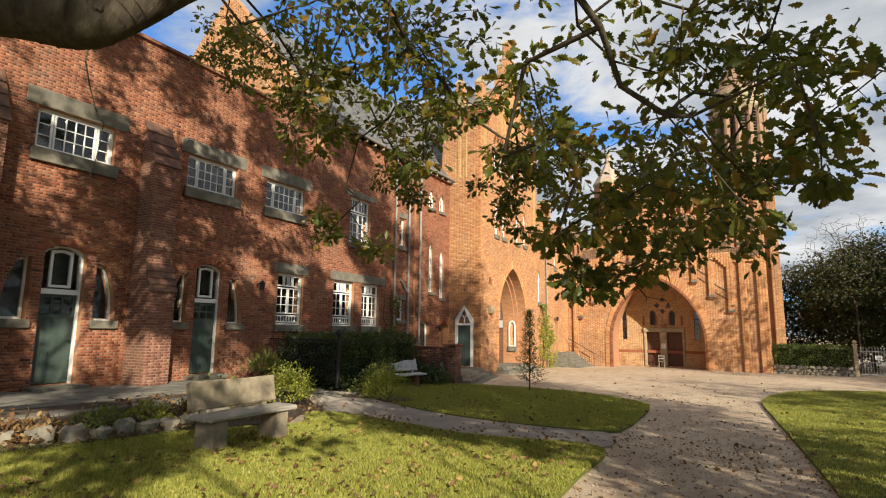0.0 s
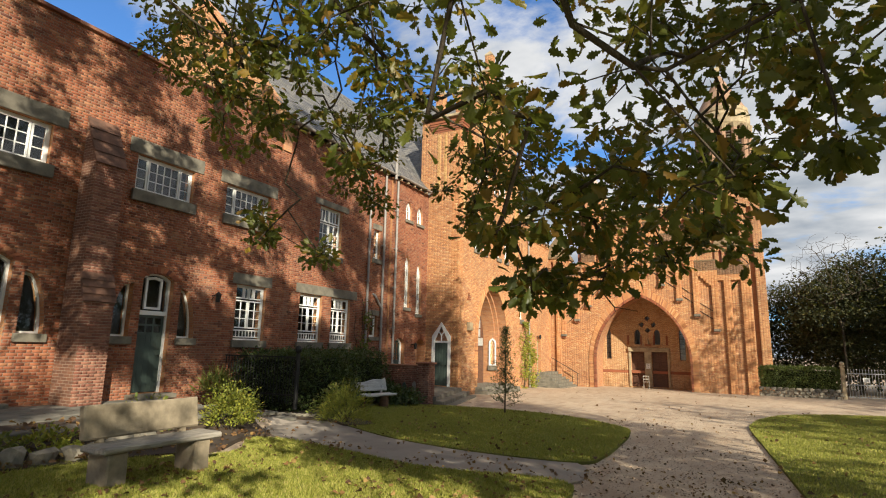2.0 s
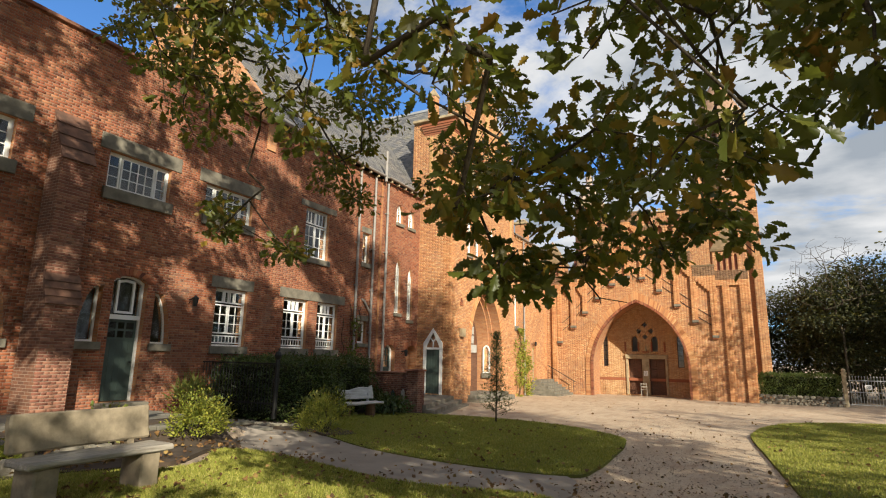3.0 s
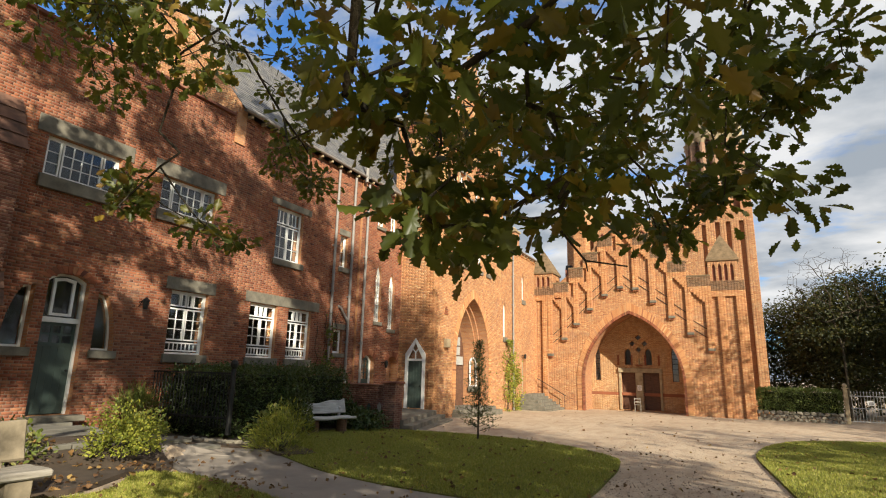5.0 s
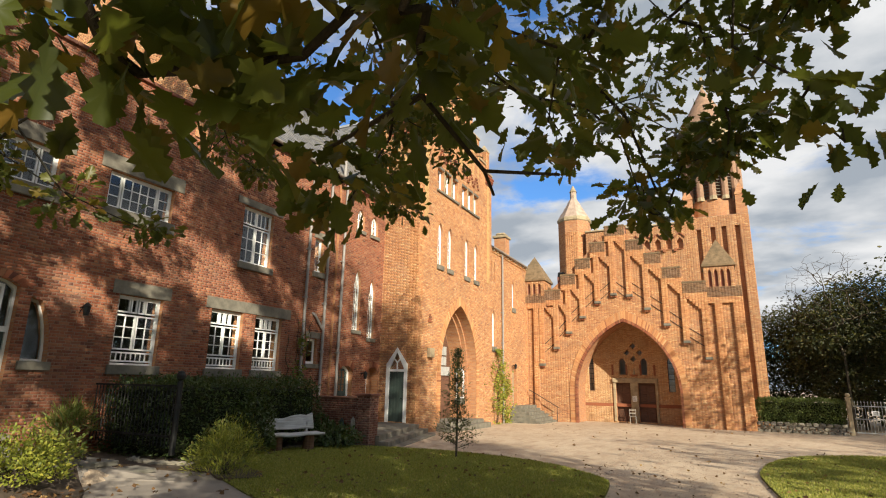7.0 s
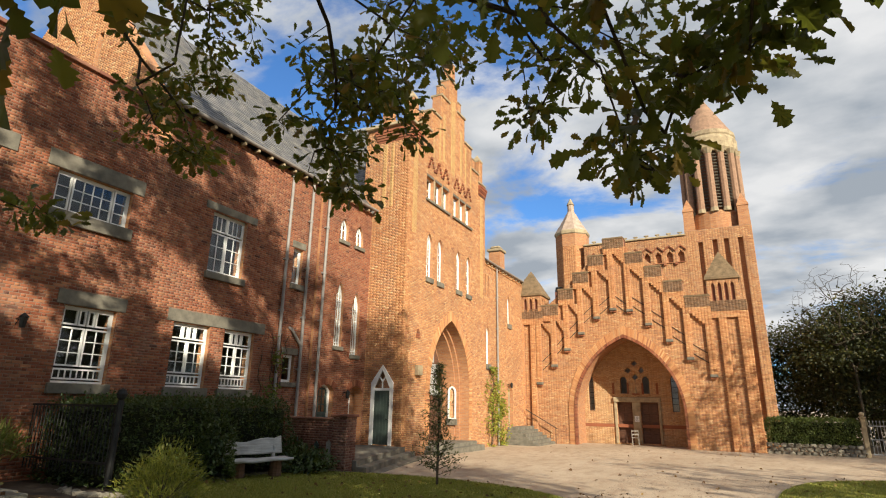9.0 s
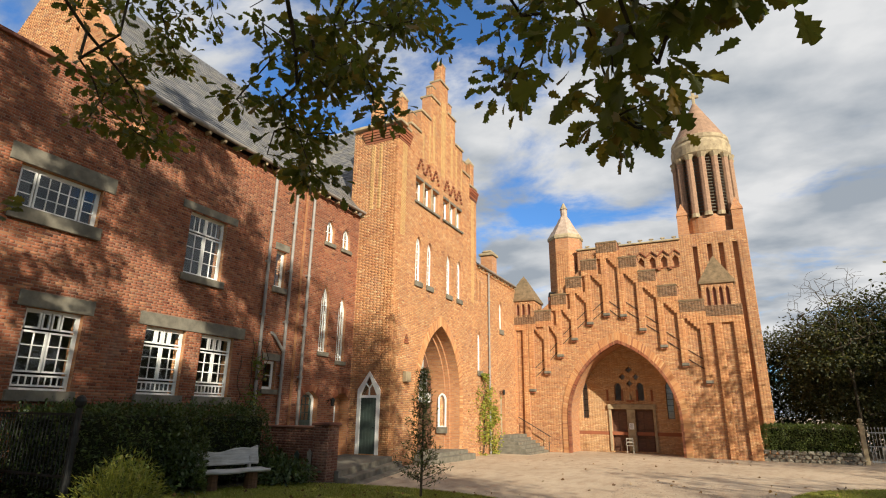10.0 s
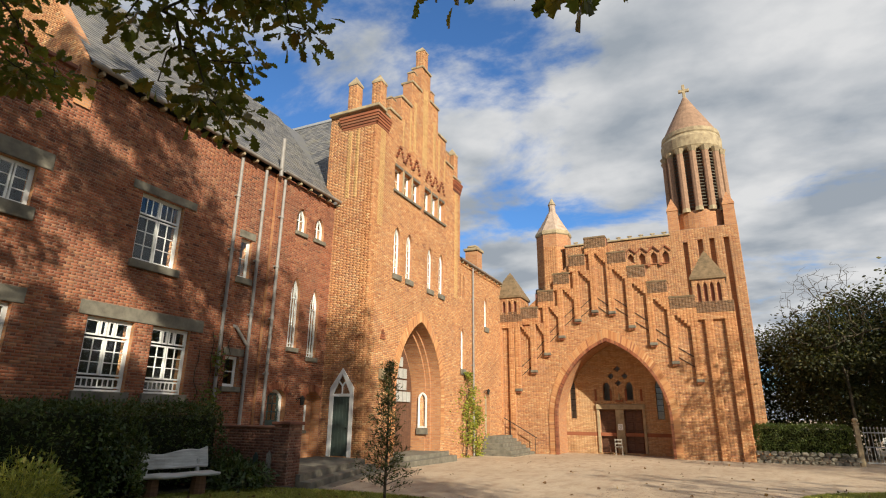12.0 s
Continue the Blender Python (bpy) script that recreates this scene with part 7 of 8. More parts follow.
# trees out of view, added to cut sky light and darken pane reflections
for i, (x, y) in enumerate(((25, -14), (28, -4), (25, 6), (29, 15), (27, 25), (25, 34), (28, 43), (26, 53))):
    simple_tree("wood_tree", x, y, 13.0 + i % 3, 5.4, 130, 170 + i, M_FAR, 0.5, 26, "tall dark tree out of view, added to cut sky light", low=0.12, spread=0.8)
simple_tree("shade_tree", 16.5, 28.5, 15.0, 4.2, 120, 15, M_OAK, 0.24, 26, "open oak on the lawn beside the forecourt", LOBED, low=0.34, spread=0.5)


# ------------------------------------------------------------------ hedges, shrubs, climbers
def hedge(name, x0, x1, y0, y1, z0, z1, n, seed, label, leaf=0.075, mat=None, bulge=0.06):
    h = thing(name, Matrix.Translation(((x0 + x1) / 2, (y0 + y1) / 2, z0)), label, "hedge")
    hx, hy, hz = (x1 - x0) / 2, (y1 - y0) / 2, z1 - z0
    # solid core, near black: its colour carries the shade between the leaves
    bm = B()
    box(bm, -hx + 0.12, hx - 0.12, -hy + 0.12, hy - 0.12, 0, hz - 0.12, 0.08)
    part("inner_core", bm, M_HEDGE_CORE, h, "solid core, near black for the shaded inside")
    r = np.random.default_rng(seed)
    areas = np.array([4 * hx * hy, 2 * hy * hz, 2 * hy * hz, 2 * hx * hz, 2 * hx * hz])
    side = r.choice(5, n, p=areas / areas.sum())
    u, v = r.uniform(-1, 1, n), r.uniform(-1, 1, n)
    pos, nor = np.zeros((n, 3)), np.zeros((n, 3))
    for s in range(5):
        k = side == s
        if s == 0:
            pos[k] = np.stack([u[k] * hx, v[k] * hy, np.full(k.sum(), hz)], 1)
            nor[k] = (0, 0, 1)
        elif s < 3:
            sg = 1 if s == 1 else -1
            pos[k] = np.stack([np.full(k.sum(), sg * hx), u[k] * hy, (v[k] + 1) / 2 * hz], 1)
            nor[k] = (sg, 0, 0)
        else:
            sg = 1 if s == 3 else -1
            pos[k] = np.stack([u[k] * hx, np.full(k.sum(), sg * hy), (v[k] + 1) / 2 * hz], 1)
            nor[k] = (0, sg, 0)
    wob = np.array([noise.noise(Vector(p) * 2.2) for p in pos])[:, None]
    pos = pos + nor * (wob * bulge * 2.5 + r.normal(size=(n, 1)) * bulge)
    leaf_cloud("foliage", pos, nor + r.normal(size=(n, 3)) * 0.9, leaf * r.uniform(0.6, 1.3, n), OVAL, mat or M_HEDGE, h, seed=seed)
    return h


def shrub(name, x, y, z, rx, rz, n, seed, label, mat, leaf, shape=OVAL, category="shrub", stems=14, upright=0.2):
    s = thing(name, Matrix.Translation((x, y, z)), label, category)
    r = np.random.default_rng(seed)
    p = r.normal(size=(n, 3))
    p /= np.linalg.norm(p, axis=1)[:, None]
    p *= r.uniform(0.35, 1.0, (n, 1)) ** 0.5
    lump = np.array([1.0 + 0.55 * noise.noise(Vector(q) * 1.7 + Vector((seed, 0, 0))) for q in p])[:, None]
    p = p * lump
    pos = np.stack([p[:, 0] * rx, p[:, 1] * rx, np.abs(p[:, 2]) * rz + 0.06], 1)
    dirs = p + r.normal(size=(n, 3)) * 0.5 + np.array([0, 0, upright])
    segs = []
    for i in range(stems):
        q = pos[r.integers(n)] * 0.85
        mid = q * 0.5 + np.array([0, 0, 0.05])
        segs += [((0.05 * math.cos(i), 0.05 * math.sin(i), 0), tuple(mid), 0.012, 0.008), (tuple(mid), tuple(q), 0.008, 0.003)]
    tubes("stems", segs, M_BARK, s)
    leaf_cloud("foliage", pos, dirs, leaf * r.uniform(0.6, 1.3, n), shape, mat, s, seed=seed)
    return s


hedge("clipped_hedge", -12.9, -10.45, 12.85, 15.2, -0.4, 1.22, 10000, 31, "dark clipped ivy hedge behind iron railings")
hedge("clipped_hedge", -12.6, -10.85, 15.2, 18.4, -0.45, 1.2, 11000, 32, "glossy clipped hedge under the windows", bulge=0.09)
shrub("round_shrub", -10.75, 15.3, -0.5, 0.85, 1.55, 3200, 33, "rounded dark green shrub beside the rustic bench", M_HEDGE, 0.09)
hedge("church_hedge", 2.3, 6.3, CY + 0.1, CY + 0.9, ground_z(4, CY) + 0.45, 0.74, 11000, 34, "clipped green hedge above a low stone wall", 0.085, M_BOX, 0.05)
shrub("yellow_bush", -8.5, 8.9, -0.2, 0.62, 0.75, 2300, 35, "yellow-green garden bush beside the stone bench", M_LIME, 0.06)
shrub("yellow_bush", -7.95, 12.1, -0.46, 0.62, 0.95, 2600, 36, "bright yellow-green feathery plant beside the footpath", M_LIME, 0.12, NEEDLE, upright=0.9)
shrub("green_plant", -8.9, 12.9, -0.45, 0.6, 0.75, 1300, 37, "loose green border plant beside the footpath", M_CLIMB, 0.09)
shrub("fern_clump", -10.2, 18.4, -0.6, 0.75, 0.6, 1500, 38, "green ferns in front of the garden wall", M_HEDGE, 0.11)
shrub("fern_clump", -11.4, 19.0, -0.6, 0.7, 0.65, 1300, 39, "green ferns in front of the garden wall", M_HEDGE, 0.11)
shrub("spiky_plant", -12.3, 11.7, 0.0, 0.42, 0.65, 420, 40, "spiky green plant against the brick wall", M_CLIMB, 0.32, NEEDLE, upright=0.9, stems=6)
for i, (x, y, rr, hh, mt) in enumerate(((-8.3, 3.4, 0.55, 0.4, M_BROWNLEAF), (-8.2, 4.4, 0.5, 0.45, M_CLIMB), (-8.25, 5.3, 0.55, 0.42, M_LIME), (-8.6, 6.3, 0.5, 0.45, M_BROWNLEAF), (-8.9, 7.3, 0.55, 0.5, M_CLIMB), (-9.1, 2.2, 0.5, 0.4, M_HEDGE), (-9.2, 9.7, 0.5, 0.4, M_CLIMB))):
    shrub("border_plant", x, y, ground_z(x, y), rr, hh, 480, 50 + i, "straggling autumn border plant behind the rockery stones", mt, 0.085, stems=9)


def climber(m, u, v0, v1, w, n, seed, label, mat):
    c = thing("climber", at(m, u, v0), label, "climbing plant", "climbing plants")
    r = np.random.default_rng(seed)
    segs = []
    for i in range(6):
        p = (r.normal() * 0.12, 0, 0.04)
        while p[1] < (v1 - v0) * r.uniform(0.7, 1.0):
            q = (p[0] + r.normal() * 0.10, p[1] + 0.3, 0.05 + abs(r.normal()) * 0.05)
            segs.append((p, q, 0.012, 0.011))
            p = q
    tubes("stems", segs, M_BARK, c)
    h = v1 - v0
    t = r.uniform(0, 1, n) ** 0.9
    pos = np.stack([r.normal(size=n) * w * (0.35 + 0.65 * np.sin(np.pi * np.clip(t * 1.1, 0, 1))), t * h, 0.06 + np.abs(r.normal(size=n)) * 0.16], 1)
    gaps = np.array([noise.noise(Vector((q[0] * 1.5, q[1] * 1.3, seed))) for q in pos]) + r.normal(size=n) * 0.08
    pos = pos[gaps > -0.02]
    n = len(pos)
    dirs = np.stack([r.normal(size=n), -0.4 + r.normal(size=n) * 0.5, 0.5 + np.abs(r.normal(size=n))], 1)
    leaf_cloud("foliage", pos, dirs, 0.13 * r.uniform(0.6, 1.3, n), OVAL, mat, c, seed=seed)


climber(AF, 35.0, -0.95, 3.3, 0.85, 2200, 61, "straggling yellow-green climber on the low range wall", M_LIME)
climber(AF, 36.3, -0.95, 1.6, 0.5, 800, 62, "straggling yellow-green climber on the low range wall", M_LIME)
climber(F, 19.75, -0.4, 3.4, 0.28, 700, 63, "sparse climber round a downpipe", M_CLIMB)

# sapling on the lawn
sx, sy = -6.0, 18.2
sz = ground_z(sx, sy) + 0.03
r = np.random.default_rng(70)
sap = thing("sapling", Matrix.Translation((sx, sy, sz)), "slender dark evergreen sapling on the lawn island", "sapling")
segs, pos, dirs = [((0, 0, -0.1), (0.03, 0, 1.4), 0.035, 0.022), ((0.03, 0, 1.4), (0, 0.02, 2.9), 0.022, 0.006)], [], []
for i in range(64):
    z = 0.25 + 2.6 * (i / 64)
    a = i * 2.4
    ln = max(0.10, 0.80 - 0.40 * z + 0.055 * z * z) * r.uniform(0.55, 1.2)
    q = np.array([math.cos(a) * ln, math.sin(a) * ln, z + ln * 0.35])
    segs.append(((0.02, 0, z), tuple(q), 0.010, 0.004))
    for k in range(46):
        f = r.uniform(0.2, 1.05)
        p = np.array([0.02, 0, z]) * (1 - f) + q * f + r.normal(size=3) * 0.045
        pos.append(p)
        dirs.append(q - np.array([0, 0, z]) + r.normal(size=3) * 0.5 + np.array([0, 0, 0.3]))
tubes("stem", segs, M_BARK, sap)
leaf_cloud("foliage", np.array(pos), np.array(dirs), 0.105 * r.uniform(0.6, 1.2, len(pos)), [(0, 0), (0.11, 0.45), (0, 1)], M_PINE, sap, seed=71)

# ------------------------------------------------------------------ benches, stones
M_BENCH = plain("lichened_bench_stone", (0.38, 0.31, 0.21), 0.92, 0.5, 4.0, bump=0.6, dark=(0.13, 0.105, 0.07), fine=35.0)
bz = ground_z(-6.3, 5.6) + 0.04
bench = thing("stone_bench", pose(-5.92, 5.32, bz, 0, 0, 2), "weathered slab bench with a thick leaning backrest", "bench")


def slab(x0, x1, y0, y1, z0, z1, seed, rough=0.012, cuts=5):
    bm = B()
    box(bm, x0, x1, y0, y1, z0, z1, 0.02)
    bmesh.ops.subdivide_edges(bm, edges=[e for e in bm.edges if e.calc_length() > 0.2], cuts=cuts, use_grid_fill=True)
    for v in bm.verts:
        v.co += Vector((noise.noise(v.co * 5 + Vector((seed, 0, 0))), noise.noise(v.co * 5 + Vector((0, seed, 0))), noise.noise(v.co * 5 + Vector((0, 0, seed))))) * rough
    return bm


for y in (-0.62, 0.62):
    part("leg", slab(-0.18, 0.22, y - 0.13, y + 0.13, -0.06, 0.42, y * 3), M_BENCH, bench)
part("seat", slab(-0.2, 0.27, -0.86, 0.9, 0.42, 0.50, 3, 0.016), M_GREYWOOD, bench, "grey split timber seat")
bm = slab(-0.06, 0.06, -0.84, 0.84, 0.0, 0.42, 5, 0.012)
bmesh.ops.rotate(bm, verts=bm.verts[:], cent=(0, 0, 0), matrix=Matrix.Rotation(-0.16, 3, 'Y'))
bmesh.ops.translate(bm, verts=bm.verts[:], vec=(-0.2, 0, 0.54))
part("backrest", bm, M_BENCH, bench)
for y in (-0.6, 0.6):
    part("back_post", slab(-0.26, -0.17, y - 0.05, y + 0.05, 0.38, 0.62, y), M_BENCH, bench)
part("plinth", slab(-0.35, 0.42, -0.85, 0.95, -0.10, -0.015, 8), M_STONE, bench, "sunken stone plinth")

b2 = thing("rustic_bench", pose(-10.25, 16.6, ground_z(-10.2, 16.6) + 0.08, 0, 0, -18), "rustic bench with a wavy silver plank back", "bench")
M_SILVER = wood("silver_plank", (0.55, 0.53, 0.50), (0.32, 0.30, 0.27), 0.8, (2.5, 2.5, 25), 0.5)
M_STUMP = wood("brown_log", (0.22, 0.11, 0.055), (0.09, 0.045, 0.025), 0.85)
for x in (-0.5, 0.5):
    bm = B()
    rod(bm, (0.0, x, -0.05), (0.02, x, 0.36), 0.17, 0.15, 12)
    part("log_leg", bm, M_STUMP, b2)
part("seat", slab(-0.2, 0.3, -0.85, 0.85, 0.36, 0.42, 4, 0.03), M_SILVER, b2)
bm = slab(-0.035, 0.035, -0.78, 0.78, 0, 0.36, 6, 0.03, 7)
for v in bm.verts:
    if v.co.z > 0.2:
        v.co.z += 0.05 * math.sin(v.co.y * 5) + (0.12 if v.co.y > 0.6 else 0)
bmesh.ops.rotate(bm, verts=bm.verts[:], cent=(0, 0, 0), matrix=Matrix.Rotation(-0.25, 3, 'Y'))
bmesh.ops.translate(bm, verts=bm.verts[:], vec=(-0.22, 0, 0.5))
part("plank_back", bm, M_SILVER, b2, "wavy-edged silver plank")
for y in (-0.55, 0.55):
    part("back_post", slab(-0.27, -0.2, y - 0.04, y + 0.04, 0.35, 0.7, y), M_SILVER, b2)


def stone_mesh(seed, sx, sy, sz):
    bm = B()
    bmesh.ops.create_icosphere(bm, subdivisions=2, radius=1.0)
    for v in bm.verts:
        d = v.co.normalized()
        f = 1 + 0.55 * noise.noise(d * 1.9 + Vector((seed * 7.1, 0, 0)))
        q = Vector((max(-0.72, min(0.72, d.x)), max(-0.72, min(0.72, d.y)), max(-0.7, min(0.7, d.z)))) * f
        v.co = Vector((q.x * sx, q.y * sy, q.z * sz))
    return bm


M_ROCK = plain("pale_rockery_stone", (0.33, 0.29, 0.225), 0.95, 0.5, 5.0, bump=0.8, dark=(0.10, 0.09, 0.06))
line = [(-8.4, 1.6), (-8.15, 3.1), (-7.75, 3.8), (-7.62, 4.9), (-7.75, 5.7), (-8.2, 6.6), (-8.7, 7.4)]
rw = thing("rockery_edge", Matrix.Translation((-7.8, 4.4, -0.25)), "row of rough pale stones edging the terrace bed", "stone edging")
k = 0
for a, b in zip(line[:-1], line[1:]):
    n = max(2, int(math.dist(a, b) / 0.33))
    for i in range(n):
        f = i / n
        x, y = a[0] + (b[0] - a[0]) * f, a[1] + (b[1] - a[1]) * f
        rr = random.Random(k)
        ob = part("stone", stone_mesh(k, 0.19, rr.uniform(0.15, 0.25), rr.uniform(0.15, 0.27)), M_ROCK, rw)
        ob.location = (x + 7.8 + rr.uniform(-0.05, 0.05), y - 4.4, ground_z(-7.0, y) + 0.25 + 0.12)
        ob.rotation_euler = (0, 0, rr.uniform(0, 6))
        k += 1
ke = thing("path_edging", Matrix.Translation((-10.0, 12.4, -0.3)), "low pale stones edging the garden bed", "stone edging")
for i in range(14):
    rr = random.Random(200 + i)
    x, y = -10.9 + 0.12 * i + rr.uniform(-0.04, 0.04), 12.35 - 0.02 * i + (0.28 * (i - 7) if i > 7 else 0) * 0.3
    ob = part("stone", stone_mesh(80 + i, 0.17, 0.13, 0.13), M_ROCK, ke)
    ob.location = (x + 10.0, y - 12.4, ground_z(x, y) + 0.34)
    ob.rotation_euler = (0, 0, rr.uniform(0, 6))
cw = thing("low_stone_wall", Matrix.Translation((4.3, CY + 0.05, ground_z(4, CY))), "low rubble stone wall under the church hedge", "wall")
for r_ in range(3):
    for i in range(13):
        rr = random.Random(300 + i + 20 * r_)
        ob = part("stone", stone_mesh(120 + i + 20 * r_, 0.19, 0.2, 0.13), M_ROCK, cw)
        ob.location = (-2.05 + i * 0.33 + (0.16 if r_ % 2 else 0), rr.uniform(-0.03, 0.03), 0.06 + r_ * 0.2)

# flagstones along the wing
fs = thing("terrace_paving", Matrix.Translation((-11, 4, 0)), "uneven mossy flagstones along the brick wing", "paving", kind="structure")
for i in range(7):
    y = -1.0
    rr = random.Random(400 + i)
    while y < 10.8:
        ln = rr.uniform(0.45, 0.95)
        bm = B()
        x0 = -13.1 + i * 0.6
        zz = ground_z(x0 + 0.3, y + ln / 2)
        box(bm, x0 + 0.015 + 11, x0 + 0.585 + 11, y - 4 + 0.012, y + ln - 4 - 0.012, zz - 0.05, zz + 0.025 + rr.uniform(0, 0.018), 0.012)
        part("flagstone", bm, M_FLAG, fs)
        y += ln

# ------------------------------------------------------------------ grass, fallen leaves, stones of the drive
def inside(poly, x, y):
    p = np.array(poly)
    q = np.roll(p, -1, 0)
    hit = np.zeros(len(x), bool)
    for (a, b), (c, d) in zip(p, q):
        k = ((b > y) != (d > y))
        with np.errstate(divide='ignore', invalid='ignore'):
            hit ^= k & (x < (c - a) * (y - b) / (d - b + 1e-12) + a)
    return hit


def ground_zs(x, y):
    z = -0.15 - 0.028 * np.clip(y, -12, 20) - 0.0138 * np.maximum(0, np.minimum(y, 60) - 20)
    t = np.clip((-8.6 - x) / 0.5, 0, 1) * np.clip((11.5 - y) / 1.5, 0, 1)
    return z + (0.08 - 0.012 * y - z) * t


def grass(name, poly, box_, n, parent, seed, hgt=0.055):
    r = np.random.default_rng(seed)
    x, y = r.uniform(box_[0], box_[1], n), r.uniform(box_[2], box_[3], n)
    ok = inside(smooth_poly(poly), x, y)
    x, y = x[ok], y[ok]
    n = len(x)
    z = ground_zs(x, y) + 0.045
    a = r.uniform(0, 2 * np.pi, n)
    h = hgt * r.uniform(0.5, 1.3, n)
    w = 0.006 + 0.004 * r.random(n)
    lean = r.normal(size=(n, 2)) * 0.02
    p0 = np.stack([x - np.cos(a) * w, y - np.sin(a) * w, z], 1)
    p1 = np.stack([x + np.cos(a) * w, y + np.sin(a) * w, z], 1)
    p2 = np.stack([x + lean[:, 0], y + lean[:, 1], z + h], 1)
    v = np.stack([p0, p1, p2], 1).reshape(-1, 3)
    me = bpy.data.meshes.new(name)
    me.vertices.add(len(v))
    me.vertices.foreach_set("co", v.astype(np.float32).ravel())
    me.loops.add(3 * n)
    me.loops.foreach_set("vertex_index", np.arange(3 * n, dtype=np.int32))
    me.polygons.add(n)
    me.polygons.foreach_set("loop_start", (np.arange(n) * 3).astype(np.int32))
    me.update(calc_edges=True)
    me.materials.append(M_GRASS)
    ob = new(name, me)
    return tagged(ob, "short mown grass blades", "grass", kind="stuff")


M_GRASS = leaf_material("grass_blade", [(0, (0.19, 0.215, 0.03)), (0.5, (0.34, 0.35, 0.06)), (0.85, (0.46, 0.43, 0.10)), (1, (0.52, 0.42, 0.16))], 0.6, 0.35)
grass("grass", LAWN_NEAR, (-9, -0.7, 1.0, 9.0), 260000, None, 81, 0.042)
grass("grass", LAWN_MID, (-11, -1.2, 9.8, 19.9), 200000, None, 82, 0.042)
grass("grass", LAWN_RIGHT, (1.0, 12, 6.0, 28), 260000, None, 83, 0.042)


def litter(n, x0, x1, y0, y1, seed, size, lift):
    r = np.random.default_rng(seed)
    x, y = r.uniform(x0, x1, n), r.uniform(y0, y1, n)
    clump = np.array([noise.noise(Vector((a * 0.8, b * 0.8, 3.0))) for a, b in zip(x, y)])
    ok = clump + r.normal(size=n) * 0.25 > 0.05
    x, y = x[ok], y[ok]
    n = len(x)
    pos = np.stack([x, y, ground_zs(x, y) + lift + r.uniform(0, 0.02, n)], 1)
    dirs = np.stack([r.normal(size=n), r.normal(size=n), r.normal(size=n) * 0.25], 1)
    ob = leaf_cloud("fallen_leaves", pos, dirs, size * r.uniform(0.6, 1.2, n), LOBED, M_BROWNLEAF, None, seed=seed, curl=0.4)
    return tagged(ob, "scattered brown fallen oak leaves", "fallen leaves", kind="stuff")


litter(1900, -8.5, -0.9, 0.5, 9.5, 91, 0.085, 0.075)
litter(800, -10.5, -1.2, 9.5, 19.5, 92, 0.085, 0.08)
litter(380, -1.2, 2.0, 2.0, 20.0, 93, 0.08, 0.012)
litter(800, 1.3, 9.0, 6.0, 27.0, 94, 0.085, 0.08)
litter(150, -9.0, 3.0, 20.0, 40.0, 95, 0.11, 0.015)
litter(2200, -1.3, 2.3, 0.3, 10.5, 97, 0.05, 0.012)
litter(1800, -8.5, -0.9, 1.5, 9.5, 98, 0.06, 0.06)
litter(1500, -9.3, -7.3, 2.0, 9.0, 96, 0.11, 0.12)


def pebbles(n, x0, x1, y0, y1, seed):
    r = np.random.default_rng(seed)
    x, y = r.uniform(x0, x1, n), r.uniform(y0, y1, n)
    ok = ~(inside(smooth_poly(LAWN_MID), x, y) | inside(smooth_poly(LAWN_NEAR), x, y) | inside(smooth_poly(LAWN_RIGHT), x, y))
    x, y = x[ok], y[ok]
    n = len(x)
    s = 0.006 + 0.014 * r.random(n) ** 3
    base = np.array([(1, 0, 0), (0, 1, 0), (-1, 0, 0), (0, -1, 0), (0, 0, 0.8), (0, 0, -0.8)], float)
    c = np.stack([x, y, ground_zs(x, y) + s * 0.3], 1)
    v = (base[None] * (s[:, None, None] * r.uniform(0.7, 1.3, (n, 6, 1))) + c[:, None]).reshape(-1, 3)
    f = np.array([(0, 1, 4), (1, 2, 4), (2, 3, 4), (3, 0, 4)])
    f = (f[None] + (np.arange(n) * 6)[:, None, None]).reshape(-1, 3)
    me = bpy.data.meshes.new("drive_stones")
    me.from_pydata(v.tolist(), [], f.tolist())
    me.materials.append(M_PEBBLE)
    ob = new("drive_stones", me)
    return tagged(ob, "loose small stones on the gravel drive", "gravel", kind="stuff")


def pebble_material():
    k = Mat("pebble", 0.9, spec=0.2)
    k.color(k.ramp(k.geo.outputs["Random Per Island"], [(0, (0.14, 0.10, 0.075)), (0.5, (0.30, 0.225, 0.16)), (1, (0.45, 0.38, 0.30))]))
    return k.m


M_PEBBLE = pebble_material()
pebbles(9000, -1.5, 2.2, 2.5, 14.0, 101)
pebbles(7000, -2.5, 3.0, 14.0, 26.0, 102)

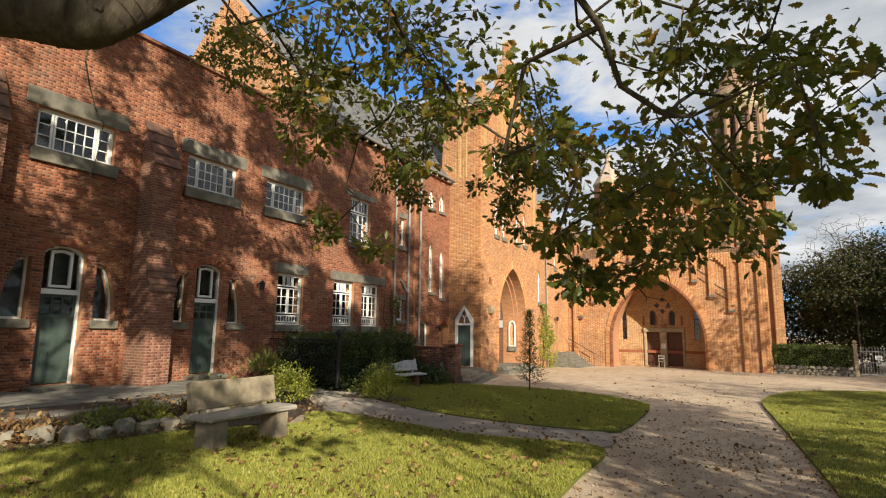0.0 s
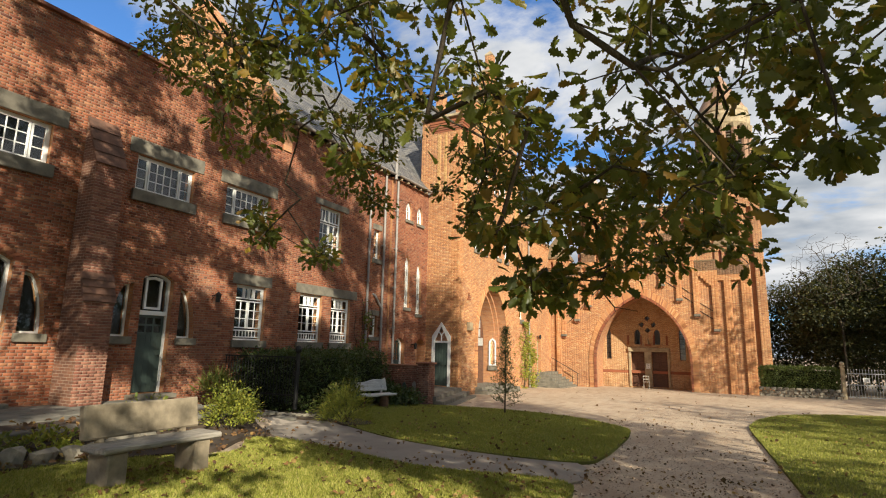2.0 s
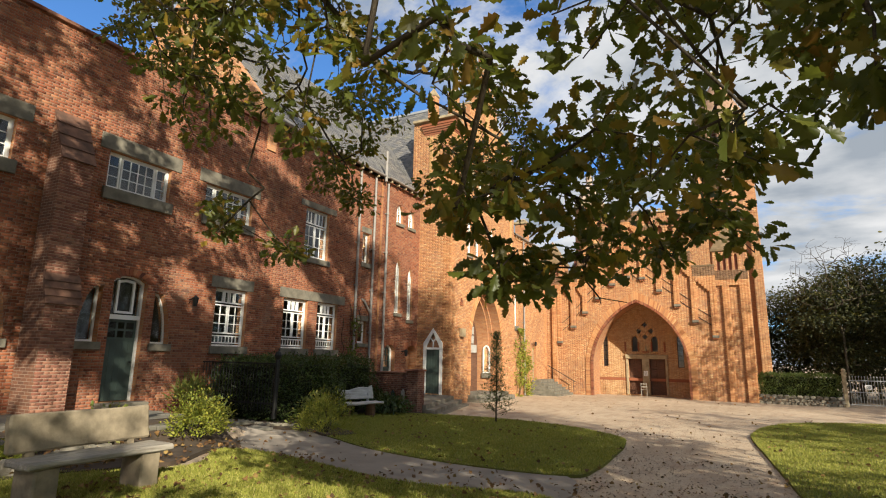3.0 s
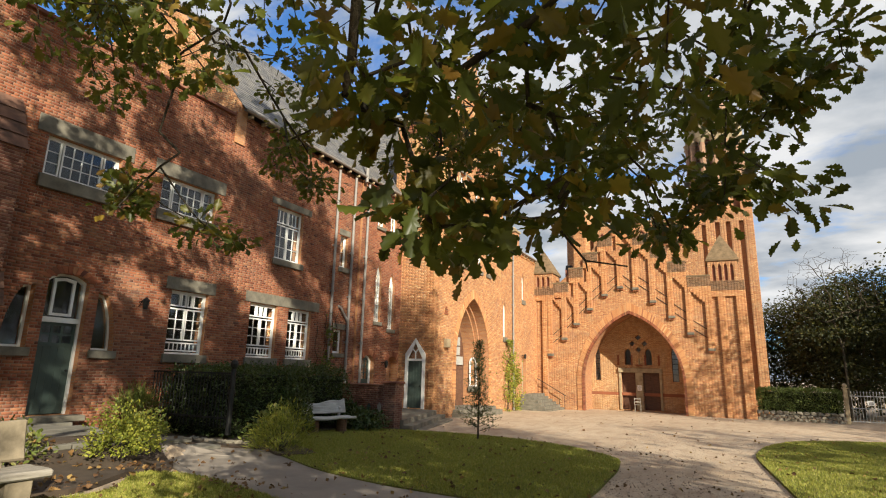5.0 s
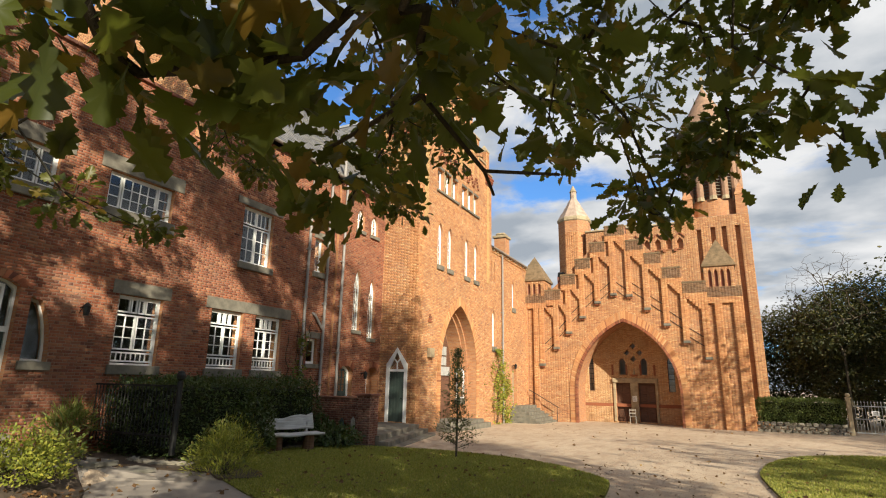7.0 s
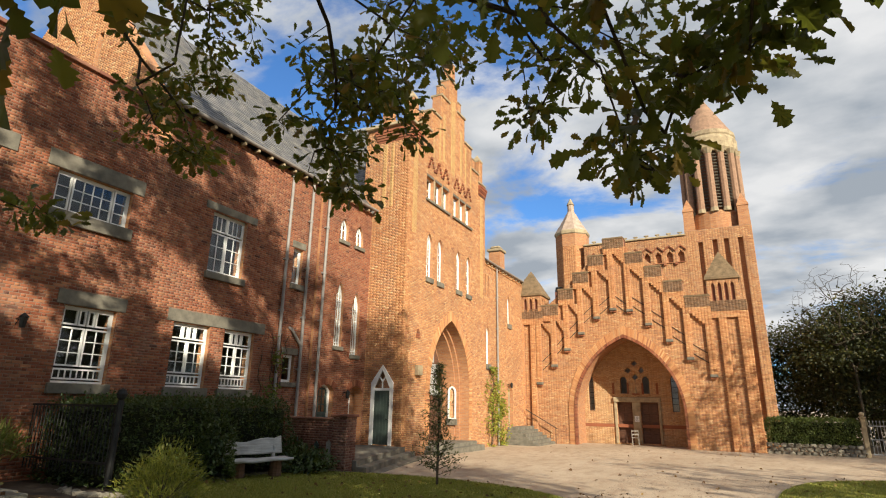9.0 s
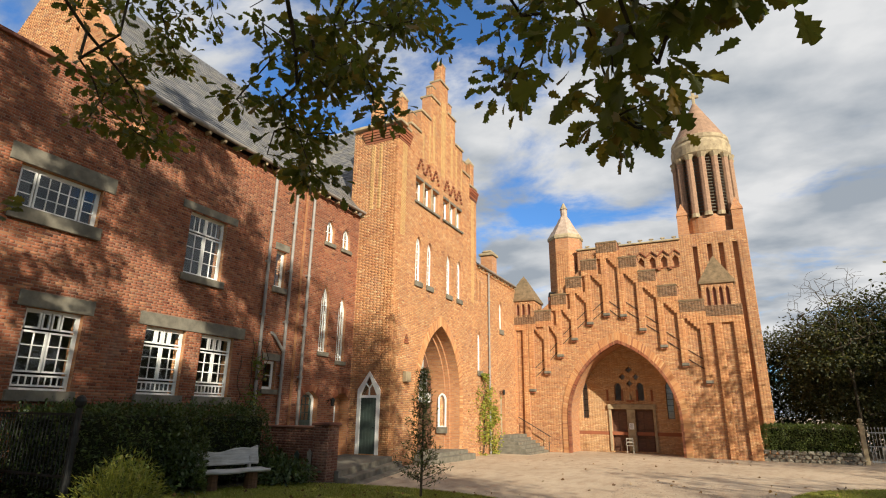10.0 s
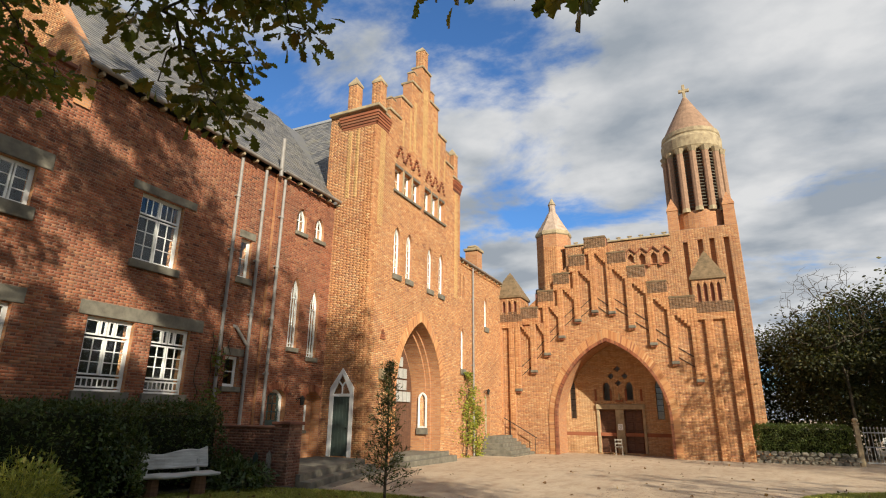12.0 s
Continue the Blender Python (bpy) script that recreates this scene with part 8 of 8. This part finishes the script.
# ------------------------------------------------------------------ bricks of the walls, course by course
single_bricks, joined = [], []
for cell in brick_cells(facade_outline, facade_holes):
    full = abs(cell[1] - cell[0] - (LONG - JOINT)) < 1e-4 and 11.4 < cell[0] < 12.75 and 0.2 < cell[2] < 8.0
    if full and len(single_bricks) < 300:
        single_bricks.append((cell[0], cell[2]))
    else:
        joined.append(cell)
brick_mesh("bricks", joined, M_BRICK, wall_facade, Matrix())
clad(wall_bay, None, bay_outline, bay_holes, M_BRICK)
clad(wall_tower_side, None, side_outline, [goth], M_WARM)
clad(wall_tower, None, tower_outline, tower_holes, M_WARM)
clad(wall_annex, None, annex_outline, annex_holes, M_WARM)
clad(wall_church, None, church_outline, [arch_in], M_WARM)
clad(wall_porch, None, rect(CC - 3.3, CC + 3.45, -1.3, 6.0), porch_holes, M_BUFF)
clad(gable, None, [(FX - 12, 8.5), (FX - 12, 9.6), (FX - 5.9, 16.2), (FX - 5.2, 16.2), (FX + 0.05, 9.9), (FX + 0.05, 8.5)], [rect(FX - 4.0, FX - 3.75, 11.6, 13.2)], M_WARM)
cells = []
for a, b, v0, v1 in proud_layer():
    if b - a > 0.05 and v1 - v0 > 0.05:
        cells += brick_cells(rect(a, b, v0, v1), [])
brick_mesh("relief_bricks", cells, M_WARM, proud, wall_y(CY - 0.16))

# the bricks of a stretch of the wing wall beside the path, one by one
bm = B()
e = 0.004
w, h = LONG - JOINT, COURSE - JOINT
vs = [bm.verts.new(p) for p in ((0, 0, -0.002), (w, 0, -0.002), (w, h, -0.002), (0, h, -0.002), (e, e, PROUD), (w - e, e, PROUD), (w - e, h - e, PROUD), (e, h - e, PROUD))]
for q in ((4, 5, 6, 7), (0, 1, 5, 4), (1, 2, 6, 5), (2, 3, 7, 6), (3, 0, 4, 7)):
    bm.faces.new([vs[i] for i in q])
single = bpy.data.meshes.new("brick")
bm.to_mesh(single)
bm.free()
single.materials.append(M_BRICK)
for u, v in single_bricks:
    ob = new("brick", single)
    ob.parent = wall_facade
    ob.location = (u, v, 0)
